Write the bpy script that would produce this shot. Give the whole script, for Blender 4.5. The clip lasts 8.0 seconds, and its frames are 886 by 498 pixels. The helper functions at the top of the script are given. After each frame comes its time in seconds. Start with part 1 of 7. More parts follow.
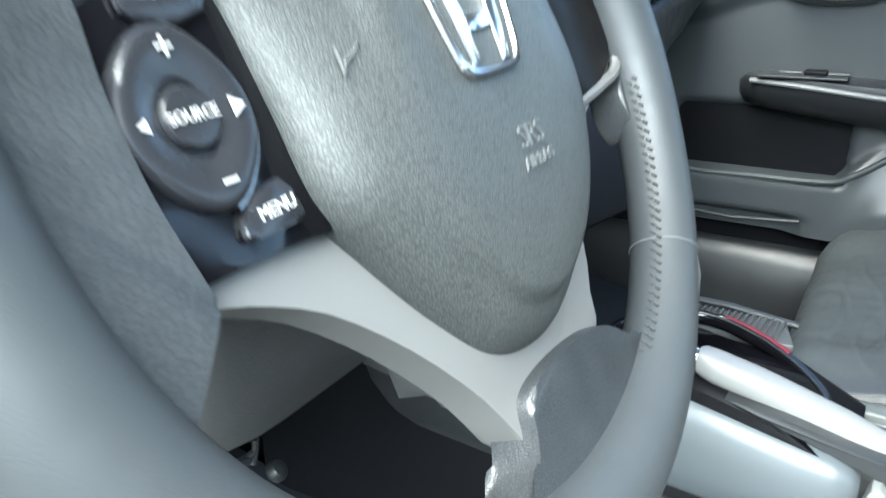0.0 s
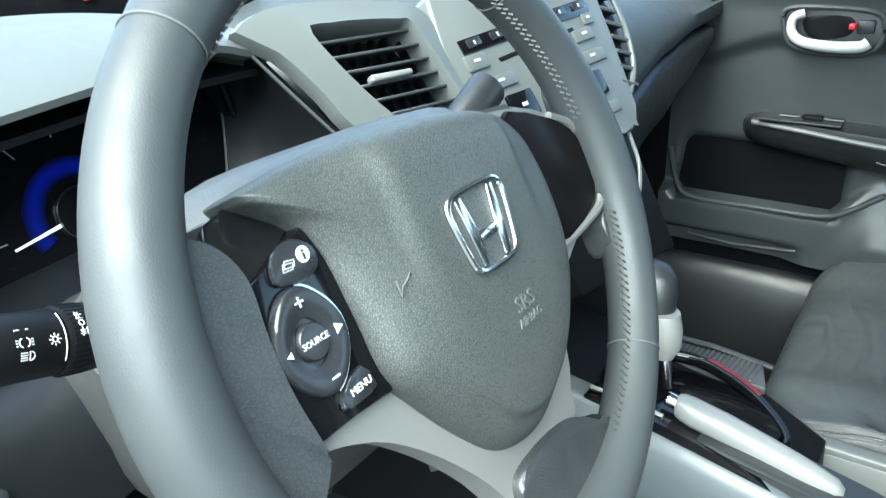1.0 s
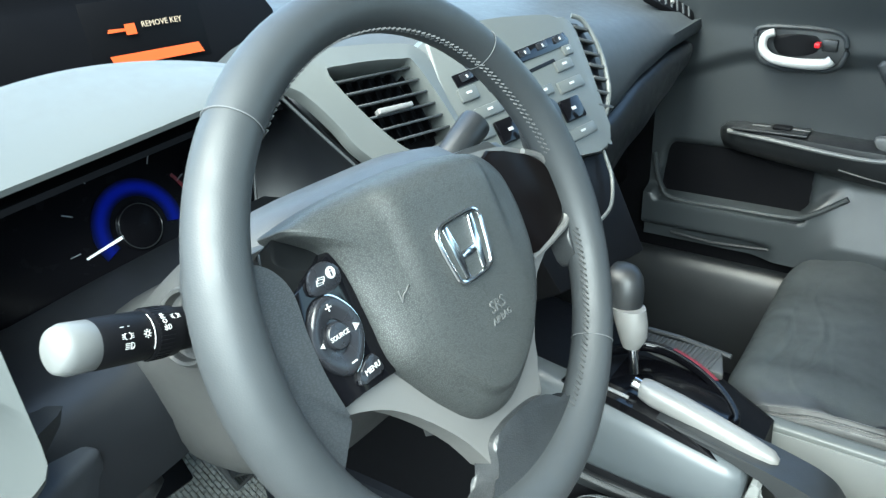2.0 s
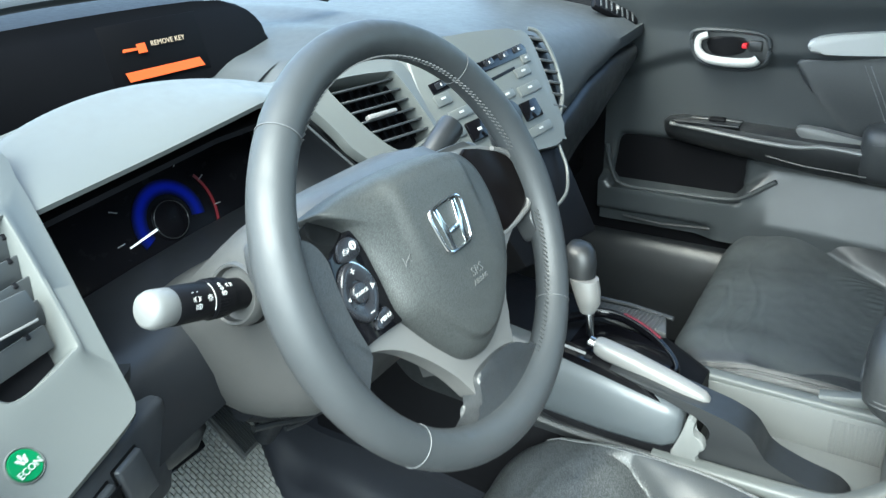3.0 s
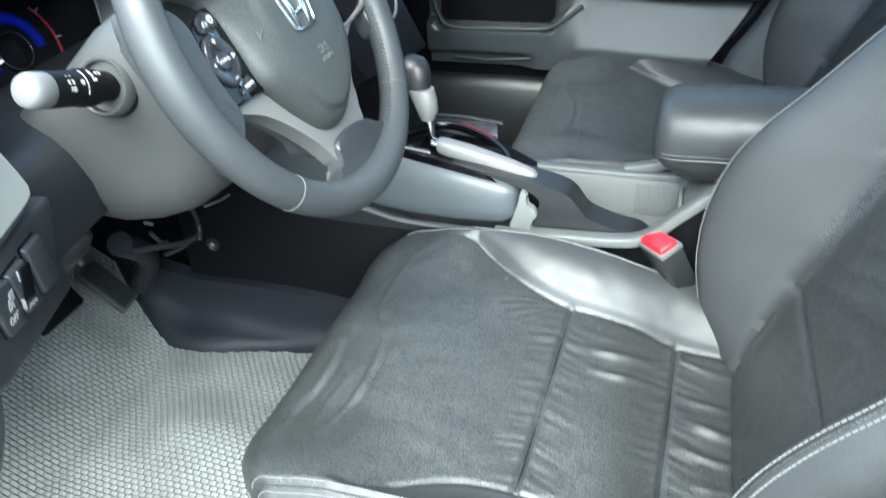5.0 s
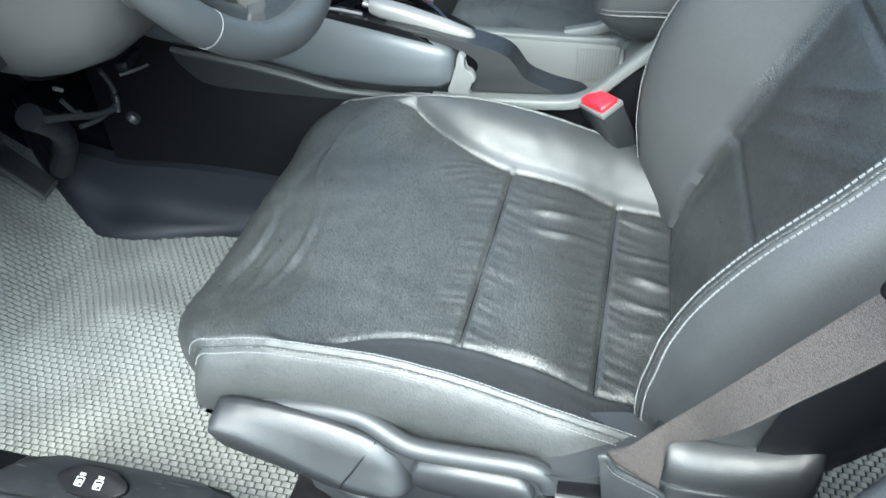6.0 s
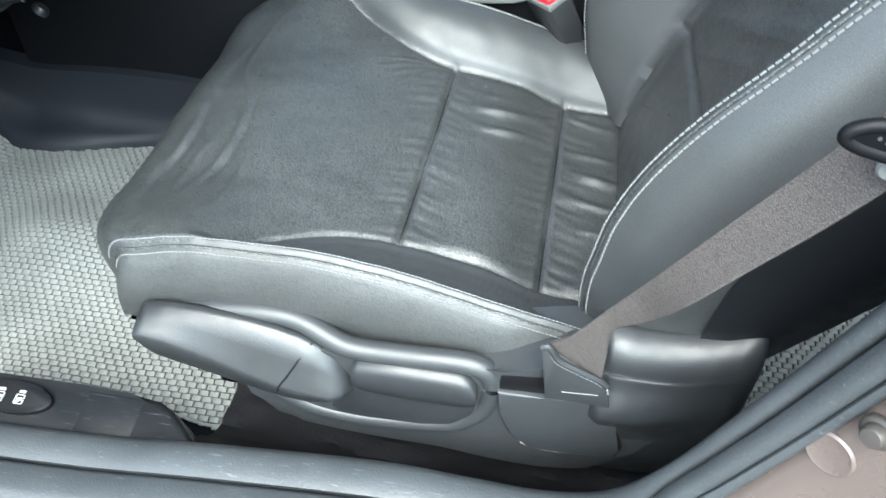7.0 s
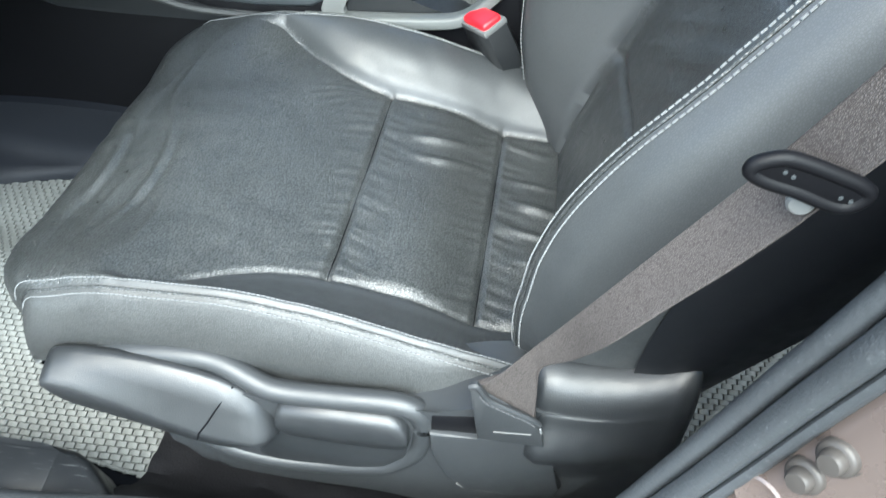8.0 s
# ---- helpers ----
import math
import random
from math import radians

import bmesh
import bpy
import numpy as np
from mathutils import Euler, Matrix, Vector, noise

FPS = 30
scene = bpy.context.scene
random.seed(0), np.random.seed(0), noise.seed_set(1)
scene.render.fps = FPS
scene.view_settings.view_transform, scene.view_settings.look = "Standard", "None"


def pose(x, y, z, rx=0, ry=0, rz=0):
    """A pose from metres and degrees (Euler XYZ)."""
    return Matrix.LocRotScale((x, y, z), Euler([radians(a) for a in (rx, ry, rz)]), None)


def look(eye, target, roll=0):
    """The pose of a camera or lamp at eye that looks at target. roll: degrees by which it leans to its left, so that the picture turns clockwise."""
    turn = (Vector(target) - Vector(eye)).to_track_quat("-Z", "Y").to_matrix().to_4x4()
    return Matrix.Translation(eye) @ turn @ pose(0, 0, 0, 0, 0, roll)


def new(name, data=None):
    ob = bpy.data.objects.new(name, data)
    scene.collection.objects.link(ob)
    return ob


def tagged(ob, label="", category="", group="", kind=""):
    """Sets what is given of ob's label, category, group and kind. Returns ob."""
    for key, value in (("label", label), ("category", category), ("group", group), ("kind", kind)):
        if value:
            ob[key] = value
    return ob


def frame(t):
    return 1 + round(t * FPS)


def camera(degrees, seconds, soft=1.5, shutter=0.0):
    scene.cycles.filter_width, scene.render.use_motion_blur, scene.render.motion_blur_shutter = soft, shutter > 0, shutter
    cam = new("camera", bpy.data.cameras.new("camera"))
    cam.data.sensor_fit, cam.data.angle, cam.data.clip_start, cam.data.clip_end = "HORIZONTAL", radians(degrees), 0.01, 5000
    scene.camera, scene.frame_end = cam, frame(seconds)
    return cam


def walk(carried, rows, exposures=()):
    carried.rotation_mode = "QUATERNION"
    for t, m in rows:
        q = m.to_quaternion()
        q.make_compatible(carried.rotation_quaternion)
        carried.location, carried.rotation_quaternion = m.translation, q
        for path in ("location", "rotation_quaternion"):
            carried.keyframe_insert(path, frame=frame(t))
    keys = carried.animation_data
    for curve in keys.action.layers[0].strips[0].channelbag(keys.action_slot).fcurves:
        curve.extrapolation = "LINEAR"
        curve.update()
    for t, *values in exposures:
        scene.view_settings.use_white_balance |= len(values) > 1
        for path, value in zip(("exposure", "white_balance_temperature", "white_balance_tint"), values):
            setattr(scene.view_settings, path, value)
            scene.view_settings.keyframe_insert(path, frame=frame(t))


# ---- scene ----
# camera: lens and path, in the car's frame (x to the passenger's side, y ahead, z up, wheel centre over x = -0.36, y = 0)
cam = camera(62.3, 8.0, soft=1.3, shutter=0.4)
PATH = [
    (0.0, -0.5780, -0.1412, 0.9369, 67.58, 2.15, -57.42),
    (0.5, -0.6292, -0.1752, 1.0139, 66.80, 2.18, -56.30),
    (1.0, -0.6386, -0.1863, 1.0492, 65.93, 2.15, -55.34),
    (1.3, -0.6457, -0.1973, 1.0737, 64.97, 1.77, -54.89),
    (1.5, -0.6622, -0.2107, 1.0818, 65.07, 2.15, -54.68),
    (3.0, -0.8200, -0.3022, 1.1519, 64.50, 2.73, -58.20),
    (3.5, -0.8911, -0.3149, 1.1473, 63.76, 3.22, -61.76),
    (4.0, -0.9337, -0.3302, 1.1348, 62.11, 3.72, -65.99),
    (4.5, -0.9525, -0.3490, 1.1193, 59.16, 3.97, -69.86),
    (4.7, -0.9545, -0.3554, 1.1131, 58.04, 3.76, -70.61),
    (5.8, -0.9712, -0.3634, 1.0436, 49.98, 2.63, -76.13),
    (6.0, -0.9727, -0.3662, 1.0363, 48.81, 2.28, -76.60),
    (6.5, -0.9728, -0.3695, 1.0168, 45.57, 1.27, -78.13),
    (6.8, -0.9691, -0.3727, 0.9967, 44.25, 0.88, -79.29),
    (7.0, -0.9685, -0.3765, 0.9871, 43.37, 0.26, -79.80),
    (7.5, -0.9616, -0.3903, 0.9724, 43.17, -0.69, -81.56),
    (8.0, -0.9404, -0.4049, 0.9764, 45.19, -0.86, -82.40),
]
walk(cam, [(t, pose(x, y, z, rx, ry, rz)) for t, x, y, z, rx, ry, rz in PATH],
     exposures=[(0.0, 3.24, 5980, -3), (0.5, 3.05, 6020, -4), (1.0, 2.94, 5970, -9), (3.0, 2.80, 6000, -7), (4.5, 2.88, 5950, -4), (6.5, 2.67, 5950, -3), (8.0, 2.60, 5960, -2)])

# daylight: soft, hazy sun and sky through the open driver's door, the windscreen and the windows
world = bpy.data.worlds.new("daylight")
scene.world = world
world.use_nodes = True
wn = world.node_tree.nodes
sky = wn.new("ShaderNodeTexSky")
sky.sky_type = "NISHITA"
sky.sun_disc = False
sky.sun_elevation = radians(56)
sky.sun_rotation = radians(-70)
sky.air_density, sky.dust_density, sky.ozone_density = 1.0, 3.2, 1.0
wn["Background"].inputs["Strength"].default_value = 0.148
world.node_tree.links.new(sky.outputs[0], wn["Background"].inputs["Color"])
sun_data = bpy.data.lights.new("sun", "SUN")
sun_data.energy, sun_data.angle, sun_data.color = 3.1, radians(60), (1.0, 0.98, 0.955)
sun = new("sun", sun_data)
sun.matrix_world = look((-6.2, -2.8, 7.8), (0, 0, 0))


# ---------------------------------------------------------------- materials
def material(name, color, rough=0.5, metal=0.0, bump=0.0, scale=600.0, kind="noise", vary=0.12, wear=0.0, spec=0.5, coat=0.0, emit=None, stretch=None, crease=0.0, scratch=0.0, tint=0.0):
    """A surface with grain (voronoi cells, pebbled hide or noise), slow mottling, and scuffs that change the gloss."""
    m = bpy.data.materials.new(name)
    m.use_nodes = True
    nt = m.node_tree
    b = nt.nodes["Principled BSDF"]
    b.inputs["Roughness"].default_value = rough
    b.inputs["Metallic"].default_value = metal
    b.inputs["Specular IOR Level"].default_value = spec
    b.inputs["Coat Weight"].default_value = coat
    b.inputs["Coat Roughness"].default_value = 0.08
    tc = nt.nodes.new("ShaderNodeTexCoord")
    mottle = nt.nodes.new("ShaderNodeTexNoise")
    mottle.inputs["Scale"].default_value = 9.0
    mottle.inputs["Detail"].default_value = 6.0
    nt.links.new(tc.outputs["Object"], mottle.inputs["Vector"])
    ramp = nt.nodes.new("ShaderNodeMapRange")
    ramp.inputs["To Min"].default_value = 1.0 - vary
    ramp.inputs["To Max"].default_value = 1.0 + vary
    nt.links.new(mottle.outputs["Fac"], ramp.inputs["Value"])
    mul = nt.nodes.new("ShaderNodeVectorMath")
    mul.operation = "SCALE"
    mul.inputs[0].default_value = color
    nt.links.new(ramp.outputs["Result"], mul.inputs["Scale"])
    nt.links.new(mul.outputs["Vector"], b.inputs["Base Color"])
    if scratch:
        # short pale scuffs along the length of the part
        turn = nt.nodes.new("ShaderNodeMapping")
        turn.inputs["Scale"].default_value = (700, 24, 700)
        turn.inputs["Rotation"].default_value = (0.2, 0.0, 0.25)
        nt.links.new(tc.outputs["Object"], turn.inputs["Vector"])
        line = nt.nodes.new("ShaderNodeTexNoise")
        line.inputs["Scale"].default_value = 1.0
        line.inputs["Detail"].default_value = 4.0
        nt.links.new(turn.outputs["Vector"], line.inputs["Vector"])
        cut = nt.nodes.new("ShaderNodeMapRange")
        cut.inputs["From Min"].default_value, cut.inputs["From Max"].default_value = 0.64, 0.72
        cut.inputs["To Max"].default_value = scratch
        nt.links.new(line.outputs["Fac"], cut.inputs["Value"])
        blend = nt.nodes.new("ShaderNodeMix")
        blend.data_type = "RGBA"
        blend.inputs[7].default_value = (0.16, 0.17, 0.175, 1)
        nt.links.new(cut.outputs["Result"], blend.inputs[0])
        nt.links.new(mul.outputs["Vector"], blend.inputs[6])
        nt.links.new(blend.outputs[2], b.inputs["Base Color"])
    fine = nt.nodes.new("ShaderNodeTexNoise")
    fine.inputs["Scale"].default_value = 70.0
    fine.inputs["Detail"].default_value = 5.0
    nt.links.new(tc.outputs["Object"], fine.inputs["Vector"])
    rr = nt.nodes.new("ShaderNodeMapRange")
    rr.inputs["From Min"].default_value, rr.inputs["From Max"].default_value = 0.15, 0.85
    rr.inputs["To Min"].default_value = max(0.02, rough - 0.06 - wear)
    rr.inputs["To Max"].default_value = min(1.0, rough + 0.06 + wear)
    nt.links.new(fine.outputs["Fac"], rr.inputs["Value"])
    nt.links.new(rr.outputs["Result"], b.inputs["Roughness"])
    if bump:
        if kind == "voronoi":
            g = nt.nodes.new("ShaderNodeTexVoronoi")
            g.feature = "SMOOTH_F1"
            g.inputs["Smoothness"].default_value = 0.35
            out = g.outputs["Distance"]
        elif kind == "pebble":
            g = nt.nodes.new("ShaderNodeTexVoronoi")
            g.feature = "DISTANCE_TO_EDGE"
            dome = nt.nodes.new("ShaderNodeMapRange")
            dome.interpolation_type = "SMOOTHSTEP"
            dome.inputs["From Max"].default_value = 0.30
            nt.links.new(g.outputs["Distance"], dome.inputs["Value"])
            out = dome.outputs["Result"]
        else:
            g = nt.nodes.new("ShaderNodeTexNoise")
            g.inputs["Detail"].default_value = 3.0
            out = g.outputs["Fac"]
        g.inputs["Scale"].default_value = scale
        mp = nt.nodes.new("ShaderNodeMapping")
        mp.inputs["Scale"].default_value = stretch or (1, 1, 1)
        nt.links.new(tc.outputs["Object"], mp.inputs["Vector"])
        nt.links.new(mp.outputs["Vector"], g.inputs["Vector"])
        # grain valleys darker and duller: dirt and fine shade put into colour and gloss
        if tint:
            shade = nt.nodes.new("ShaderNodeMapRange")
            shade.inputs["To Min"].default_value, shade.inputs["To Max"].default_value = 1.0 - tint, 1.0 + 0.35 * tint
            nt.links.new(out, shade.inputs["Value"])
            both = nt.nodes.new("ShaderNodeMath")
            both.operation = "MULTIPLY"
            nt.links.new(ramp.outputs["Result"], both.inputs[0])
            nt.links.new(shade.outputs["Result"], both.inputs[1])
            nt.links.new(both.outputs[0], mul.inputs["Scale"])
            gloss = nt.nodes.new("ShaderNodeMapRange")
            gloss.inputs["To Min"].default_value, gloss.inputs["To Max"].default_value = spec * (1.0 - tint), spec * (1.0 + 0.3 * tint)
            nt.links.new(out, gloss.inputs["Value"])
            nt.links.new(gloss.outputs["Result"], b.inputs["Specular IOR Level"])
        bp = nt.nodes.new("ShaderNodeBump")
        bp.inputs["Strength"].default_value = bump
        bp.inputs["Distance"].default_value = 0.001
        bp.invert = kind == "voronoi"
        nt.links.new(out, bp.inputs["Height"])
        if crease:
            # a net of shallow creases where the hide is worn, bent by a slow noise
            fold = nt.nodes.new("ShaderNodeTexNoise")
            fold.inputs["Scale"].default_value = 11.0
            fold.inputs["Detail"].default_value = 4.0
            nt.links.new(tc.outputs["Object"], fold.inputs["Vector"])
            bend = nt.nodes.new("ShaderNodeVectorMath")
            bend.operation = "MULTIPLY_ADD"
            nt.links.new(fold.outputs["Color"], bend.inputs[0])
            bend.inputs[1].default_value = (0.05, 0.05, 0.05)
            nt.links.new(tc.outputs["Object"], bend.inputs[2])
            long = nt.nodes.new("ShaderNodeMapping")
            long.inputs["Scale"].default_value = (0.45, 1.0, 1.0)
            long.inputs["Rotation"].default_value = (0.0, 0.0, 0.25)
            nt.links.new(bend.outputs["Vector"], long.inputs["Vector"])
            net = nt.nodes.new("ShaderNodeTexVoronoi")
            net.feature = "DISTANCE_TO_EDGE"
            net.inputs["Scale"].default_value = 75.0
            nt.links.new(long.outputs["Vector"], net.inputs["Vector"])
            clip = nt.nodes.new("ShaderNodeMapRange")
            clip.inputs["From Max"].default_value = 0.10
            nt.links.new(net.outputs["Distance"], clip.inputs["Value"])
            worn = nt.nodes.new("ShaderNodeMapRange")
            worn.inputs["From Min"].default_value, worn.inputs["From Max"].default_value = 0.50, 0.66
            nt.links.new(mottle.outputs["Fac"], worn.inputs["Value"])
            depth = nt.nodes.new("ShaderNodeMath")
            depth.operation = "MULTIPLY"
            nt.links.new(clip.outputs["Result"], depth.inputs[0])
            nt.links.new(worn.outputs["Result"], depth.inputs[1])
            b3 = nt.nodes.new("ShaderNodeBump")
            b3.inputs["Strength"].default_value = min(1.0, crease)
            b3.inputs["Distance"].default_value = 0.0005
            nt.links.new(depth.outputs[0], b3.inputs["Height"])
            nt.links.new(b3.outputs["Normal"], bp.inputs["Normal"])
        nt.links.new(bp.outputs["Normal"], b.inputs["Normal"])
    if emit:
        b.inputs["Emission Color"].default_value = (*emit[0], 1)
        b.inputs["Emission Strength"].default_value = emit[1]
    return m


LEATHER = material("seat_leather", (0.0360, 0.0388, 0.0390), 0.36, bump=0.30, scale=560, kind="pebble", vary=0.28, wear=0.08, spec=1.0, crease=0.45, stretch=(1.35, 0.55, 0.85), tint=0.50)
BOLSTER_HIDE = material("bolster_leather", (0.0345, 0.0372, 0.0390), 0.43, bump=0.09, scale=650, kind="pebble", vary=0.16, wear=0.05, spec=0.56, tint=0.12)
SIDE_HIDE = material("side_leather", (0.0345, 0.0362, 0.0362), 0.45, bump=0.16, scale=600, kind="pebble", vary=0.22, wear=0.07, spec=0.55, crease=0.25, tint=0.26)
SUEDE = material("seat_suede", (0.037, 0.0425, 0.0445), 0.62, bump=0.40, scale=700, vary=0.40, wear=0.08, spec=0.5)
RIM_LEATHER = material("rim_leather", (0.030, 0.033, 0.0355), 0.50, bump=0.05, scale=700, kind="pebble", vary=0.16, wear=0.06, spec=0.42)
WORN_LEATHER = material("worn_leather", (0.024, 0.026, 0.028), 0.40, bump=0.18, scale=800, kind="pebble", vary=0.25, wear=0.10, stretch=(0.5, 1, 1.35), spec=0.75, crease=0.15, tint=0.22)
PAD = material("airbag_vinyl", (0.044, 0.0470, 0.0462), 0.46, bump=0.17, scale=900, kind="pebble", vary=0.08, spec=0.42, tint=0.36)
PLASTIC = material("dark_plastic", (0.0135, 0.0148, 0.0162), 0.41, bump=0.18, scale=800, vary=0.14, wear=0.05, spec=0.55)
SOFT = material("soft_dash_plastic", (0.031, 0.0350, 0.0375), 0.48, bump=0.06, scale=800, kind="voronoi", vary=0.1, spec=0.34)
TRIM = material("seat_trim_plastic", (0.021, 0.0228, 0.0246), 0.43, bump=0.18, scale=700, vary=0.14, wear=0.05, spec=0.52)
HINGE = material("gloss_black_plastic", (0.008, 0.009, 0.011), 0.40, bump=0.05, scale=900, vary=0.12, wear=0.03, spec=0.42)
DOOR_SKIN = material("dark_door_skin", (0.026, 0.030, 0.0325), 0.42, bump=0.08, scale=800, kind="voronoi", vary=0.12, spec=0.58)
SWITCH_FACE = material("satin_switch_plastic", (0.046, 0.050, 0.055), 0.36, bump=0.05, scale=900, vary=0.08, spec=0.6)
JAMB = material("brown_grey_trim", (0.052, 0.050, 0.049), 0.5, bump=0.08, scale=900, vary=0.10, spec=0.4)
PANEL = material("matt_switch_panel", (0.034, 0.037, 0.042), 0.50, bump=0.12, scale=900, vary=0.12, spec=0.4)
HUMP = material("smooth_black_carpet", (0.0085, 0.0098, 0.0135), 0.50, bump=0.3, scale=500, vary=0.25, spec=0.35)
UNDER = material("dark_grey_carpet", (0.0075, 0.0074, 0.0085), 0.8, bump=0.6, scale=400, vary=0.45, spec=0.1)
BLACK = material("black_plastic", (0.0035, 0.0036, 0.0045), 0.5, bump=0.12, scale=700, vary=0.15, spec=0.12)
GLOSS = material("piano_black", (0.003, 0.003, 0.004), 0.10, vary=0.05, spec=0.28)
BLANK = material("smoked_black_panel", (0.004, 0.003, 0.003), 0.35, vary=0.05, spec=0.05)
POD_TOP = material("gloss_black_panel", (0.005, 0.0055, 0.006), 0.14, vary=0.08, spec=0.6)
DISPLAY = material("matt_display_cover", (0.0025, 0.0025, 0.003), 0.45, vary=0.05, spec=0.05)
SLAT = material("dark_grey_slat", (0.030, 0.033, 0.035), 0.42, bump=0.06, scale=900, vary=0.08)
BUTTON = material("button_rubber", (0.013, 0.0135, 0.016), 0.28, vary=0.08)
GREY = material("grey_dash_plastic", (0.080, 0.0860, 0.084), 0.45, bump=0.05, scale=900, vary=0.04, wear=0.02)
GREY_DARK = material("column_grey", (0.043, 0.044, 0.044), 0.46, bump=0.2, scale=900, vary=0.1)
TRAY = material("tray_grey", (0.13, 0.135, 0.132), 0.55, bump=0.1, scale=900, vary=0.06)
KNEE = material("knee_panel_grey", (0.060, 0.068, 0.074), 0.40, bump=0.05, scale=900, vary=0.05, spec=0.6)
SILVER = material("satin_silver", (0.118, 0.1165, 0.113), 0.46, metal=0.15, bump=0.04, scale=900, vary=0.05)
BRIGHT = material("bright_silver", (0.20, 0.198, 0.193), 0.42, metal=0.25, vary=0.05)
PALE_TRIM = material("pale_silver_trim", (0.40, 0.40, 0.385), 0.42, metal=0.1, vary=0.03)
CHROME = material("chrome", (0.66, 0.67, 0.68), 0.17, metal=1.0, vary=0.03)
STEEL = material("brushed_steel", (0.20, 0.198, 0.19), 0.45, metal=0.6, vary=0.1, wear=0.06)
THREAD = material("pale_thread", (0.15, 0.155, 0.158), 0.7, vary=0.2)
DARK_THREAD = material("grey_thread", (0.085, 0.088, 0.092), 0.7, vary=0.1)
CARPET = material("black_carpet", (0.0035, 0.004, 0.0055), 0.85, bump=0.8, scale=500, vary=0.3, spec=0.05)
MAT = material("grey_rubber_mat", (0.116, 0.120, 0.114), 0.55, bump=0.15, scale=700, vary=0.46, wear=0.06, spec=0.32)
MAT_BASE = material("mat_backing", (0.010, 0.0105, 0.010), 0.8, vary=0.3, spec=0.1)
WEB = material("belt_webbing", (0.058, 0.0500, 0.0470), 0.62, bump=0.34, scale=1300, kind="pebble", stretch=(1, 0.6, 0.5), vary=0.16, wear=0.04, tint=0.45)
RED = material("red_plastic", (0.62, 0.012, 0.022), 0.35, vary=0.05)
GREEN = material("green_button", (0.006, 0.105, 0.036), 0.32, vary=0.08)
WHITE = material("white_print", (0.36, 0.36, 0.355), 0.5, vary=0.02)
MOULDED = material("moulded_lettering", (0.066, 0.068, 0.068), 0.5, vary=0.05)
PRINT = material("grey_print", (0.19, 0.195, 0.20), 0.5, vary=0.02)
KNOB = material("grey_knob", (0.105, 0.108, 0.107), 0.42, vary=0.04)
PAINT = material("bronze_paint", (0.120, 0.094, 0.084), 0.30, metal=0.4, coat=0.4, vary=0.16, wear=0.05)
BOLT = material("painted_bolt", (0.040, 0.036, 0.033), 0.46, metal=0.1, vary=0.35, wear=0.10, spec=0.3)
GASKET = material("door_seal_rubber", (0.031, 0.0345, 0.0380), 0.45, bump=0.45, scale=420, vary=0.45, wear=0.10, spec=0.42, scratch=0.35)
SILL_PLASTIC = material("scuffed_sill_plastic", (0.0075, 0.0082, 0.0092), 0.40, bump=0.15, scale=700, vary=0.35, wear=0.08, spec=0.14, scratch=0.30)
HEADLINER = material("headliner_cloth", (0.50, 0.49, 0.47), 0.9, bump=0.3, scale=900, vary=0.05)
ASPHALT = material("worn_asphalt", (0.055, 0.054, 0.053), 0.9, bump=0.6, scale=220, vary=0.25)
GAUGE = material("gauge_face", (0.003, 0.003, 0.004), 0.25, vary=0.05, spec=0.08)
BLUE_GLOW = material("blue_gauge_light", (0.002, 0.004, 0.03), 0.5, spec=0.05)


def radial_glow(m, at, inner, outer, color, strength):
    """Light that is strongest midway between two radii round a point and fades to both."""
    nt = m.node_tree
    tc = nt.nodes.new("ShaderNodeTexCoord")
    far = nt.nodes.new("ShaderNodeVectorMath")
    far.operation = "DISTANCE"
    far.inputs[1].default_value = at
    nt.links.new(tc.outputs["Object"], far.inputs[0])
    ramp = nt.nodes.new("ShaderNodeValToRGB")
    fit = nt.nodes.new("ShaderNodeMapRange")
    fit.inputs["From Min"].default_value, fit.inputs["From Max"].default_value = inner, outer
    nt.links.new(far.outputs["Value"], fit.inputs["Value"])
    ramp.color_ramp.interpolation = "EASE"
    ramp.color_ramp.elements[0].color = ramp.color_ramp.elements[1].color = (0, 0, 0, 1)
    peak = ramp.color_ramp.elements.new(0.5)
    peak.color = (1, 1, 1, 1)
    nt.links.new(fit.outputs["Result"], ramp.inputs["Fac"])
    mul = nt.nodes.new("ShaderNodeMath")
    mul.operation = "MULTIPLY"
    mul.inputs[1].default_value = strength
    nt.links.new(ramp.outputs["Color"], mul.inputs[0])
    b = nt.nodes["Principled BSDF"]
    b.inputs["Emission Color"].default_value = (*color, 1)
    nt.links.new(mul.outputs[0], b.inputs["Emission Strength"])



RED_PRINT = material("red_gauge_print", (0.10, 0.006, 0.010), 0.4)
ORANGE_GLOW = material("orange_display_light", (0.2, 0.03, 0.003), 0.5, emit=((1.0, 0.12, 0.010), 0.15))
AMBER_GLOW = material("amber_text_light", (0.2, 0.15, 0.1), 0.5, emit=((0.85, 0.72, 0.60), 0.07))
NEEDLE = material("white_needle", (0.8, 0.8, 0.8), 0.4, emit=((0.8, 0.85, 0.95), 0.06))


# ---------------------------------------------------------------- mesh helpers
def link_mesh(name, me, mat, parent=None, label="", sharp=40.0):
    me.materials.append(mat)
    for p in me.polygons:
        p.use_smooth = True
    me.set_sharp_from_angle(angle=radians(sharp))
    ob = new(name, me)
    if parent is not None:
        ob.parent = parent
    if label:
        ob["label"] = label
    return ob


def part(name, bm, mat, parent=None, label="", sharp=40.0):
    bmesh.ops.recalc_face_normals(bm, faces=bm.faces)
    me = bpy.data.meshes.new(name)
    bm.to_mesh(me)
    bm.free()
    return link_mesh(name, me, mat, parent, label, sharp)


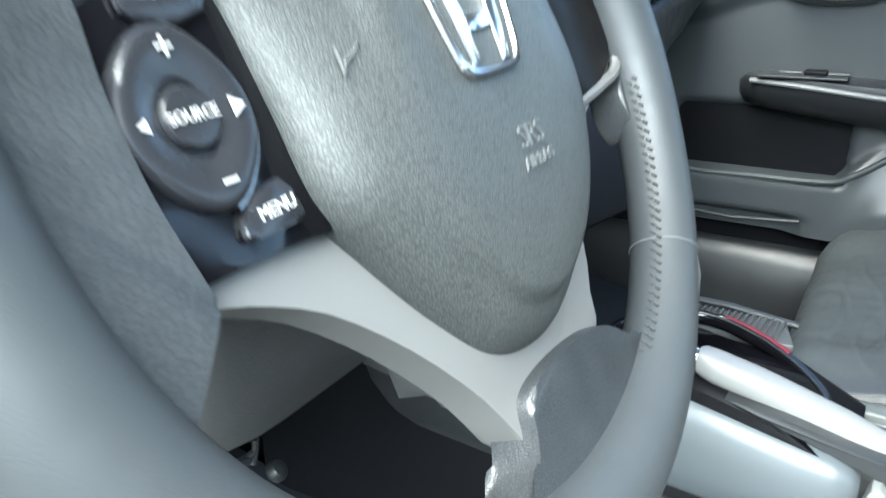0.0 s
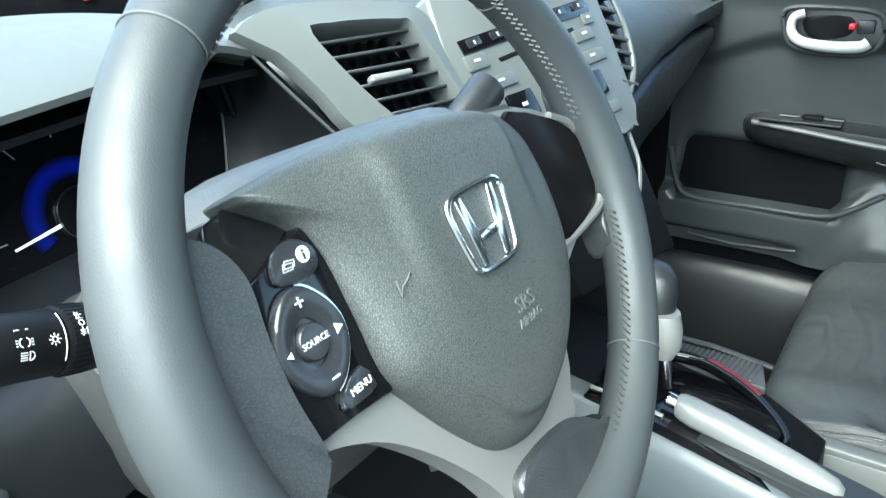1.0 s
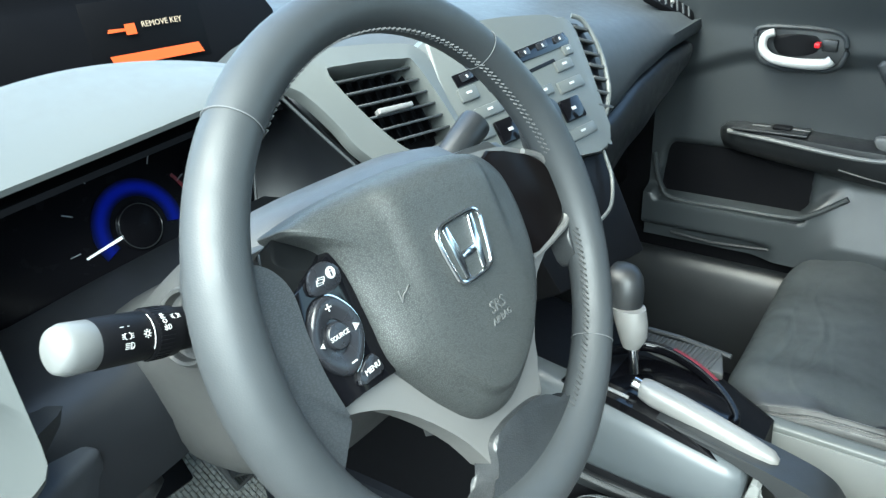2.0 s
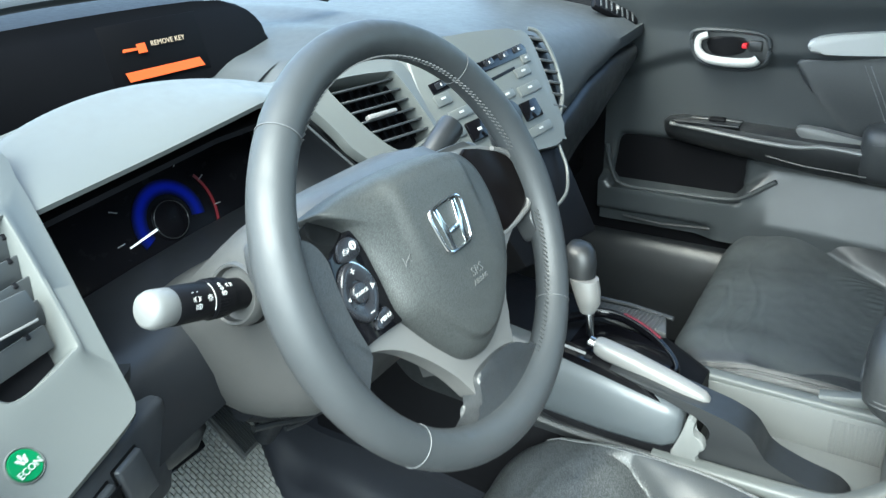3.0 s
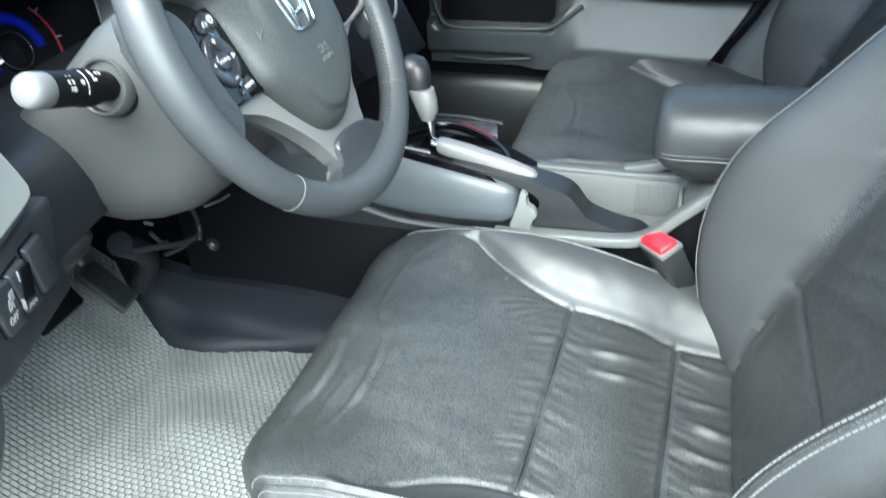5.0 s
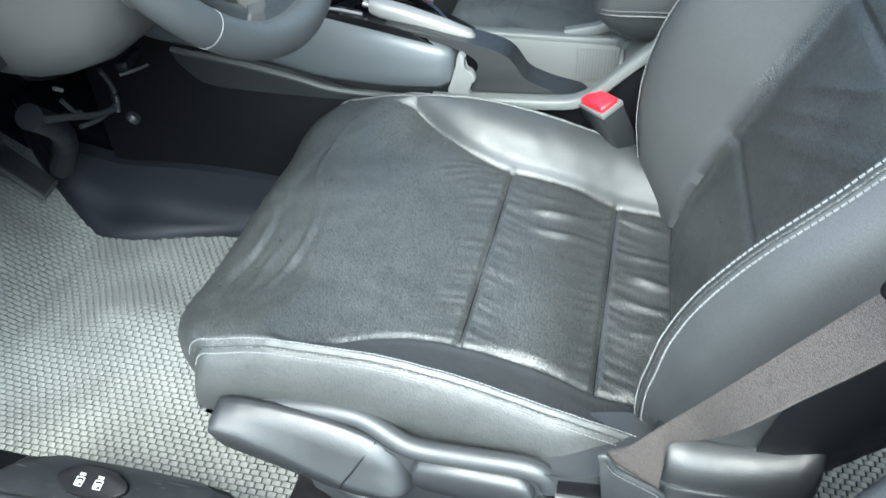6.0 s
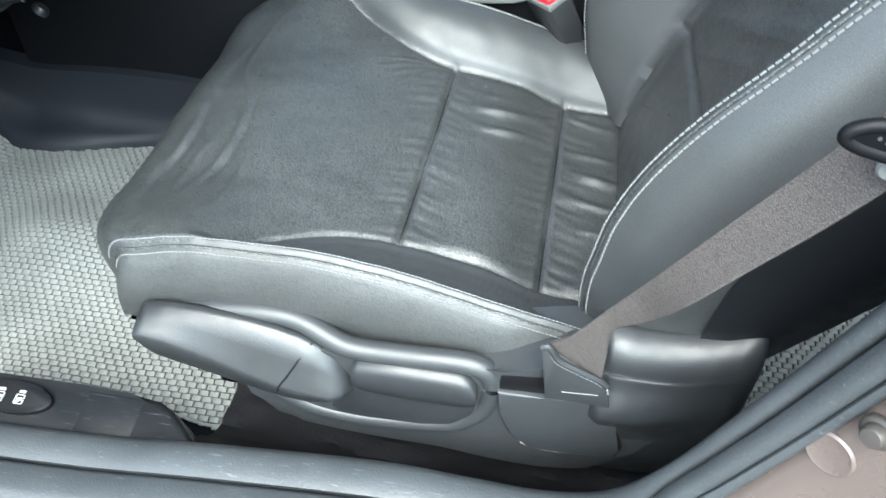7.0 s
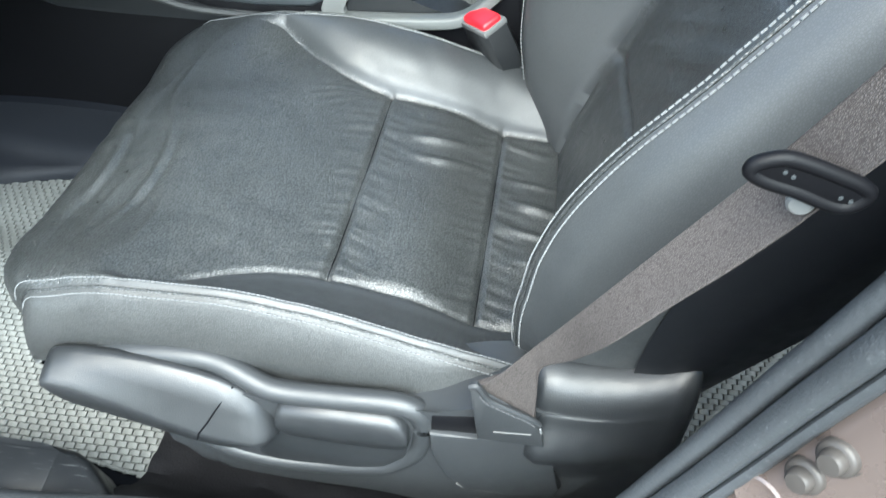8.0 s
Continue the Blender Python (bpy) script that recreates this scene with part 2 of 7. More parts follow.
def thing(name, label, category, group="", kind="", at=None):
    ob = new(name)
    ob.empty_display_size = 0.02
    if at is not None:
        ob.matrix_world = at
    return tagged(ob, label, category, group, kind)


def plane_frame(origin, normal):
    """A frame on a slanted panel: x level to the right, y up the panel, z out of it."""
    n = Vector(normal).normalized()
    h = Vector((0, 0, 1)).cross(n).normalized()
    v = n.cross(h)
    m = Matrix((h, v, n)).transposed().to_4x4()
    m.translation = origin
    return m


def moved(bm, m):
    if m is not None:
        bmesh.ops.transform(bm, matrix=m, verts=bm.verts)
    return bm


def smooth_loop(points, steps=4, closed=True):
    """Catmull-Rom through a few corner points."""
    ps = [Vector(p) for p in points]
    n = len(ps)
    out = []
    for i in range(n if closed else n - 1):
        if closed:
            a, b, c, d = ps[i - 1], ps[i], ps[(i + 1) % n], ps[(i + 2) % n]
        else:
            a, b, c, d = ps[max(i - 1, 0)], ps[i], ps[i + 1], ps[min(i + 2, n - 1)]
        for k in range(steps):
            t = k / steps
            out.append(0.5 * ((2 * b) + (c - a) * t + (2 * a - 5 * b + 4 * c - d) * t * t + (3 * b - a - 3 * c + d) * t ** 3))
    if not closed:
        out.append(ps[-1])
    return out


def prism(points, low, high, bevel=0.002, m=None, steps=0, segments=2):
    """An outline in x, y made solid between the heights low and high, its edges rounded."""
    pts = smooth_loop([(p[0], p[1], 0) for p in points], steps) if steps else [Vector((p[0], p[1], 0)) for p in points]
    bm = bmesh.new()
    lo = [bm.verts.new((p.x, p.y, low)) for p in pts]
    hi = [bm.verts.new((p.x, p.y, high)) for p in pts]
    n = len(pts)
    top = bm.faces.new(hi)
    bot = bm.faces.new(lo[::-1])
    for i in range(n):
        bm.faces.new((lo[i], lo[(i + 1) % n], hi[(i + 1) % n], hi[i]))
    if bevel:
        edges = list({e for f in (top, bot) for e in f.edges})
        if not steps:
            edges = list(bm.edges)
        bmesh.ops.bevel(bm, geom=edges, offset=bevel, segments=segments, profile=0.5, affect="EDGES", clamp_overlap=True)
    return moved(bm, m)


def rbox(size, bevel=0.004, m=None, segments=2):
    bm = bmesh.new()
    bmesh.ops.create_cube(bm, size=1.0)
    bmesh.ops.scale(bm, vec=size, verts=bm.verts)
    if bevel:
        bmesh.ops.bevel(bm, geom=list(bm.edges), offset=bevel, segments=segments, profile=0.5, affect="EDGES", clamp_overlap=True)
    return moved(bm, m)


def loft(rings, closed=True, cap=True, m=None):
    """Skin over rings of equal length."""
    bm = bmesh.new()
    vs = [[bm.verts.new(p) for p in r] for r in rings]
    n = len(vs[0])
    for a, b in zip(vs[:-1], vs[1:]):
        for i in range(n if closed else n - 1):
            bm.faces.new((a[i], a[(i + 1) % n], b[(i + 1) % n], b[i]))
    if cap and closed:
        bm.faces.new(vs[0][::-1])
        bm.faces.new(vs[-1])
    return moved(bm, m)


def tube(path, radius, sides=8, closed=False, m=None, flat=1.0, up=(0, 0, 1)):
    """A round or flattened bar along a path; radius may be one number or one for each point."""
    ps = [Vector(p) for p in path]
    n = len(ps)
    rings = []
    for i, p in enumerate(ps):
        d = (ps[(i + 1) % n] - ps[i - 1]) if closed else (ps[min(i + 1, n - 1)] - ps[max(i - 1, 0)])
        d.normalize()
        u = Vector(up)
        s = d.cross(u)
        if s.length < 1e-4:
            s = d.cross(Vector((1, 0, 0)))
        s.normalize()
        w = s.cross(d)
        r = radius[i] if hasattr(radius, "__len__") else radius
        rings.append([p + s * (r * math.cos(2 * math.pi * k / sides)) + w * (r * flat * math.sin(2 * math.pi * k / sides)) for k in range(sides)])
    if closed:
        rings.append(rings[0])
        bm = loft(rings[:-1], cap=False)
        bm.verts.ensure_lookup_table()
        k = (n - 1) * sides
        for i in range(sides):
            bm.faces.new((bm.verts[k + i], bm.verts[k + (i + 1) % sides], bm.verts[(i + 1) % sides], bm.verts[i]))
        return moved(bm, m)
    return loft(rings, m=m)


def turned(profile, sides=32, m=None):
    """A body of revolution round z from (radius, height) pairs."""
    rings = [[(r * math.cos(2 * math.pi * k / sides), r * math.sin(2 * math.pi * k / sides), z) for k in range(sides)] for r, z in profile]
    return loft(rings, m=m)


def axis_frame(a, b):
    """A frame at a with z towards b."""
    q = (Vector(b) - Vector(a)).to_track_quat("Z", "Y")
    return Matrix.Translation(a) @ q.to_matrix().to_4x4()


def strip(path, half, side, thick=0.0012, m=None):
    """A flat band along a path; side gives the direction across it at each point."""
    rings = []
    ps = [Vector(p) for p in path]
    for i, p in enumerate(ps):
        s = Vector(side[i] if isinstance(side[0], (tuple, list, Vector)) else side).normalized()
        d = (ps[min(i + 1, len(ps) - 1)] - ps[max(i - 1, 0)]).normalized()
        s = (s - d * s.dot(d)).normalized()
        nrm = d.cross(s)
        rings.append([p + s * half + nrm * thick, p - s * half + nrm * thick, p - s * half - nrm * thick, p + s * half - nrm * thick])
    return loft(rings, m=m)


def lettering(text, size, m, mat, parent, name="lettering", depth=0.0003, align="CENTER", label=""):
    cu = bpy.data.curves.new(name, "FONT")
    cu.body, cu.size, cu.extrude, cu.align_x, cu.align_y = text, size, depth, align, "CENTER"
    cu.resolution_u = 2
    tmp = bpy.data.objects.new(name, cu)
    scene.collection.objects.link(tmp)
    me = bpy.data.meshes.new_from_object(tmp.evaluated_get(bpy.context.evaluated_depsgraph_get()))
    bpy.data.objects.remove(tmp)
    bpy.data.curves.remove(cu)
    me.transform(m)
    return link_mesh(name, me, mat, parent, label)


def boxes(name, mats, mat, parent=None):
    """One mesh of many unit cubes, each at its matrix."""
    unit = [Vector((x, y, z)) for x in (-0.5, 0.5) for y in (-0.5, 0.5) for z in (-0.5, 0.5)]
    quads = ((0, 1, 3, 2), (4, 6, 7, 5), (0, 4, 5, 1), (2, 3, 7, 6), (0, 2, 6, 4), (1, 5, 7, 3))
    vs, fs = [], []
    for m in mats:
        k = len(vs)
        vs += [m @ v for v in unit]
        fs += [tuple(k + i for i in q) for q in quads]
    me = bpy.data.meshes.new(name)
    me.from_pydata(vs, [], fs)
    return link_mesh(name, me, mat, parent)


def bars(rects, m, mat, parent, name="marking", depth=0.0003):
    """Small flat printed bars, each a mesh: centre x, y, width, height, turn in degrees."""
    for x, y, w, h, a in rects:
        boxes(name, [m @ pose(x, y, 0, 0, 0, a) @ Matrix.Diagonal((w, h, 2 * depth, 1))], mat, parent)


def lerp_table(table, x):
    if x <= table[0][0]:
        return table[0][1]
    for (a, u), (b, v) in zip(table[:-1], table[1:]):
        if x <= b:
            t = (x - a) / (b - a)
            t = t * t * (3 - 2 * t) * 0.5 + t * 0.5
            return u + (v - u) * t
    return table[-1][1]


def curve_table(table, x):
    """A smooth curve through the table's points."""
    n = len(table)
    if x <= table[0][0]:
        return table[0][1]
    if x >= table[-1][0]:
        return table[-1][1]
    slope = [(table[min(i + 1, n - 1)][1] - table[max(i - 1, 0)][1]) / (table[min(i + 1, n - 1)][0] - table[max(i - 1, 0)][0]) for i in range(n)]
    for i in range(n - 1):
        (a, u), (b, v) = table[i], table[i + 1]
        if x <= b:
            h = b - a
            t = (x - a) / h
            return u * (2 * t ** 3 - 3 * t * t + 1) + slope[i] * h * (t ** 3 - 2 * t * t + t) + v * (3 * t * t - 2 * t ** 3) + slope[i + 1] * h * (t ** 3 - t * t)


def smoothstep(a, b, x):
    t = min(1.0, max(0.0, (x - a) / (b - a)))
    return t * t * (3 - 2 * t)


def stitches(path, mat, parent, name="stitching", length=0.0034, gap=0.0009, r=0.00040, lift=(0, 0, 0)):
    """A row of short thread stitches along a path, in one mesh."""
    ps = resample([Vector(p) + Vector(lift) for p in path], length + gap)
    mats = []
    for a, b in zip(ps[:-1], ps[1:]):
        ln = (b - a).length - gap
        if ln > 0.2 * length:
            mats.append(axis_frame(a, b) @ pose(0, 0, ln / 2) @ Matrix.Diagonal((2 * r, 2 * r, ln, 1)))
    return tagged(boxes(name, mats, mat, parent), kind="stuff")


def resample(path, step):
    ps = [Vector(p) for p in path]
    out, carry = [ps[0]], 0.0
    for a, b in zip(ps[:-1], ps[1:]):
        d = (b - a).length
        s = step - carry
        while s <= d:
            out.append(a + (b - a) * (s / d))
            s += step
        carry = (carry + d) % step
    return out


def band(path, profile, out, ups=None, m=None):
    """A moulding swept along a path: profile pairs are (outward, up)."""
    ps = [Vector(p) for p in path]
    rings = []
    for i, p in enumerate(ps):
        d = (ps[min(i + 1, len(ps) - 1)] - ps[max(i - 1, 0)]).normalized()
        o = Vector(out[i] if isinstance(out[0], (tuple, list, Vector)) else out)
        o = (o - d * o.dot(d)).normalized()
        u = d.cross(o)
        if ups is not None and u.dot(Vector(ups)) < 0:
            u = -u
        rings.append([p + o * a + u * b for a, b in profile])
    return loft(rings, m=m)


BLOCK = ((-1, -0.7), (-1, 0.55), (-0.8, 0.9), (-0.45, 1), (0.45, 1), (0.8, 0.9), (1, 0.55), (1, -0.7), (0.7, -1), (-0.7, -1))


def block_profile(half_w, half_h):
    return [(a * half_w, b * half_h) for a, b in BLOCK]


# ---------------------------------------------------------------- steering wheel
WHEEL = pose(-0.36, 0.0, 0.90, -24, 0, 0)
FACE = Matrix(((1, 0, 0, 0), (0, 0, -1, 0), (0, 1, 0, 0), (0, 0, 0, 1)))     # outline x, y -> wheel x, z; height -> towards the driver
RIM_R, RIM_T = 0.169, 0.0158


def rim_point(a, tx, ty):
    """Angle a from the top, clockwise for the driver; tx outward, ty towards the driver."""
    r = RIM_R + tx
    return Vector((r * math.sin(a), -ty, r * math.cos(a)))


def rim_swell(a):
    d = math.degrees(a) % 360
    s = 0.0
    for c, w, k in ((88, 22, 0.10), (272, 22, 0.10), (180, 28, 0.10)):
        e = min(abs(d - c), 360 - abs(d - c))
        s += k * math.exp(-(e / w) ** 2)
    return 1.0 + s


def build_wheel():
    w = thing("steering_wheel", "black leather three-spoke steering wheel with grey trim and airbag pad", "steering wheel", at=WHEEL)
    rings = []
    for i in range(144):
        a = 2 * math.pi * i / 144
        k = RIM_T * rim_swell(a)
        # the leather sinks a little at the joints of its four panels
        for seam in (43, 317, 134, 226):
            e = abs((math.degrees(a) - seam + 180) % 360 - 180)
            k *= 1 - 0.035 * math.exp(-(e / 1.1) ** 2)
        rings.append([rim_point(a, k * math.cos(2 * math.pi * j / 28), 1.03 * k * math.sin(2 * math.pi * j / 28)) for j in range(28)])
    bm = loft(rings, cap=False)
    bm.verts.ensure_lookup_table()
    for j in range(28):
        bm.faces.new((bm.verts[143 * 28 + j], bm.verts[143 * 28 + (j + 1) % 28], bm.verts[(j + 1) % 28], bm.verts[j]))
    part("rim", bm, RIM_LEATHER, w, "smooth black leather rim")
    for seam in (43, 317, 134, 226):
        a = radians(seam)
        k = RIM_T * rim_swell(a) * 1.004
        loop = [rim_point(a, k * math.cos(2 * math.pi * j / 36), 1.03 * k * math.sin(2 * math.pi * j / 36)) for j in range(36)]
        part("rim_seam", tube(loop, 0.00042, 6, closed=True), DARK_THREAD, w, "grey thread round the rim")
    # laced stitches on the rim's inner side
    mats = []
    for lo, hi in ((-42, 78), (102, 158)):
        n = int((hi - lo) / 1.75)
        for i in range(n):
            a = radians(lo + (hi - lo) * (i + 0.5) / n)
            k = RIM_T * rim_swell(a)
            for side in (-1, 1):
                t = radians(180 + side * 9)
                p = rim_point(a, k * math.cos(t), k * math.sin(t) + 0.004)
                q = rim_point(a + radians(0.9 * side), k * math.cos(t), k * math.sin(t) + 0.004 + side * 0.0026)
                mats.append(axis_frame(p, q) @ pose(0, 0, 0.0014) @ Matrix.Diagonal((0.0009, 0.0010, 0.0030, 1)))
    tagged(boxes("rim_lacing", mats, GREY_DARK, w), kind="stuff")

    # airbag cover
    outline = smooth_loop([(-0.006, -0.1065, 0), (0.016, -0.1015, 0), (0.040, -0.0865, 0), (0.062, -0.060, 0), (0.080, -0.024, 0), (0.088, 0.008, 0), (0.086, 0.032, 0),
                           (0.076, 0.050, 0), (0.056, 0.061, 0), (0.0, 0.070, 0), (-0.060, 0.071, 0), (-0.105, 0.0665, 0), (-0.1100, 0.0625, 0), (-0.1010, 0.0545, 0), (-0.0920, 0.045, 0),
                           (-0.0860, 0.028, 0), (-0.0835, 0.0, 0), (-0.0815, -0.028, 0), (-0.070, -0.048, 0), (-0.050, -0.077, 0), (-0.030, -0.0985, 0)], 12)
    rings = []
    levels = [0.02 + 0.84 * k / 44 for k in range(45)] + [0.88, 0.90, 0.92, 0.94, 0.955, 0.967, 0.977, 0.985, 0.992, 0.997, 1.0]
    for s in levels:
        ring = []
        for p in outline:
            x, z = p.x * s, p.y * s
            low = smoothstep(-0.03, -0.10, p.y)
            edge = 0.003 + 0.011 * low + (0.010 - 0.007 * smoothstep(-0.055, -0.090, x)) * smoothstep(0.03, 0.07, z)
            dome = (1 - s ** 9) ** 0.5 if s < 1 else 0.0
            y = edge - (edge + 0.020 - 0.0025 * (z / 0.09) ** 2) * dome
            # the middle shield stands over both flanks, with a shoulder that fades out downwards
            y += (0.0080 * smoothstep(0.036, 0.084, abs(x + 0.002)) * smoothstep(-0.075, 0.030, z) + 0.0032 * smoothstep(0.043, 0.056, abs(x + 0.002)) * smoothstep(-0.020, 0.035, z)) * dome
            # shallow step above the chin
            y += 0.0045 * smoothstep(0.80, 0.845, s) * low * dome
            ring.append((x, y, z))
        rings.append(ring)
    rings.append([(q[0] * 0.985, 0.03, q[2] * 0.985) for q in rings[-1]])
    pad = part("airbag_cover", loft(rings), PAD, w, "grained dark grey vinyl airbag cover", sharp=60)
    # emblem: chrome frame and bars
    em = FACE @ pose(-0.005, 0.0095, 0.0203)
    badge = [(-0.0228, 0.010), (-0.0205, 0.0172), (-0.012, 0.0195), (0.012, 0.0195), (0.0205, 0.0172), (0.0228, 0.010), (0.0195, -0.010), (0.0165, -0.0172), (0.009, -0.0195), (-0.009, -0.0195), (-0.0165, -0.0172), (-0.0195, -0.010)]
    loop = [(em @ Vector((p.x, p.y, 0.001))) for p in smooth_loop([(x, y, 0) for x, y in badge], 5)]
    part("emblem_frame", tube(loop, 0.0016, 8, closed=True, up=(0, 1, 0)), CHROME, pad, "chrome emblem frame")
    part("emblem_plate", prism([(x * 0.96, y * 0.96) for x, y in badge], -0.001, 0.0004, 0.0003, em, steps=4), PAD, pad)
    for side in (-1, 1):
        part("emblem_bar", prism([(side * 0.0165, 0.0170), (side * 0.0110, 0.0175), (side * 0.0075, 0.0), (side * 0.0068, -0.0175), (side * 0.0120, -0.0170), (side * 0.0140, 0.0)],
                                 0.0, 0.0018, 0.0008, em), CHROME, pad)
    part("emblem_bar", rbox((0.015, 0.0050, 0.0020), 0.0008, em @ pose(0, -0.0035, 0.001)), CHROME, pad)
    # moulded lettering and horn mark
    tm = FACE @ pose(0.004, -0.0375, 0.0202)
    lettering("SRS", 0.0112, tm @ pose(0, 0.003, 0), MOULDED, pad, depth=0.0004)
    lettering("AIRBAG", 0.0062, tm @ pose(0, -0.0055, 0), MOULDED, pad, depth=0.0004)
    hm = FACE @ pose(-0.064, 0.004, 0.0152)
    horn = [(hm @ Vector((x, y, 0.0))) for x, y in ((-0.004, 0.004), (-0.004, -0.003), (-0.002, 0.0), (0.002, 0.0015), (0.0055, 0.004), (0.0058, -0.003), (0.003, -0.001))]
    part("horn_mark", tube(horn, 0.0005, 6), MOULDED, pad)

    # trim frame behind the cover: grey arms down to the lower spoke and out to the right
    plate = [(-0.128, -0.033), (-0.090, -0.028), (-0.05, 0.0), (0.0, 0.055), (0.082, 0.056), (0.126, 0.045), (0.153, 0.026), (0.162, 0.002), (0.155, -0.026),
             (0.126, -0.0325), (0.102, -0.0385), (0.0765, -0.064), (0.054, -0.096), (0.043, -0.126), (0.026, -0.128), (-0.004, -0.126), (-0.014, -0.138), (-0.026, -0.138),
             (-0.042, -0.108), (-0.064, -0.079), (-0.088, -0.056), (-0.110, -0.044), (-0.125, -0.039)]
    part("trim_frame", prism(plate, -0.024, -0.006, 0.0045, FACE, steps=3, segments=3), SILVER, w, "satin grey plastic trim frame")
    back = [(-0.150, 0.045), (-0.09, 0.060), (0.09, 0.060), (0.150, 0.045), (0.150, -0.02), (0.10, -0.05), (0.055, -0.135), (-0.010, -0.128), (-0.026, -0.104), (-0.048, -0.074), (-0.080, -0.050), (-0.125, -0.036)]
    part("spoke_back", prism(back, -0.052, -0.026, 0.008, FACE, steps=3, segments=3), GREY_DARK, w, "grey plastic back of the spokes")
    # right spoke: gloss black blank
    part("right_spoke_panel", prism([(0.075, 0.050), (0.118, 0.0425), (0.147, 0.028), (0.157, 0.004), (0.148, -0.020), (0.124, -0.026), (0.090, -0.028)], -0.008, -0.002, 0.0022, FACE, steps=3), BLANK, w, "smoked black blank panel")
    lip = smooth_loop([(0.128, 0.041, -0.004), (0.150, 0.029, -0.003), (0.161, 0.004, -0.002), (0.151, -0.023, -0.002), (0.126, -0.030, -0.003), (0.092, -0.034, -0.005)], 6, closed=False)
    part("panel_lip", tube([FACE @ p for p in lip], 0.0030, 8), SILVER, w, "satin grey lip round the panel")
    # left spoke: gloss black pod with the buttons
    pod = part("button_pod", prism([(-0.130, 0.0300), (-0.118, 0.0335), (-0.1065, 0.0385), (-0.088, 0.0455), (-0.0795, 0.020), (-0.0785, -0.0365), (-0.1016, -0.0345), (-0.1245, -0.0350), (-0.129, -0.030)],
                                   -0.014, -0.0005, 0.0012, FACE), GLOSS, w, "glossy black button pod")
    part("upper_pod_panel", prism([(-0.130, 0.047), (-0.1215, 0.0615), (-0.1085, 0.0655), (-0.086, 0.0470), (-0.105, 0.0385), (-0.118, 0.0315), (-0.130, 0.030)], -0.013, 0.0, 0.0015, FACE @ pose(0, 0.034, -0.004, -24, 0, 0) @ pose(0, -0.034, 0)), POD_TOP, w, "glossy black upper panel of the pod")
    pm = FACE @ pose(-0.1095, 0.002, 0.0)
    ring = [(math.cos(t) * 0.0178 * (1 + 0.03 * math.cos(4 * t)), math.sin(t) * 0.0222 * (1 + 0.03 * math.cos(4 * t))) for t in [2 * math.pi * i / 40 for i in range(40)]]
    disc = []
    for s, h in ((1.0, -0.001), (1.0, 0.0022), (0.96, 0.0036), (0.88, 0.0042), (0.7, 0.0036), (0.50, 0.0026), (0.44, 0.0022), (0.43, 0.0010), (0.05, 0.0010)):
        disc.append([pm @ Vector((x * s, y * s, h)) for x, y in ring])
    part("rocker_button", loft(disc), BUTTON, pod, "four-way rocker button")
    part("rocker_edge", tube([pm @ Vector((x * 1.03, y * 1.03, 0.0012)) for x, y in ring[31:] + ring[:10]], 0.0007, 6, up=(0, 1, 0)), CHROME, pod, "thin bright edge")
    part("source_button", turned([(0.0078, 0.0), (0.0078, 0.0030), (0.0070, 0.0040), (0.0040, 0.0043), (0.0005, 0.0043)], 28, pm), BUTTON, pod)
    lettering("SOURCE", 0.0037, pm @ pose(0, 0, 0.0045), WHITE, pod)
    bars([(0, 0.0165, 0.0042, 0.0007, 0), (0, 0.0165, 0.0007, 0.0042, 0), (0.002, -0.0165, 0.0042, 0.0008, 0)], pm @ pose(0, 0, 0.0045), WHITE, pod)
    for x, w_, turn in ((0.0132, 0.0046, -90), (-0.0135, 0.0030, 90)):
        part("arrow", prism([(-w_ / 2, -w_ * 0.42), (w_ / 2, -w_ * 0.42), (0, w_ * 0.5)], 0, 0.0004, 0, pm @ pose(x, 0, 0.0041, 0, 0, turn)), WHITE, pod)
    part("info_button", prism([(-0.0125, -0.0045), (-0.0085, 0.006), (0.003, 0.0085), (0.0115, 0.002), (0.0095, -0.0065), (-0.003, -0.0085)], -0.0005, 0.0026, 0.0012, FACE @ pose(-0.1020, 0.0330, 0.0), steps=3), BUTTON, pod)
    im = FACE @ pose(-0.1020, 0.0330, 0.0028)
    part("info_disc", turned([(0.0034, 0.0), (0.0034, 0.0003), (0.0003, 0.0003)], 20, im @ pose(0.0046, 0.0012, 0)), WHITE, pod)
    bars([(0.0046, 0.0004, 0.0009, 0.0026, 0), (0.0046, 0.0027, 0.0009, 0.0009, 0)], im @ pose(0, 0, 0.0005), BUTTON, pod)
    for k in range(2):
        box_ = [im @ Vector((x - 0.0045 + 0.0012 * k, y + 0.0009 * k - 0.0004, 0.0)) for x, y in ((-0.0028, -0.0016), (0.0020, -0.0020), (0.0030, 0.0004), (-0.0018, 0.0012))]
        part("info_mark", tube(box_, 0.00024, 5, closed=True, up=(0, 1, 0)), WHITE, pod)
    part("menu_button", prism([(-0.0115, -0.0055), (-0.0100, -0.0005), (-0.0055, 0.0040), (0.0020, 0.0062), (0.0055, 0.0055), (0.0085, -0.0045), (0.0, -0.0058)], -0.0005, 0.0026, 0.0012, FACE @ pose(-0.0965, -0.0238, 0.0), steps=3), BUTTON, pod)
    lettering("MENU", 0.0046, FACE @ pose(-0.0965, -0.0245, 0.0028, 0, 0, 3), WHITE, pod)

    # leather grips where the spokes meet the rim
    def grip(points, low, high, label):
        part("spoke_leather", prism(points, low, high, 0.007, FACE, steps=5, segments=4), WORN_LEATHER, w, label, sharp=60)
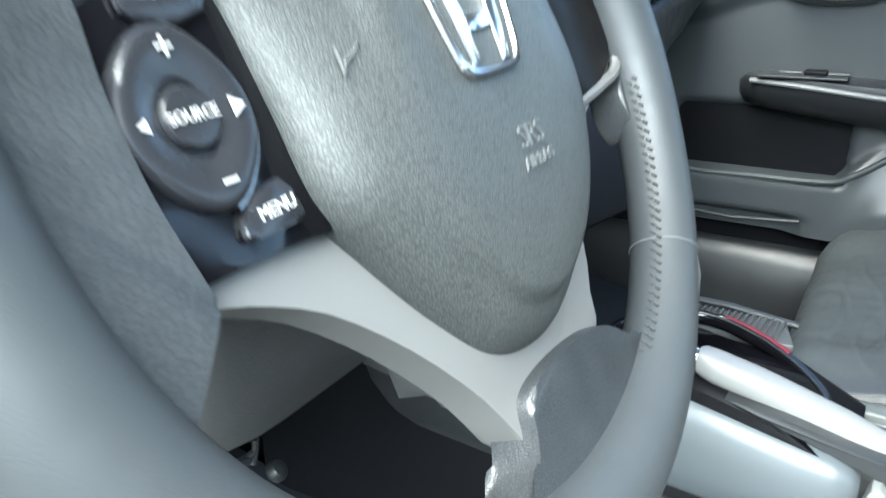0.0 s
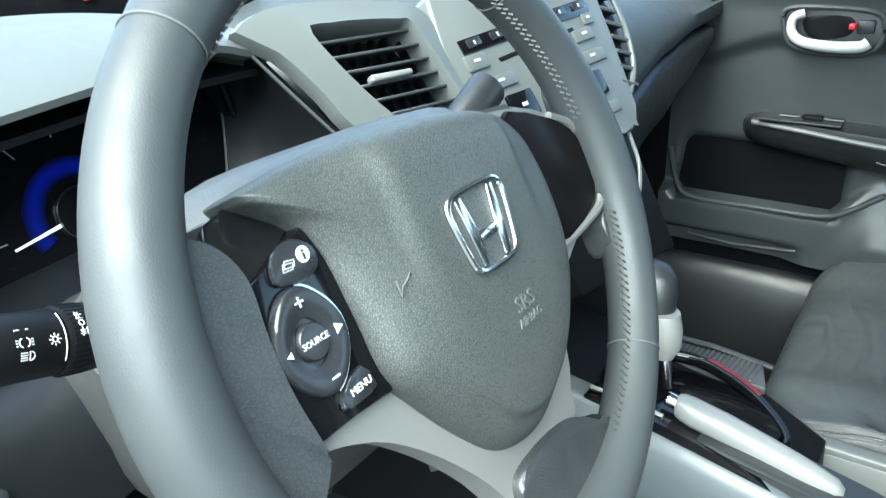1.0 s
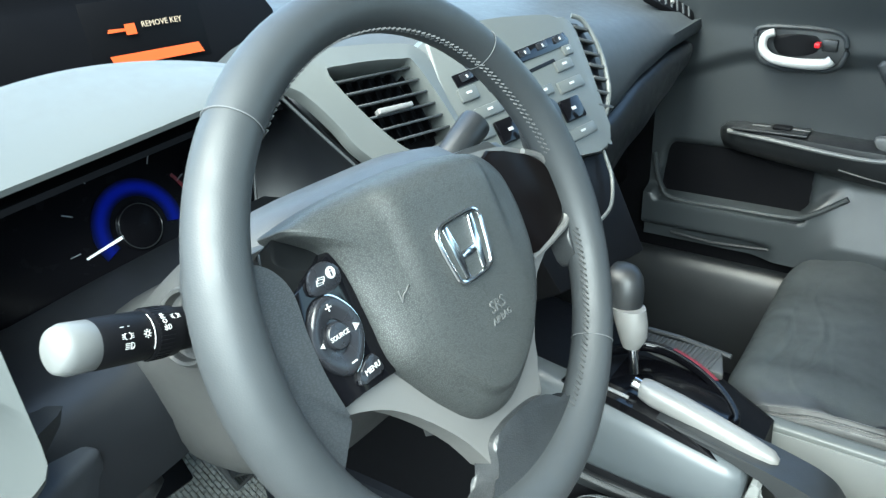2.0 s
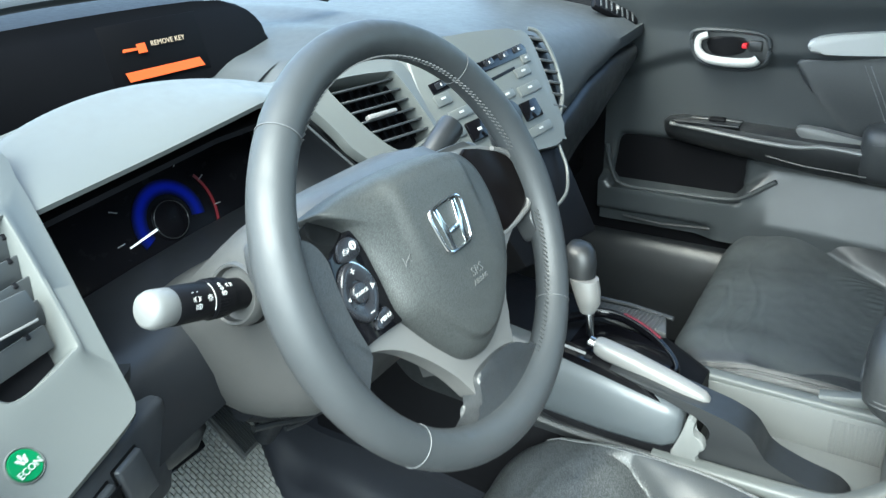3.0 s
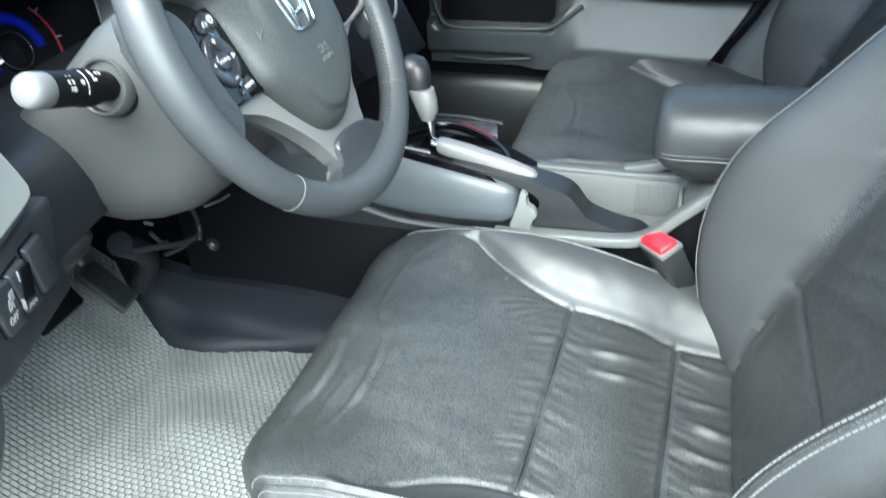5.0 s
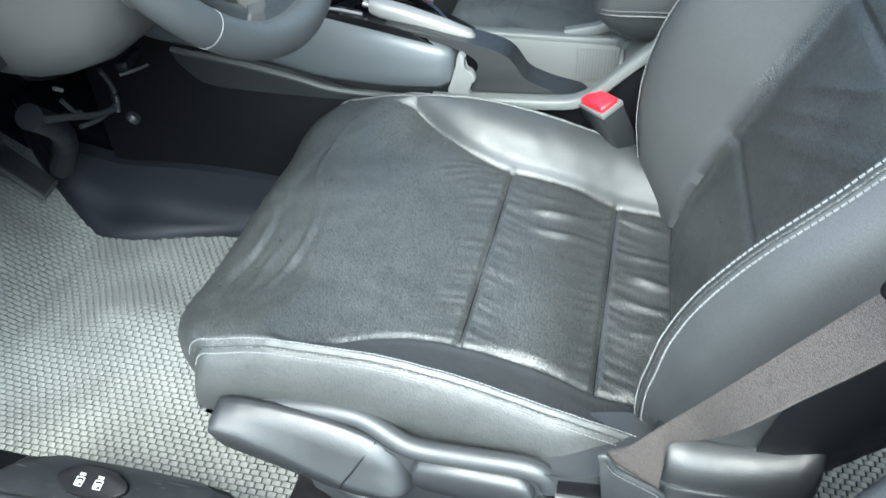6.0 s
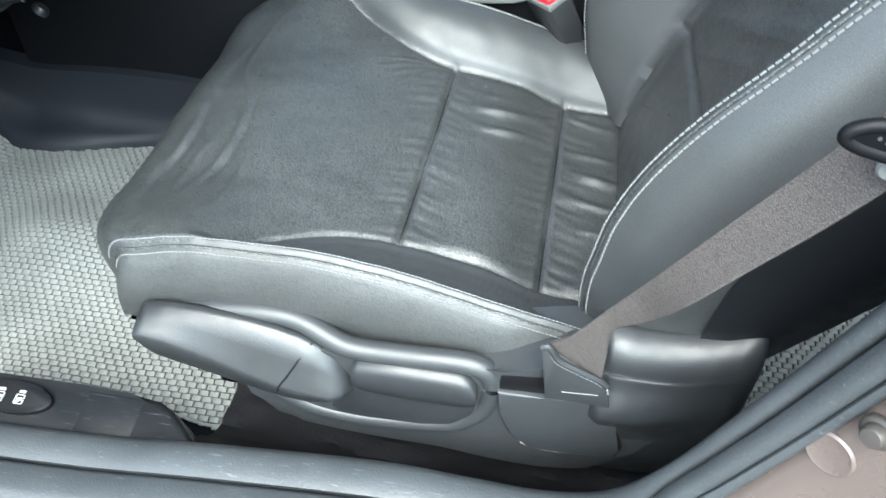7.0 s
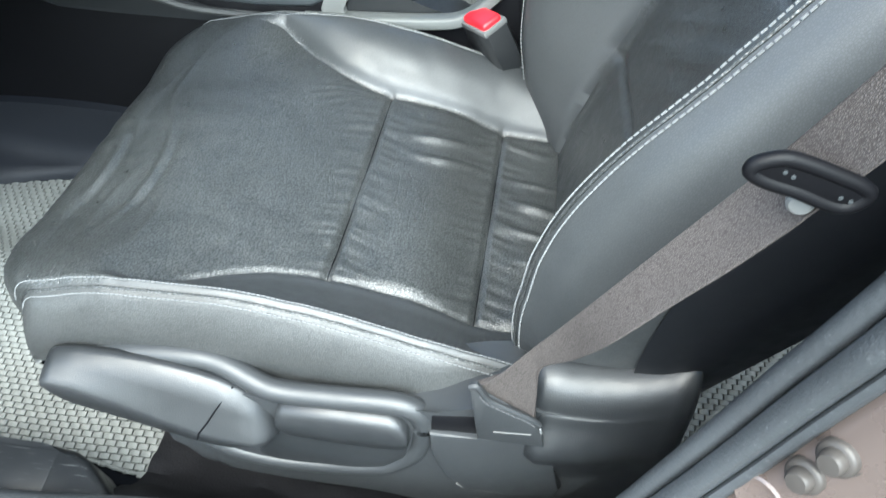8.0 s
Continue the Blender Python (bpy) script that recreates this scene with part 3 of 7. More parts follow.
    grip([(-0.164, 0.066), (-0.143, 0.058), (-0.131, 0.049), (-0.1250, 0.034), (-0.1270, 0.012), (-0.1270, -0.012), (-0.1240, -0.034), (-0.1240, -0.041), (-0.134, -0.053), (-0.147, -0.067), (-0.156, -0.075), (-0.168, -0.030), (-0.171, 0.02)], -0.024, 0.003,
         "creased black leather at the left spoke")
    grip([(0.163, 0.062), (0.155, 0.048), (0.164, 0.020), (0.164, 0.0), (0.155, -0.024), (0.143, -0.038), (0.148, -0.062), (0.166, -0.030), (0.171, 0.02)], -0.020, -0.001,
         "creased black leather at the right spoke")
    grip([(-0.064, -0.150), (-0.040, -0.141), (-0.031, -0.130), (-0.026, -0.1175), (-0.010, -0.1135), (0.018, -0.1145), (0.040, -0.120), (0.060, -0.134), (0.078, -0.142), (0.050, -0.166), (0.0, -0.172), (-0.045, -0.166)], -0.020, 0.0005,
         "creased black leather on the lower spoke")


build_wheel()


# ---------------------------------------------------------------- steering column, stalks
def build_column():
    c = thing("steering_column", "grey plastic steering column shroud", "steering column")
    rings = []
    for y, x0, x1, z0, z1 in ((0.034, -0.450, -0.270, 0.780, 0.936), (0.048, -0.470, -0.250, 0.748, 0.946), (0.085, -0.482, -0.238, 0.722, 0.952), (0.125, -0.488, -0.232, 0.708, 0.940), (0.160, -0.490, -0.230, 0.702, 0.920), (0.190, -0.488, -0.232, 0.704, 0.896), (0.230, -0.480, -0.24, 0.715, 0.862), (0.275, -0.475, -0.245, 0.73, 0.84)):
        xc, zc, hx, hz = (x0 + x1) / 2, (z0 + z1) / 2, (x1 - x0) / 2, (z1 - z0) / 2
        ring = []
        for k in range(48):
            t = 2 * math.pi * k / 48
            cx, cz = math.cos(t), math.sin(t)
            f = (abs(cx) ** 5 + abs(cz) ** 5) ** (-1 / 5)
            zz = cz * f
            ring.append((xc + hx * cx * f * (0.78 + 0.11 * (zz + 1)) * (1 - 0.09 * smoothstep(0.3, 1.0, zz)), y - 0.02 * zz, zc + hz * zz))
        rings.append(ring)
    part("shroud", loft(rings), GREY_DARK, c, sharp=70)


build_column()


def build_light_stalk():
    a, b = Vector((-0.452, 0.118, 0.868)), Vector((-0.560, 0.110, 0.906))
    s = thing("light_stalk", "black light switch stalk with white symbols and grey knob", "stalk")
    m = axis_frame(a, b)
    ln = (b - a).length
    part("collar", turned([(0.022, -0.02), (0.0255, 0.006), (0.0265, 0.026), (0.0258, 0.033), (0.0240, 0.036), (0.0220, 0.035), (0.0210, 0.029), (0.0125, 0.027)], 36, m), GREY_DARK, s)
    part("collar_groove", turned([(0.0262, 0.016), (0.0272, 0.018), (0.0272, 0.022), (0.0264, 0.024)], 36, m), BLACK, s)
    part("stem", turned([(0.0125, 0.004), (0.0130, 0.03), (0.0138, ln * 0.42), (0.0005, ln * 0.42)], 32, m), BLACK, s)
    ring = part("fog_ring", turned([(0.0120, ln * 0.40), (0.0152, ln * 0.41), (0.0156, ln * 0.44), (0.0156, ln * 0.56), (0.0148, ln * 0.58), (0.001, ln * 0.58)], 36, m), BLACK, s, "black ring with white fog lamp symbols")
    ribs = [m @ pose(0, 0, 0, 0, 0, 360 * k / 40) @ pose(0.0154, 0, ln * 0.52) @ Matrix.Diagonal((0.001, 0.0011, 0.010, 1)) for k in range(40)]
    boxes("rib", ribs, BLACK, ring)
    part("light_sleeve", turned([(0.0138, ln * 0.57), (0.0146, ln * 0.59), (0.0146, ln * 0.86), (0.0138, ln * 0.88), (0.001, ln * 0.88)], 36, m), BLACK, s)
    part("end_knob", turned([(0.0130, ln * 0.86), (0.0142, ln * 0.88), (0.0143, ln * 1.0), (0.0125, ln * 1.04), (0.0100, ln * 1.055), (0.0003, ln * 1.06)], 36, m), KNOB, s, "pale grey end knob")
    # printed symbols wrapped on the side that faces the open door and the seat
    def wrap(along, turn, r=0.0147):
        return m @ pose(0, 0, ln * along, 0, 0, turn) @ Matrix(((0, 0, 1, r), (0, 1, 0, 0), (-1, 0, 0, 0), (0, 0, 0, 1)))
    v = m.to_3x3().inverted() @ Vector((-0.1, -0.85, 0.50))
    base = math.degrees(math.atan2(v.y, v.x))
    def drawn(lines, along, turn, size, r=0.0147):
        """White printed strokes bent round the stalk: each line a list of points in a unit square."""
        for line in lines:
            path = [m @ pose(0, 0, 0, 0, 0, turn + math.degrees(size * v / r)) @ Vector((r, 0, ln * along - size * u)) for u, v in line]
            part("symbol", tube(path, 0.00030, 5), WHITE, s)
    arc = [(0.15 + 0.45 * math.sin(math.pi * k / 8), -0.45 * math.cos(math.pi * k / 8)) for k in range(9)]
    lamp = [arc + [arc[0]]]
    beams = [[(-0.75, v), (-0.10, v)] for v in (-0.36, -0.12, 0.12, 0.36)]
    circle = [(0.32 * math.cos(2 * math.pi * k / 12), 0.32 * math.sin(2 * math.pi * k / 12)) for k in range(13)]
    rays = [[(0.48 * math.cos(a), 0.48 * math.sin(a)), (0.72 * math.cos(a), 0.72 * math.sin(a))] for a in [2 * math.pi * k / 8 for k in range(8)]]
    side = [[(0.15 + 0.7 * u, v) for u, v in arc], [(-0.15 - 0.7 * u, v) for u, v in arc]] + [[(-0.95, v), (-0.72, v)] for v in (-0.3, 0.0, 0.3)] + [[(0.72, v), (0.95, v)] for v in (-0.3, 0.0, 0.3)]
    drawn(lamp + beams, 0.735, base - 24, 0.0042)
    drawn(side, 0.745, base - 2, 0.0038)
    drawn([[(-0.9, 0.0), (-0.3, 0.0)], [(0.5, 0.0), (0.8, 0.0)]], 0.745, base + 20, 0.0034)
    drawn([circle] + rays, 0.635, base - 4, 0.0036)
    drawn(lamp + beams[:3] + [[(-0.45, -0.6), (-0.35, 0.0), (-0.45, 0.6)]], 0.515, base + 2, 0.0034, 0.0158)
    drawn(side, 0.450, base + 24, 0.0034, 0.0158)
    lettering("OFF", 0.0040, wrap(0.525, base + 22, 0.0158) @ pose(0, 0, 0.0002, 0, 0, 90), WHITE, s)
    drawn([[(0.0, v * 0.1) for v in range(-14, 15)]], 0.595, base, 0.0080, 0.0151)


build_light_stalk()


def build_wiper_stalk():
    a, b = Vector((-0.262, 0.100, 0.893)), Vector((-0.183, 0.094, 0.938))
    s = thing("wiper_stalk", "dark grey wiper switch stalk behind the wheel", "stalk")
    m = axis_frame(a, b)
    ln = (b - a).length
    part("stem", turned([(0.009, -0.03), (0.009, ln * 0.2), (0.0005, ln * 0.2)], 28, m), GREY_DARK, s)
    ring = part("ring", turned([(0.0105, ln * 0.10), (0.0125, ln * 0.14), (0.0125, ln * 0.34), (0.0105, ln * 0.38)], 32, m), GREY_DARK, s)
    boxes("rib", [m @ pose(0, 0, 0, 0, 0, 12 * k) @ pose(0.0126, 0, ln * 0.24) @ Matrix.Diagonal((0.0010, 0.0012, ln * 0.18, 1)) for k in range(30)], GREY_DARK, ring)
    part("paddle", turned([(0.0115, ln * 0.36), (0.0128, ln * 0.40), (0.0145, ln * 0.96), (0.0138, ln), (0.002, ln * 1.005)], 32, m), PLASTIC, s)


build_wiper_stalk()


def build_screw():
    s = thing("screw_cap", "pale round screw cap with a cross slot", "screw")
    m = pose(-0.240, 0.052, 0.930, -10, 0, 0)
    part("head", turned([(0.006, -0.004), (0.0062, 0.0), (0.005, 0.0022), (0.0005, 0.003)], 24, m), KNOB, s)
    bars([(0, 0, 0.005, 0.0009, 0), (0, 0, 0.0009, 0.005, 0)], m @ pose(0, 0, 0.003), BLACK, s)


build_screw()


# ---------------------------------------------------------------- dashboard
LEFT = plane_frame((-0.576, 0.130, 0.831), (0.163, -0.729, 0.665))       # grey panel by the driver's door
SWITCH = plane_frame((-0.659, 0.114, 0.741), (0.457, -0.876, -0.157))    # dark switch panel below it
FASCIA = plane_frame((0.001, 0.144, 0.927), (-0.192, -0.817, 0.543))     # grey centre fascia, turned to the driver


def build_dashboard():
    d = thing("dashboard", "dark soft plastic dashboard body under the windscreen", "dashboard", kind="structure")
    front = [(-0.76, 0.26), (-0.60, 0.30), (-0.50, 0.34), (-0.28, 0.40), (-0.20, 0.40), (-0.12, 0.38), (-0.05, 0.31), (0.06, 0.22), (0.14, 0.155), (0.22, 0.105), (0.40, 0.095), (0.60, 0.125), (0.70, 0.17)]
    top = [(-0.76, 0.92), (-0.55, 0.90), (-0.30, 0.895), (-0.15, 0.915), (-0.06, 0.950), (0.06, 0.975), (0.20, 0.965), (0.40, 0.955), (0.60, 0.945), (0.70, 0.935)]
    rings = []
    edge = [(0.14, 0.80), (0.25, 0.838), (0.37, 0.872), (0.50, 0.890), (0.63, 0.896), (0.70, 0.896)]
    for i in range(71):
        x = -0.72 + 1.40 * i / 70
        yf, zt, ze = lerp_table(front, x), lerp_table(top, x), lerp_table(edge, x)
        # driver's side: a rolled edge; passenger's side: a broad face that ends in a rising lower edge with a hollow
        # below
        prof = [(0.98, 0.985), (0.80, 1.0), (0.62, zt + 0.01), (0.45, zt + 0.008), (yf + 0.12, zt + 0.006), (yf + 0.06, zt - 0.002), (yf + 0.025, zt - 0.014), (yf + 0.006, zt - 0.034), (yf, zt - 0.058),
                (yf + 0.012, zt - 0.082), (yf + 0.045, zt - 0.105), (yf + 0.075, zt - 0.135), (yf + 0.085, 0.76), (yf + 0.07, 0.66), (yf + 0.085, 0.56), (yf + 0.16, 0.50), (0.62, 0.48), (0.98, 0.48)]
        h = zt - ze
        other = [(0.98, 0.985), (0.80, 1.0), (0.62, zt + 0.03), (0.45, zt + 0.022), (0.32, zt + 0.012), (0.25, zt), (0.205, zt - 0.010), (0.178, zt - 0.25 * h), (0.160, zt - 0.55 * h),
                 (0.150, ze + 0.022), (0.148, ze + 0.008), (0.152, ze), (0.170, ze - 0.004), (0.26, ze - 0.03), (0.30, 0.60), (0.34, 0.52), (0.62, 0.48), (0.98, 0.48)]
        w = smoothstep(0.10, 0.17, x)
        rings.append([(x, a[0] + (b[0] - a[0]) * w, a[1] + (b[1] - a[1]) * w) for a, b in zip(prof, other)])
    part("dash_body", loft([r[:12] for r in rings], closed=False, cap=False), SOFT, d, sharp=50)
    # the underside is black: the hollow's deep shade is put into its colour
    part("dash_under_shade", loft([r[11:] for r in rings], closed=False, cap=False), BLACK, d, "dash underside coloured black for its deep shade", sharp=50)
    # bulging glove box lid that follows the rising edge of the dash
    lid = []
    for i in range(33):
        x = 0.16 + 0.462 * i / 32
        ze = lerp_table(edge, x)
        hh = lerp_table([(0.16, 0.17), (0.30, 0.165), (0.42, 0.15), (0.52, 0.115), (0.58, 0.085), (0.61, 0.060), (0.622, 0.040)], x)
        back = 0.030 * smoothstep(0.59, 0.622, x)
        lid.append([(x, y + back, ze - 0.010 - hh * s) for y, s in ((0.190, -0.02), (0.164, 0.0), (0.154, 0.03), (0.149, 0.09), (0.148, 0.20), (0.152, 0.42), (0.164, 0.65), (0.185, 0.85), (0.22, 1.0), (0.27, 1.02))])
    part("glove_lid", loft(lid, closed=False, cap=False), PLASTIC, d, "dark bulging glove box lid", sharp=60)
    # glove box front on the passenger's side
    gl = prism([(0.20, 0.58), (0.20, 0.78), (0.63, 0.78), (0.63, 0.60)], -0.02, 0.02, 0.008, Matrix(((1, 0, 0, 0), (0, 0, -1, 0.285), (0, 1, 0, 0), (0, 0, 0, 1))), segments=3)
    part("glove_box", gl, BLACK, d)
    # knee bolster under the column
    rings = []
    for x, dy in ((-0.70, 0.0), (-0.66, 0.03), (-0.60, 0.06), (-0.54, 0.09), (-0.50, 0.125), (-0.47, 0.17), (-0.44, 0.22)):
        prof = [(0.105 + dy, 0.815), (0.10 + dy, 0.79), (0.10 + dy, 0.74), (0.115 + dy, 0.69), (0.145 + dy, 0.655), (0.20 + dy, 0.64), (0.34, 0.63), (0.36, 0.84)]
        rings.append([(x, y, z) for y, z in prof])
    part("knee_panel", loft(rings), PLASTIC, d, sharp=50)
    # dark shelf under the instruments, and the column surround below it
    rings = []
    for x, yb, z in ((-0.585, 0.262, 0.826), (-0.52, 0.275, 0.829), (-0.44, 0.282, 0.834), (-0.36, 0.285, 0.839), (-0.28, 0.282, 0.845), (-0.20, 0.275, 0.850)):
        rings.append([(x, yb + 0.03, z + 0.004), (x, yb, z), (x, yb - 0.045, z - 0.006), (x, yb - 0.072, z - 0.014), (x, yb - 0.088, z - 0.030), (x, yb - 0.098, z - 0.060), (x, yb - 0.095, z - 0.10), (x, yb, z - 0.14), (x, yb + 0.03, z - 0.14)])
    part("lower_ledge", loft(rings), HINGE, d, sharp=60)
    rings = []
    for x, y, z0, z1 in ((-0.60, 0.185, 0.66, 0.815), (-0.565, 0.180, 0.655, 0.812), (-0.53, 0.178, 0.655, 0.800), (-0.50, 0.180, 0.665, 0.780), (-0.482, 0.192, 0.68, 0.755), (-0.473, 0.215, 0.69, 0.73)):
        zc, hz = (z0 + z1) / 2, (z1 - z0) / 2
        rings.append([(x, y + 0.10 - 0.10 * math.cos(a) ** 2 if math.cos(a) > 0 else y + 0.12, zc + hz * math.sin(a)) for a in [-math.pi / 2 + math.pi * k / 12 for k in range(13)]] + [(x, y + 0.16, zc + hz), (x, y + 0.16, zc - hz)])
    part("knee_lobe", loft(rings), PLASTIC, d, sharp=60)
    return d


build_dashboard()


def build_hood():
    """Light grey hood over the instruments, with a raised rear edge, joined to the panel at its left."""
    h = thing("instrument_hood", "pale grey plastic hood over the instrument cluster", "dashboard trim")
    rings = []
    for i in range(43):
        t = i / 32
        x = -0.565 + 0.335 * t
        lift = max(0.16, math.sin(math.pi * min(1.0, t * 0.9 + 0.06))) ** 0.6
        zf = 0.948 + 0.034 * min(t, 1.0) - 0.012 * smoothstep(0.80, 0.92, t)
        yf = 0.250 - 0.004 * math.sin(math.pi * t)
        zr = 0.962 + 0.040 * lift
        yr = 0.285 + 0.060 * lift
        rings.append([(x, yf + 0.012, zf - 0.008), (x, yf + 0.002, zf - 0.005), (x, yf, zf), (x, yf + 0.006, zf + 0.005), (x, yf + (yr - yf) * 0.35, zf + (zr - zf) * 0.50), (x, yf + (yr - yf) * 0.7, zf + (zr - zf) * 0.82),
                      (x, yr - 0.012, zr - 0.002), (x, yr - 0.004, zr + 0.001), (x, yr + 0.006, zr - 0.003), (x, yr + 0.014, zr - 0.012), (x, yr + 0.10, zr - 0.035), (x, yr + 0.10, zr - 0.05), (x, yr, zr - 0.03), (x, yf + 0.03, zf + 0.0)])
    part("hood_shell", loft(rings), GREY, h, sharp=50)
    # dark lining under the hood
    rings = [[(x, 0.262, z - 0.015), (x, 0.345, z - 0.012), (x, 0.345, z - 0.020), (x, 0.262, z - 0.020)] for x, z in ((-0.545, 0.948), (-0.45, 0.957), (-0.35, 0.966), (-0.25, 0.966))]
    part("hood_lining", loft(rings), BLACK, h)


build_hood()


def vent_slats(parent, m, x0, x1, ys, mat, depth=0.012, tilt=18):
    for y in ys:
        a, b = x0(y), x1(y)
        part("slat", rbox((b - a, 0.0026, depth), 0.0008, m @ pose((a + b) / 2, y, -0.012, tilt, 0, 0), 1), mat, parent)


def build_left_panel():
    p = thing("left_dash_panel", "light grey plastic dash end panel with an air vent", "dashboard trim")
    outer = [(0.062, 0.190), (0.044, 0.130), (0.022, 0.065), (0.004, 0.010), (0.000, 0.000), (-0.012, -0.008), (-0.060, -0.015), (-0.108, -0.021), (-0.122, -0.020), (-0.132, -0.010), (-0.152, 0.030), (-0.146, 0.090), (-0.090, 0.180), (-0.03, 0.225), (0.064, 0.225)]
    hole = [(0.024, 0.158), (0.020, 0.166), (-0.010, 0.168), (-0.036, 0.160), (-0.067, 0.098), (-0.071, 0.066), (-0.060, 0.0525), (-0.012, 0.058), (-0.003, 0.066)]
    # the panel as a ring: outline outside, vent opening inside, same number of points
    no = smooth_loop([(x, y, 0) for x, y in outer], 8)
    nh = smooth_loop([(x, y, 0) for x, y in hole], 8)
    cx, cy = -0.03, 0.11
    def by_angle(pts, n=96):
        out = []
        for k in range(n):
            a = 2 * math.pi * k / n - math.pi
            d = Vector((math.cos(a), math.sin(a)))
            best, hit = None, None
            for u, v in zip(pts, pts[1:] + pts[:1]):
                ux, uy, vx, vy = u.x - cx, u.y - cy, v.x - cx, v.y - cy
                den = d.x * (vy - uy) - d.y * (vx - ux)
                if abs(den) < 1e-12:
                    continue
                s = (ux * (vy - uy) - uy * (vx - ux)) / den
                w = (ux * d.y - uy * d.x) / den
                if s > 0 and -1e-6 <= w <= 1 + 1e-6 and (best is None or s > best):
                    best, hit = s, (cx + d.x * s, cy + d.y * s)
            out.append(hit)
        return out
    ro, rh = by_angle(no), by_angle(nh)
    mid = [(a[0] * 0.75 + b[0] * 0.25, a[1] * 0.75 + b[1] * 0.25) for a, b in zip(rh, ro)]
    def level(r, z):
        return [LEFT @ Vector((x, y, z)) for x, y in r]
    def grown(r, k):
        return [(cx + (x - cx) * k, cy + (y - cy) * k) for x, y in r]
    rings = [level(grown(ro, 1.03), -0.05), level(grown(ro, 1.012), -0.012), level(ro, -0.003), level(grown(ro, 0.985), 0.0), level(mid, 0.0005), level(grown(rh, 1.10), 0.0035), level(grown(rh, 1.03), 0.0035), level(rh, 0.001), level(grown(rh, 0.97), -0.030)]
    part("panel", loft(rings, cap=False), GREY, p, sharp=50)
    part("vent_back", prism([(x, y) for x, y in grown(rh, 1.0)][::2], -0.034, -0.030, 0, LEFT), BLACK, p)
    # slats run along the short way of the slanted opening
    vm = LEFT @ pose(-0.036, 0.110, 0, 0, 0, -4)
    for k in range(6):
        v = -0.033 + 0.0185 * k
        shift = 0.50 * v - 0.002
        part("slat", rbox((0.104, 0.0190, 0.0034), 0.0014, vm @ pose(shift, v, -0.012, 30, 0, 4)), SLAT, p, "broad grey vent slat")
        part("slat_pin", rbox((0.004, 0.005, 0.008), 0.001, vm @ pose(shift + 0.036, v + 0.009, -0.010)), BLACK, p)
    tab = prism([(-0.024, -0.010), (0.016, -0.010), (0.022, -0.004), (0.020, 0.012), (-0.018, 0.012), (-0.024, 0.004)], -0.002, 0.004, 0.0018, vm @ pose(0.008, -0.008, 0.004, 22, 0, 0))
    part("vent_tab", tab, SLAT, p, "grey vent tab with a bright edge")
    part("tab_edge", rbox((0.040, 0.0022, 0.0040), 0.0008, vm @ pose(0.006, -0.0185, 0.002, 22, 0, 0)), BRIGHT, p)
    wheel_m = LEFT @ pose(-0.0865, 0.0690, -0.003)
    part("dial_plate", prism([(-0.076, 0.090), (-0.078, 0.060), (-0.086, 0.0525), (-0.094, 0.060), (-0.094, 0.090)], -0.002, 0.0015, 0.0012, LEFT), GREY, p)
    part("vent_dial", turned([(0.008, -0.0035), (0.0095, -0.0030), (0.0095, 0.0030), (0.008, 0.0035), (0.001, 0.0035)], 24, wheel_m @ pose(0, 0, 0, 0, 90, 0) @ pose(0, 0, 0, 0, 0, 0)), BLACK, p, "black ribbed vent dial")
    for k in range(6):
        a = radians(30 + 24 * k)
        part("dial_rib", rbox((0.0062, 0.0010, 0.0010), 0.0003, wheel_m @ pose(0, 0.0095 * math.cos(a), 0.0095 * math.sin(a)), 1), SLAT, p)
    mark = [LEFT @ Vector((-0.0865 + x, 0.0565 + y, 0.002)) for x, y in ((-0.003, -0.002), (0.003, -0.002), (0.003, 0.003), (-0.003, 0.003))]
    part("dial_mark", tube(mark, 0.0003, 5, closed=True), PLASTIC, p)
    bm_ = LEFT @ pose(-0.0870, 0.0168, 0.0)
    b = thing("econ_button", "round green economy mode button with white leaf mark", "button")
    part("bezel", turned([(0.0124, -0.002), (0.0124, 0.0010), (0.0116, 0.0020), (0.0112, 0.0016), (0.0108, 0.0)], 40, bm_), GREY, b, "bright round bezel")
    part("cap", turned([(0.0108, -0.002), (0.0108, 0.0018), (0.0102, 0.0026), (0.0005, 0.0030)], 40, bm_), GREEN, b)
    lettering("ECON", 0.0064, bm_ @ pose(0.0, -0.0036, 0.0034, 0, 0, 4), WHITE, b)
    for x, y, a in ((-0.0023, 0.004, 40), (0.0023, 0.0042, -40), (0.0, 0.0058, 0), (-0.0012, 0.0024, 20), (0.0019, 0.0024, -20)):
        part("leaf_mark", turned([(0.0017, 0.0), (0.0017, 0.0003), (0.0002, 0.0003)], 12, bm_ @ pose(x, y, 0.0030, 0, 0, a) @ Matrix.Diagonal((0.6, 1.25, 1, 1))), WHITE, b)


build_left_panel()


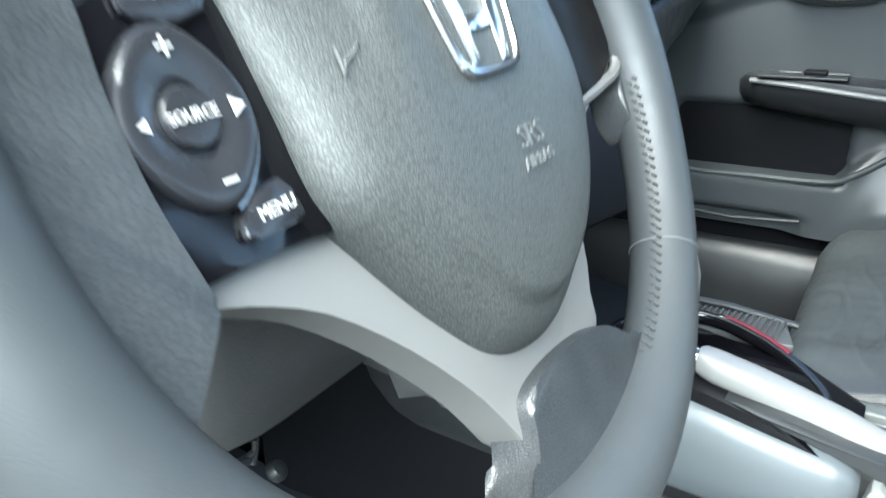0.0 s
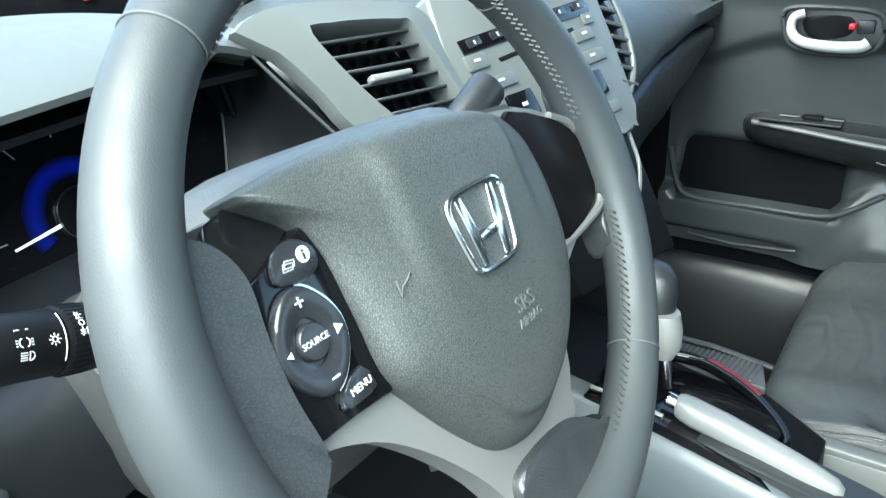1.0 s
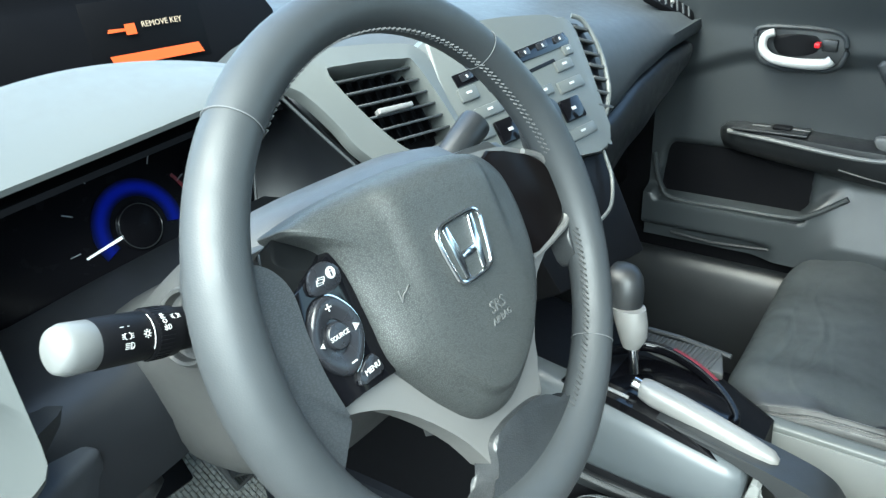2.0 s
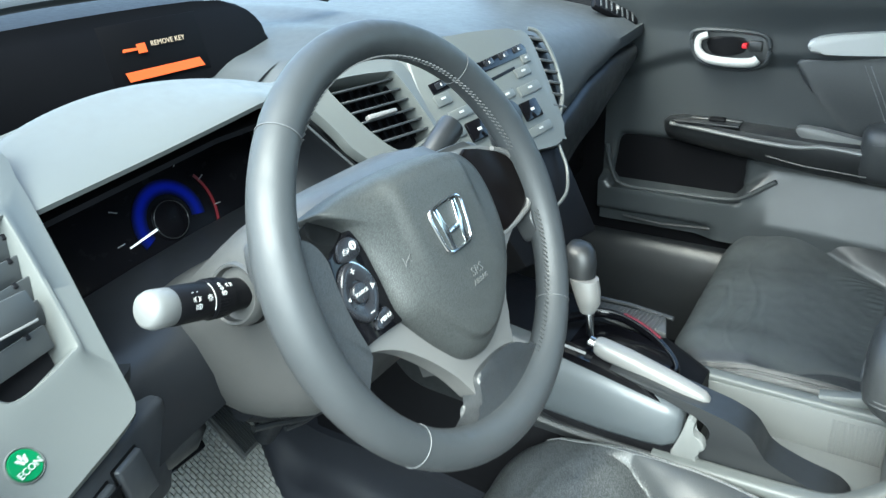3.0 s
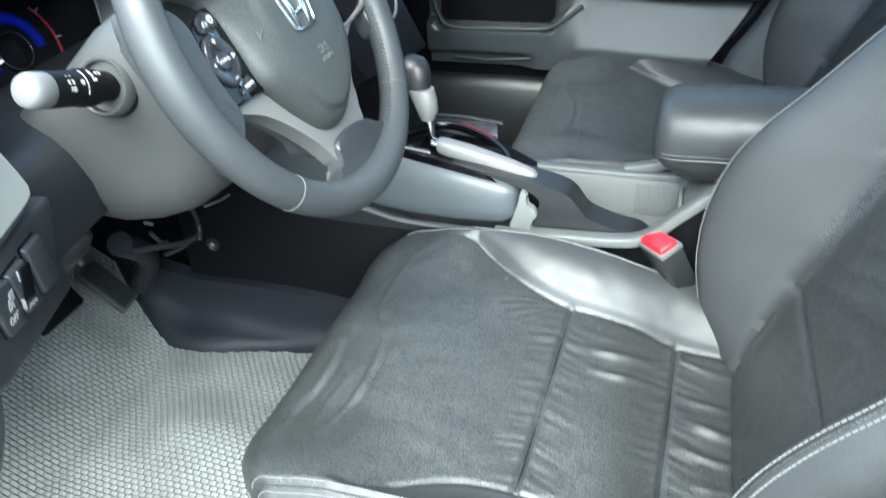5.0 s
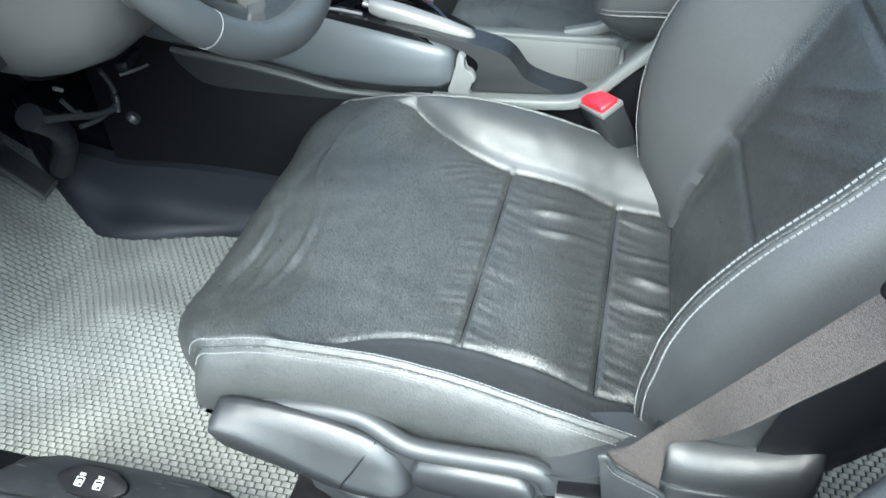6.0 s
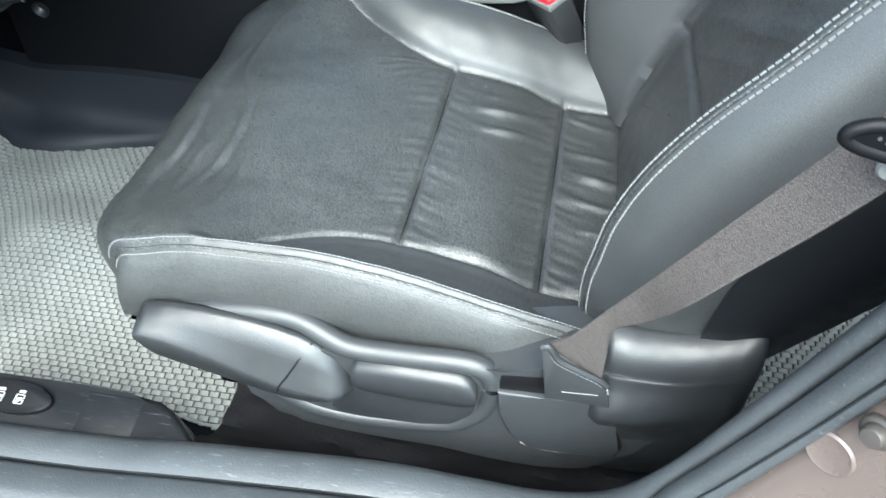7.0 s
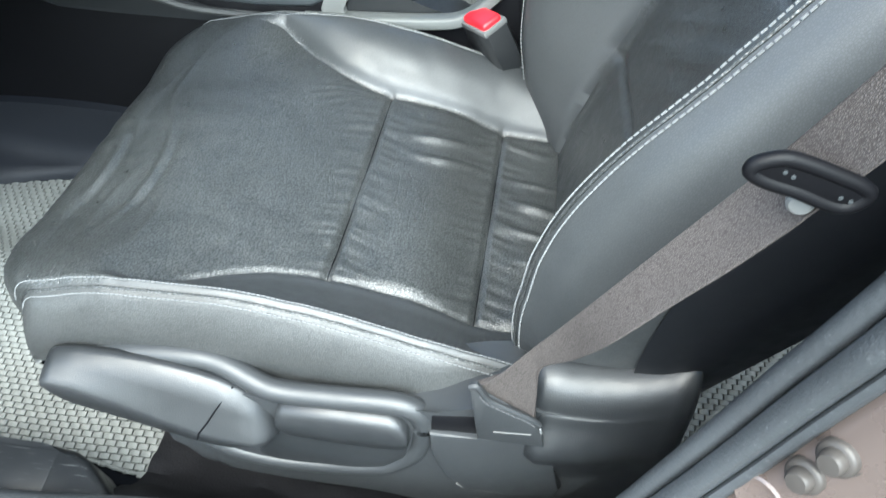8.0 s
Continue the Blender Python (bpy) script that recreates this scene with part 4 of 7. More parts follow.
def build_switches():
    p = thing("switch_panel", "dark plastic lower switch panel with three square switches", "switch panel")
    part("panel", prism([(-0.045, 0.075), (0.145, 0.050), (0.160, -0.010), (0.150, -0.060), (-0.020, -0.030), (-0.060, -0.010), (-0.070, 0.05)], -0.03, 0.0, 0.006, SWITCH, segments=3), PANEL, p)
    def button(quad):
        cx, cy = sum(q[0] for q in quad) / 4, sum(q[1] for q in quad) / 4
        m = SWITCH @ pose(cx, cy, 0)
        grown = [((x - cx) * 1.08, (y - cy) * 1.05) for x, y in quad]
        part("switch_frame", prism(grown, -0.004, 0.0012, 0.0018, m), BLACK, p)
        return m @ pose(0, 0, 0, 0, 0, -14), part("switch", prism([((x - cx) * 0.97, (y - cy) * 0.97) for x, y in quad], -0.002, 0.0060, 0.0028, m, segments=3), SWITCH_FACE, p)
    m, b = button([(-0.006, 0.0065), (0.028, -0.003), (0.0125, 0.0512), (-0.026, 0.063)])
    lettering("OFF", 0.0100, m @ pose(0.004, -0.010, 0.0063, 0, 0, 4), WHITE, b)
    bars([(0.003, 0.011, 0.008, 0.004, 10), (0.003, 0.0065, 0.011, 0.004, 10), (-0.002, 0.001, 0.0014, 0.006, 20), (0.002, 0.001, 0.0014, 0.006, -20), (0.006, 0.001, 0.0014, 0.006, 20)], m @ pose(0, 0, 0.0063), WHITE, b)
    m, b = button([(0.0335, -0.001), (0.067, -0.011), (0.046, 0.048), (0.0135, 0.0515)])
    part("inner_key", prism([(-0.010, -0.008), (0.012, -0.010), (0.008, 0.020), (-0.013, 0.020)], 0.005, 0.0072, 0.001, m), BLACK, b)
    lettering("AUTO", 0.0064, m @ pose(0.007, -0.016, 0.0063), PRINT, b)
    for x, y in ((-0.0165, 0.016), (-0.0105, -0.010)):
        part("edge_mark", prism([(-0.001, -0.005), (0.001, -0.005), (0.001, 0.005), (-0.0006, 0.006)], 0.004, 0.0070, 0.0003, m @ pose(x, y, 0, 0, 0, 24)), WHITE, b)
    button([(0.0735, -0.009), (0.1165, -0.0225), (0.0885, 0.0445), (0.0525, 0.050)])


build_switches()


def build_cluster():
    c = thing("instrument_cluster", "dark instrument cluster with a blue lit rev counter", "instrument cluster")
    m = plane_frame((-0.385, 0.318, 0.872), (0, -0.94, 0.34))
    part("dial_plate", prism([(-0.150, -0.055), (0.13, -0.045), (0.15, 0.0), (0.145, 0.085), (0.0, 0.10), (-0.13, 0.075), (-0.155, 0.0)], -0.02, -0.008, 0.002, m, steps=2), GAUGE, c)
    part("bezel", tube([m @ Vector((x, y, 0.004)) for x, y in ((-0.160, -0.062), (0.145, -0.054), (0.162, 0.0), (0.152, 0.09), (0.0, 0.106), (-0.14, 0.082), (-0.165, 0.0))], 0.005, 10, closed=True), BLACK, c)
    part("bezel_wall", loft([[m @ Vector((x * k, y * k, z)) for x, y in ((-0.155, -0.058), (0.140, -0.050), (0.158, 0.0), (0.148, 0.088), (0.0, 0.103), (-0.136, 0.08), (-0.160, 0.0))] for k, z in ((1.0, 0.002), (0.98, -0.012))], cap=False), BLACK, c)
    # rev counter: dark hub, blue ring of light, ticks, red zone, needle
    g = m @ pose(0.006, -0.006, -0.0075)
    a0, a1 = radians(215), radians(-35)
    blue = [[g @ Vector((r * math.cos(t), r * math.sin(t), z)) for r, z in ((0.027, 0.0), (0.027, 0.0008), (0.043, 0.0008), (0.043, 0.0))] for t in [a0 + (a1 - a0) * (0.04 + 0.86 * i / 48) for i in range(49)]]
    radial_glow(BLUE_GLOW, g.translation, 0.027, 0.043, (0.003, 0.010, 0.42), 0.050)
    part("light_ring", loft(blue), BLUE_GLOW, c, "blue ring of light")
    part("hub", turned([(0.022, -0.001), (0.022, 0.001), (0.018, 0.003), (0.001, 0.003)], 40, g), GAUGE, c)
    part("hub_ring", tube([g @ Vector((0.020 * math.cos(t), 0.020 * math.sin(t), 0.003)) for t in [2 * math.pi * i / 40 for i in range(40)]], 0.0005, 5, closed=True), PLASTIC, c)
    for k in range(9):
        t = a0 + (a1 - a0) * k / 8
        part("tick", rbox((0.009, 0.0009, 0.0006), 0, g @ pose(0.062 * math.cos(t), 0.062 * math.sin(t), 0.0005, 0, 0, math.degrees(t))), PRINT, c)
    red = [[g @ Vector((r * math.cos(t), r * math.sin(t), z)) for r, z in ((0.057, 0.0), (0.057, 0.0008), (0.060, 0.0008), (0.060, 0.0))] for t in [radians(35) + radians(-68) * i / 16 for i in range(17)]]
    part("red_zone", loft(red), RED_PRINT, c)
    t = radians(205)
    part("needle", prism([(0.018, -0.0014), (0.056, -0.0008), (0.056, 0.0008), (0.018, 0.0014)], 0.0015, 0.0025, 0, g @ pose(0, 0, 0, 0, 0, 190)), NEEDLE, c, "white needle near zero")
    # smooth dark wall that comes forward from the dials to the centre fascia, with a pale edge on both sides
    back = [m @ Vector(p) for p in ((0.119, -0.060, -0.006), (0.131, -0.0255, -0.006), (0.144, 0.008, -0.006), (0.1534, 0.037, -0.006), (0.163, 0.080, -0.006))]
    fore = [FASCIA @ Vector(p) for p in ((-0.214, -0.060, -0.016), (-0.228, -0.033, -0.016), (-0.2510, 0.0070, -0.016), (-0.2670, 0.036, -0.016), (-0.283, 0.066, -0.016))]
    rows = []
    for i in range(13):
        t = i / 12
        rows.append([a.lerp(b, t) + Vector((0.016 * math.sin(math.pi * t), 0.010 * math.sin(math.pi * t), 0)) for a, b in zip(smooth_loop(back, 4, closed=False), smooth_loop(fore, 4, closed=False))])
    part("cluster_wall", loft(rows, closed=False, cap=False), HINGE, c, "smooth dark wall beside the dials", sharp=70)
    part("wall_edge", tube(smooth_loop(back, 4, closed=False), 0.0016, 6), SOFT, c, "pale edge of the dials")
    part("wall_edge", tube([p + Vector((-0.004, 0.003, 0)) for p in smooth_loop(fore, 4, closed=False)], 0.0016, 6), SOFT, c, "pale edge by the fascia")


build_cluster()


def build_display():
    d = thing("upper_display", "black glossy upper display with an orange lit message", "display")
    m = plane_frame((-0.18, 0.545, 0.99), (-0.05, -0.97, 0.22))
    part("housing", prism([(-0.42, -0.07), (0.13, -0.045), (0.185, -0.02), (0.18, 0.02), (0.12, 0.05), (-0.05, 0.056), (-0.25, 0.052), (-0.42, 0.04)], -0.03, -0.004, 0.006, m, steps=3), DISPLAY, d)
    part("screen", rbox((0.150, 0.078, 0.004), 0.001, m @ pose(-0.002, 0.002, -0.0055)), DISPLAY, d)
    part("light_bar", prism([(-0.056, -0.0055), (0.062, -0.0055), (0.057, 0.0065), (-0.059, 0.0065)], 0.0, 0.0006, 0, m @ pose(-0.001, -0.026, 0)), ORANGE_GLOW, d, "orange light bar")
    lettering("REMOVE KEY", 0.0092, m @ pose(0.016, 0.010, 0), AMBER_GLOW, d)
    km = m @ pose(-0.036, 0.007, 0)
    part("key_mark", prism([(-0.018, -0.0015), (0.004, -0.0015), (0.004, -0.0060), (0.017, -0.0060), (0.017, 0.0060), (0.004, 0.0060), (0.004, 0.0015), (-0.016, 0.0025)], 0.0, 0.0006, 0, km), ORANGE_GLOW, d, "orange key sign")
    # raised grey rear rim and the black shelf that the display stands in
    part("rear_rim", tube(smooth_loop([(-0.62, 0.42, 1.035), (-0.42, 0.60, 1.058), (-0.20, 0.635, 1.062), (0.02, 0.60, 1.052), (0.14, 0.52, 1.02)], 6, closed=False), [0.016] * 25, 10, flat=0.6), SOFT, d)
    part("shelf", prism([(-0.62, 0.30), (-0.50, 0.36), (-0.30, 0.40), (-0.10, 0.42), (0.06, 0.46), (0.10, 0.60), (-0.62, 0.66)], 0.915, 0.925, 0.004), BLACK, d)


build_display()


def build_fascia():
    f = thing("centre_fascia", "light grey plastic centre fascia with vents and audio controls", "dashboard trim")
    # frame round the left vent and down between cluster and wheel
    arm = [(-0.300, 0.064), (-0.280, 0.078), (-0.240, 0.084), (-0.160, 0.078), (-0.124, 0.068), (-0.112, 0.040), (-0.104, -0.030), (-0.110, -0.075), (-0.185, -0.075), (-0.213, -0.046), (-0.2250, -0.033), (-0.2390, -0.0137), (-0.2480, 0.0088), (-0.2640, 0.0377), (-0.280, 0.056)]
    vent = [(-0.235, 0.052), (-0.215, 0.0605), (-0.155, 0.0565), (-0.139, 0.048), (-0.122, -0.018), (-0.130, -0.028), (-0.186, -0.030)]
    n = 80
    def around(pts, cx, cy):
        loop = smooth_loop([(x, y, 0) for x, y in pts], 8)
        out = []
        for k in range(n):
            a = 2 * math.pi * k / n - math.pi
            dx, dy = math.cos(a), math.sin(a)
            best, hit = 0, None
            for u, v in zip(loop, loop[1:] + loop[:1]):
                ux, uy, vx, vy = u.x - cx, u.y - cy, v.x - cx, v.y - cy
                den = dx * (vy - uy) - dy * (vx - ux)
                if abs(den) < 1e-12:
                    continue
                s = (ux * (vy - uy) - uy * (vx - ux)) / den
                w = (ux * dy - uy * dx) / den
                if s > best and -1e-6 <= w <= 1 + 1e-6:
                    best, hit = s, (cx + dx * s, cy + dy * s)
            out.append(hit)
        return out
    cx, cy = -0.172, 0.015
    ro, rh = around(arm, cx, cy), around(vent, cx, cy)
    def grown(r, k):
        return [(cx + (x - cx) * k, cy + (y - cy) * k) for x, y in r]
    def level(r, z):
        return [FASCIA @ Vector((x, y, z)) for x, y in r]
    part("vent_frame", loft([level(grown(ro, 0.985), -0.016), level(ro, -0.005), level(grown(ro, 0.98), 0.0), level(grown(rh, 1.10), 0.003), level(grown(rh, 1.03), 0.004), level(rh, 0.001), level(grown(rh, 0.97), -0.035)], cap=False), GREY, f, sharp=50)
    part("vent_back", prism(rh[::2], -0.040, -0.034, 0, FASCIA), BLACK, f)
    left = lambda y: -0.238 + 0.052 * (0.060 - y) / 0.09
    right = lambda y: -0.134 + 0.014 * (0.055 - y) / 0.075
    vent_slats(f, FASCIA, left, right, [0.052 - 0.0135 * k for k in range(6)], SLAT, 0.016, 14)
    for k in range(7):
        part("inner_blade", rbox((0.0020, 0.075, 0.010), 0.0005, FASCIA @ pose(-0.216 + 0.0135 * k, 0.018, -0.026, 0, 0, 8)), BLACK, f)
    part("vent_tab", prism([(-0.021, -0.0028), (0.021, -0.0022), (0.021, 0.0028), (-0.021, 0.0034)], -0.006, 0.003, 0.0018, FASCIA @ pose(-0.180, 0.012, 0.0, 0, 0, 0), segments=3), BRIGHT, f, "bright silver vent tab")
    # audio panel
    part("audio_panel", prism([(-0.112, 0.072), (-0.03, 0.083), (0.060, 0.078), (0.100, 0.070), (0.112, 0.050), (0.100, -0.070), (0.088, -0.088), (0.066, -0.094), (-0.060, -0.080), (-0.108, -0.070)], -0.05, 0.0015, 0.004, FASCIA, steps=3, segments=3), GREY, f)
    part("audio_side", prism([(0.108, 0.060), (0.118, 0.055), (0.104, -0.075), (0.09, -0.094)], -0.06, -0.008, 0.002, FASCIA), BLACK, f)
    part("preset_strip", prism([(-0.100, 0.036), (0.088, 0.058), (0.092, 0.050), (0.090, 0.042), (-0.098, 0.022)], 0.0, 0.0028, 0.0012, FASCIA @ pose(0, -0.006, 0)), GLOSS, f, "black strip of preset keys")
    for k in range(6):
        part("preset_key", prism([(-0.009, -0.0042), (0.009, -0.0032), (0.009, 0.0048), (-0.009, 0.0040)], 0.001, 0.0042, 0.001, FASCIA @ pose(-0.082 + 0.0315 * k, 0.0258 + 0.0038 * k, 0, 0, 0, 6)), BUTTON, f)
        bars([(-0.082 + 0.0315 * k, 0.0258 + 0.0038 * k, 0.0022, 0.0038, 6)], FASCIA @ pose(0, 0, 0.0044), WHITE, f)
    part("disc_slot", prism([(-0.06, 0.008), (0.055, 0.024), (0.056, 0.020), (-0.058, 0.004)], 0.0008, 0.0022, 0.0005, FASCIA), BLACK, f, "narrow dark disc slot")
    for x, y, w, h in ((-0.088, 0.008, 0.026, 0.015), (-0.070, -0.014, 0.040, 0.013), (0.066, 0.014, 0.030, 0.013), (0.064, -0.010, 0.044, 0.014), (0.018, -0.010, 0.030, 0.012), (0.050, -0.066, 0.048, 0.013), (-0.024, -0.064, 0.044, 0.013), (-0.088, -0.036, 0.024, 0.013), (0.082, 0.030, 0.016, 0.012)):
        part("audio_key", rbox((w, h, 0.004), 0.0016, FASCIA @ pose(x, y, 0.0022, 0, 0, 5)), GREY, f)
        bars([(x, y + 0.001, min(w * 0.3, 0.008), 0.0026, 5)], FASCIA @ pose(0, 0, 0.0046), WHITE, f)
    for x, y in ((0.048, -0.038), (-0.056, -0.040)):
        part("seek_key", rbox((0.034, 0.026, 0.006), 0.0022, FASCIA @ pose(x, y, 0.003, 0, 0, 4)), GLOSS, f, "black seek key")
        bars([(x, y, 0.007, 0.0036, 4)], FASCIA @ pose(0, 0, 0.0064), WHITE, f)
    knob = part("volume_knob", turned([(0.019, 0.0), (0.0185, 0.012), (0.016, 0.014), (0.001, 0.014)], 36, FASCIA @ pose(0.0, -0.036, 0.001)), PLASTIC, f)
    part("knob_ring", tube([FASCIA @ Vector((0.0195 * math.cos(t), -0.036 + 0.0195 * math.sin(t), 0.003)) for t in [2 * math.pi * k / 36 for k in range(36)]], 0.0012, 6, closed=True), CHROME, f)
    # narrow vent at the passenger's edge
    part("side_vent_frame", prism([(0.104, 0.068), (0.132, 0.062), (0.140, 0.030), (0.124, -0.034), (0.100, -0.058)], -0.05, -0.006, 0.003, FASCIA), BLACK, f)
    part("side_vent_edge", tube([FASCIA @ Vector(p) for p in smooth_loop([(0.122, 0.072, -0.004), (0.1335, 0.062, 0.0), (0.1405, 0.035, 0.0), (0.138, 0.005, 0.0), (0.1256, -0.030, 0.0), (0.104, -0.056, -0.002)], 5, closed=False)], 0.003, 8), GREY, f, "grey edge of the side vent")
    for k in range(7):
        y = 0.054 - 0.0165 * k
        part("slat", rbox((0.026, 0.0040, 0.010), 0.001, FASCIA @ pose(0.1235 - 0.018 * smoothstep(0.0, -0.06, y), y, -0.003, 20, 0, -20), 1), GREY_DARK, f)
    # climate panel below, with its bright side edge
    part("climate_panel", prism([(-0.095, -0.080), (0.088, -0.096), (0.080, -0.22), (-0.070, -0.22)], -0.07, -0.008, 0.004, FASCIA), BLACK, f)
    part("stack_edge", tube([FASCIA @ Vector(p) for p in smooth_loop([(0.078, -0.092, -0.004), (0.074, -0.105, -0.002), (0.067, -0.129, 0.0), (0.047, -0.156, 0.0), (0.018, -0.167, 0.0)], 4, closed=False)], 0.0022, 8), GREY, f, "bright trim edge beside the lower stack")


build_fascia()


VENT_AT = plane_frame((0.590, 0.196, 0.944), (-0.2, -0.7, 0.68)) @ pose(0, 0, 0.004, 0, 0, 52)


def build_passenger_vent():
    v = thing("passenger_vent", "narrow black air vent in the passenger's dash top", "air vent")
    m = VENT_AT
    part("vent_recess", rbox((0.034, 0.105, 0.014), 0.005, m @ pose(0, 0, -0.006)), BLACK, v)
    for k in range(7):
        part("slat", rbox((0.026, 0.0042, 0.006), 0.001, m @ pose(0, -0.038 + 0.0126 * k, 0.000, 30, 0, 0), 1), SOFT, v)
    part("vent_tab", rbox((0.010, 0.006, 0.006), 0.002, m @ pose(0, 0.0, 0.004)), BRIGHT, v)


build_passenger_vent()


# ---------------------------------------------------------------- seats
HALF = 0.232
CENTRE = [(-0.48, 0.436), (-0.44, 0.440), (-0.385, 0.447), (-0.33, 0.470), (-0.25, 0.487), (-0.15, 0.512), (-0.08, 0.521), (-0.04, 0.520), (0.0, 0.514)]
RIDGE = [(-0.48, 0.470), (-0.43, 0.490), (-0.35, 0.512), (-0.28, 0.532), (-0.20, 0.546), (-0.12, 0.546), (-0.06, 0.543), (0.0, 0.531)]
BOLSTER = [(-0.48, 0.655), (-0.385, 0.66), (-0.25, 0.655), (-0.20, 0.70), (-0.16, 0.79), (-0.12, 0.90), (-0.085, 0.985), (-0.05, 1.05), (0.0, 1.1)]


def ridge(d, w):
    return math.exp(-(d / w) ** 2)


def front_pull(u, y):
    """How far the cushion's front corners are drawn back."""
    return 0.030 * max(0.0, (abs(u) - 0.62) / 0.38) ** 2.2 * smoothstep(-0.14, 0.0, y)


def cushion_z(u, y, detail=True, droop=0.0):
    h, e = curve_table(CENTRE, y), curve_table(RIDGE, y)
    ub = curve_table(BOLSTER, y)
    a = abs(u)
    k = max(0.0, min(1.0, (a - min(ub, 0.93) + 0.02) / (1.02 - min(ub, 0.93))))
    split = smoothstep(1.06, 0.82, ub)
    rise = max(k ** 1.15, smoothstep(0.91, 0.97, a)) if u < 0 else math.sin(0.5 * math.pi * k) ** 0.85
    z = h + (e - h) * (split * rise + (1 - split) * smoothstep(0.45, 1.0, a)) - droop * smoothstep(-0.60, -1.0, u)
    if u > 0:
        z += 0.006 * split * math.sin(math.pi * k) ** 1.2
    z += 0.0022 * split * min(1.0, a / ub) ** 4 * smoothstep(ub + 0.10, ub, a)
    z -= 0.007 * smoothstep(0.955, 1.0, a)
    if detail:
        x = u * HALF
        if ub < 1.02:
            z -= 0.0045 * ridge(a - ub, 0.016) * smoothstep(0.97, 0.82, ub)
        if a < ub:
            inside = smoothstep(ub, ub - 0.06, a)
            z -= 0.0050 * ridge(y + 0.250 + 0.004 * u, 0.0030)
            z -= 0.0050 * ridge(y + 0.386 + 0.004 * u, 0.0030)
            # soft pillows between the seams and the creases of use
            z += 0.004 * inside * (ridge(y + 0.318, 0.045) + 0.8 * ridge(y + 0.43, 0.03))
            for x0, y0, ln, w, hgt, slant in ((0.085, -0.325, 0.040, 0.0065, 0.0056, -0.26), (0.052, -0.330, 0.034, 0.0055, 0.0042, -0.24), (0.110, -0.300, 0.020, 0.005, 0.0018, 0.0),
                                              (0.020, -0.435, 0.030, 0.006, 0.0042, 0.15), (-0.02, -0.43, 0.030, 0.005, 0.0036, 0.1), (0.06, -0.43, 0.026, 0.005, 0.0026, 0.1), (-0.06, -0.435, 0.026, 0.005, 0.0018, -0.1), (0.12, -0.42, 0.03, 0.006, 0.0022, 0.3)):
                z += hgt * ridge(x - x0 - slant * (y - y0) - 6 * (y - y0) ** 2, w) * ridge(y - y0, ln)
            # small puckers where the hide is gathered into the cross seams
            for y0 in (-0.250, -0.386):
                q = abs(y - y0)
                z += 0.0015 * noise.noise(Vector((x * 120 + 40 * q, y * 6, 4.4 + y0))) * smoothstep(0.0, 0.006, q) * smoothstep(0.050, 0.008, q) * inside
        for x0, y0, ln, w, hgt, bend in ((-0.07, -0.058, 0.070, 0.0034, 0.0026, 2.0), (-0.065, -0.066, 0.060, 0.0030, -0.0016, 2.0), (-0.06, -0.005, 0.095, 0.0036, 0.0028, 2.2), (-0.065, -0.014, 0.090, 0.0032, -0.0018, 2.2),
                                         (-0.12, -0.030, 0.050, 0.0030, 0.0016, -3.0), (-0.15, 0.0, 0.05, 0.0028, 0.0016, 4.0), (-0.14, -0.085, 0.035, 0.003, 0.0014, 3.0), (0.05, 0.0, 0.08, 0.004, 0.0014, -2.0), (0.10, -0.02, 0.06, 0.003, 0.0014, -3.0)):
            z += hgt * ridge(y - y0 - bend * (x - x0) ** 2, w) * ridge(x - x0, ln)
        # a fan of wrinkles where the inner bolster's seam meets the cross seam
        for turn, ln, hgt in ((0.10, 0.10, 0.0016), (0.30, 0.11, 0.0018), (0.50, 0.10, 0.0016), (0.72, 0.09, 0.0014), (0.95, 0.07, 0.0010)):
            dx, dy = 0.148 - x, y + 0.246
            along, off = dy * math.cos(turn) + dx * math.sin(turn), -dy * math.sin(turn) + dx * math.cos(turn) - 2.2 * max(0.0, dy) ** 2
            z += hgt * ridge(off, 0.0028) * smoothstep(0.008, 0.03, along) * smoothstep(ln, 0.3 * ln, along)
        z += (0.0022 if a < ub else 0.0022 - 0.0017 * smoothstep(ub, ub + 0.05, a)) * noise.noise(Vector((x * 14, y * 14, 3.1))) + 0.0008 * noise.noise(Vector((x * 45, y * 45, 7.7)))
        if a > ub and ub < 1:
            z += 0.0007 * math.sin(620 * (y + 0.55 * (a - 0.8)) + 3 * noise.noise(Vector((x * 30, y * 30, 0)))) * (u < 0) * smoothstep(-0.20, -0.34, y) * smoothstep(1.0, 0.93, a)
    return z


FRONT = ((0.010, -0.0015), (0.022, -0.006), (0.032, -0.013), (0.039, -0.022), (0.044, -0.034), (0.046, -0.050), (0.044, -0.066), (0.038, -0.078), (0.030, -0.084), (0.014, -0.087))


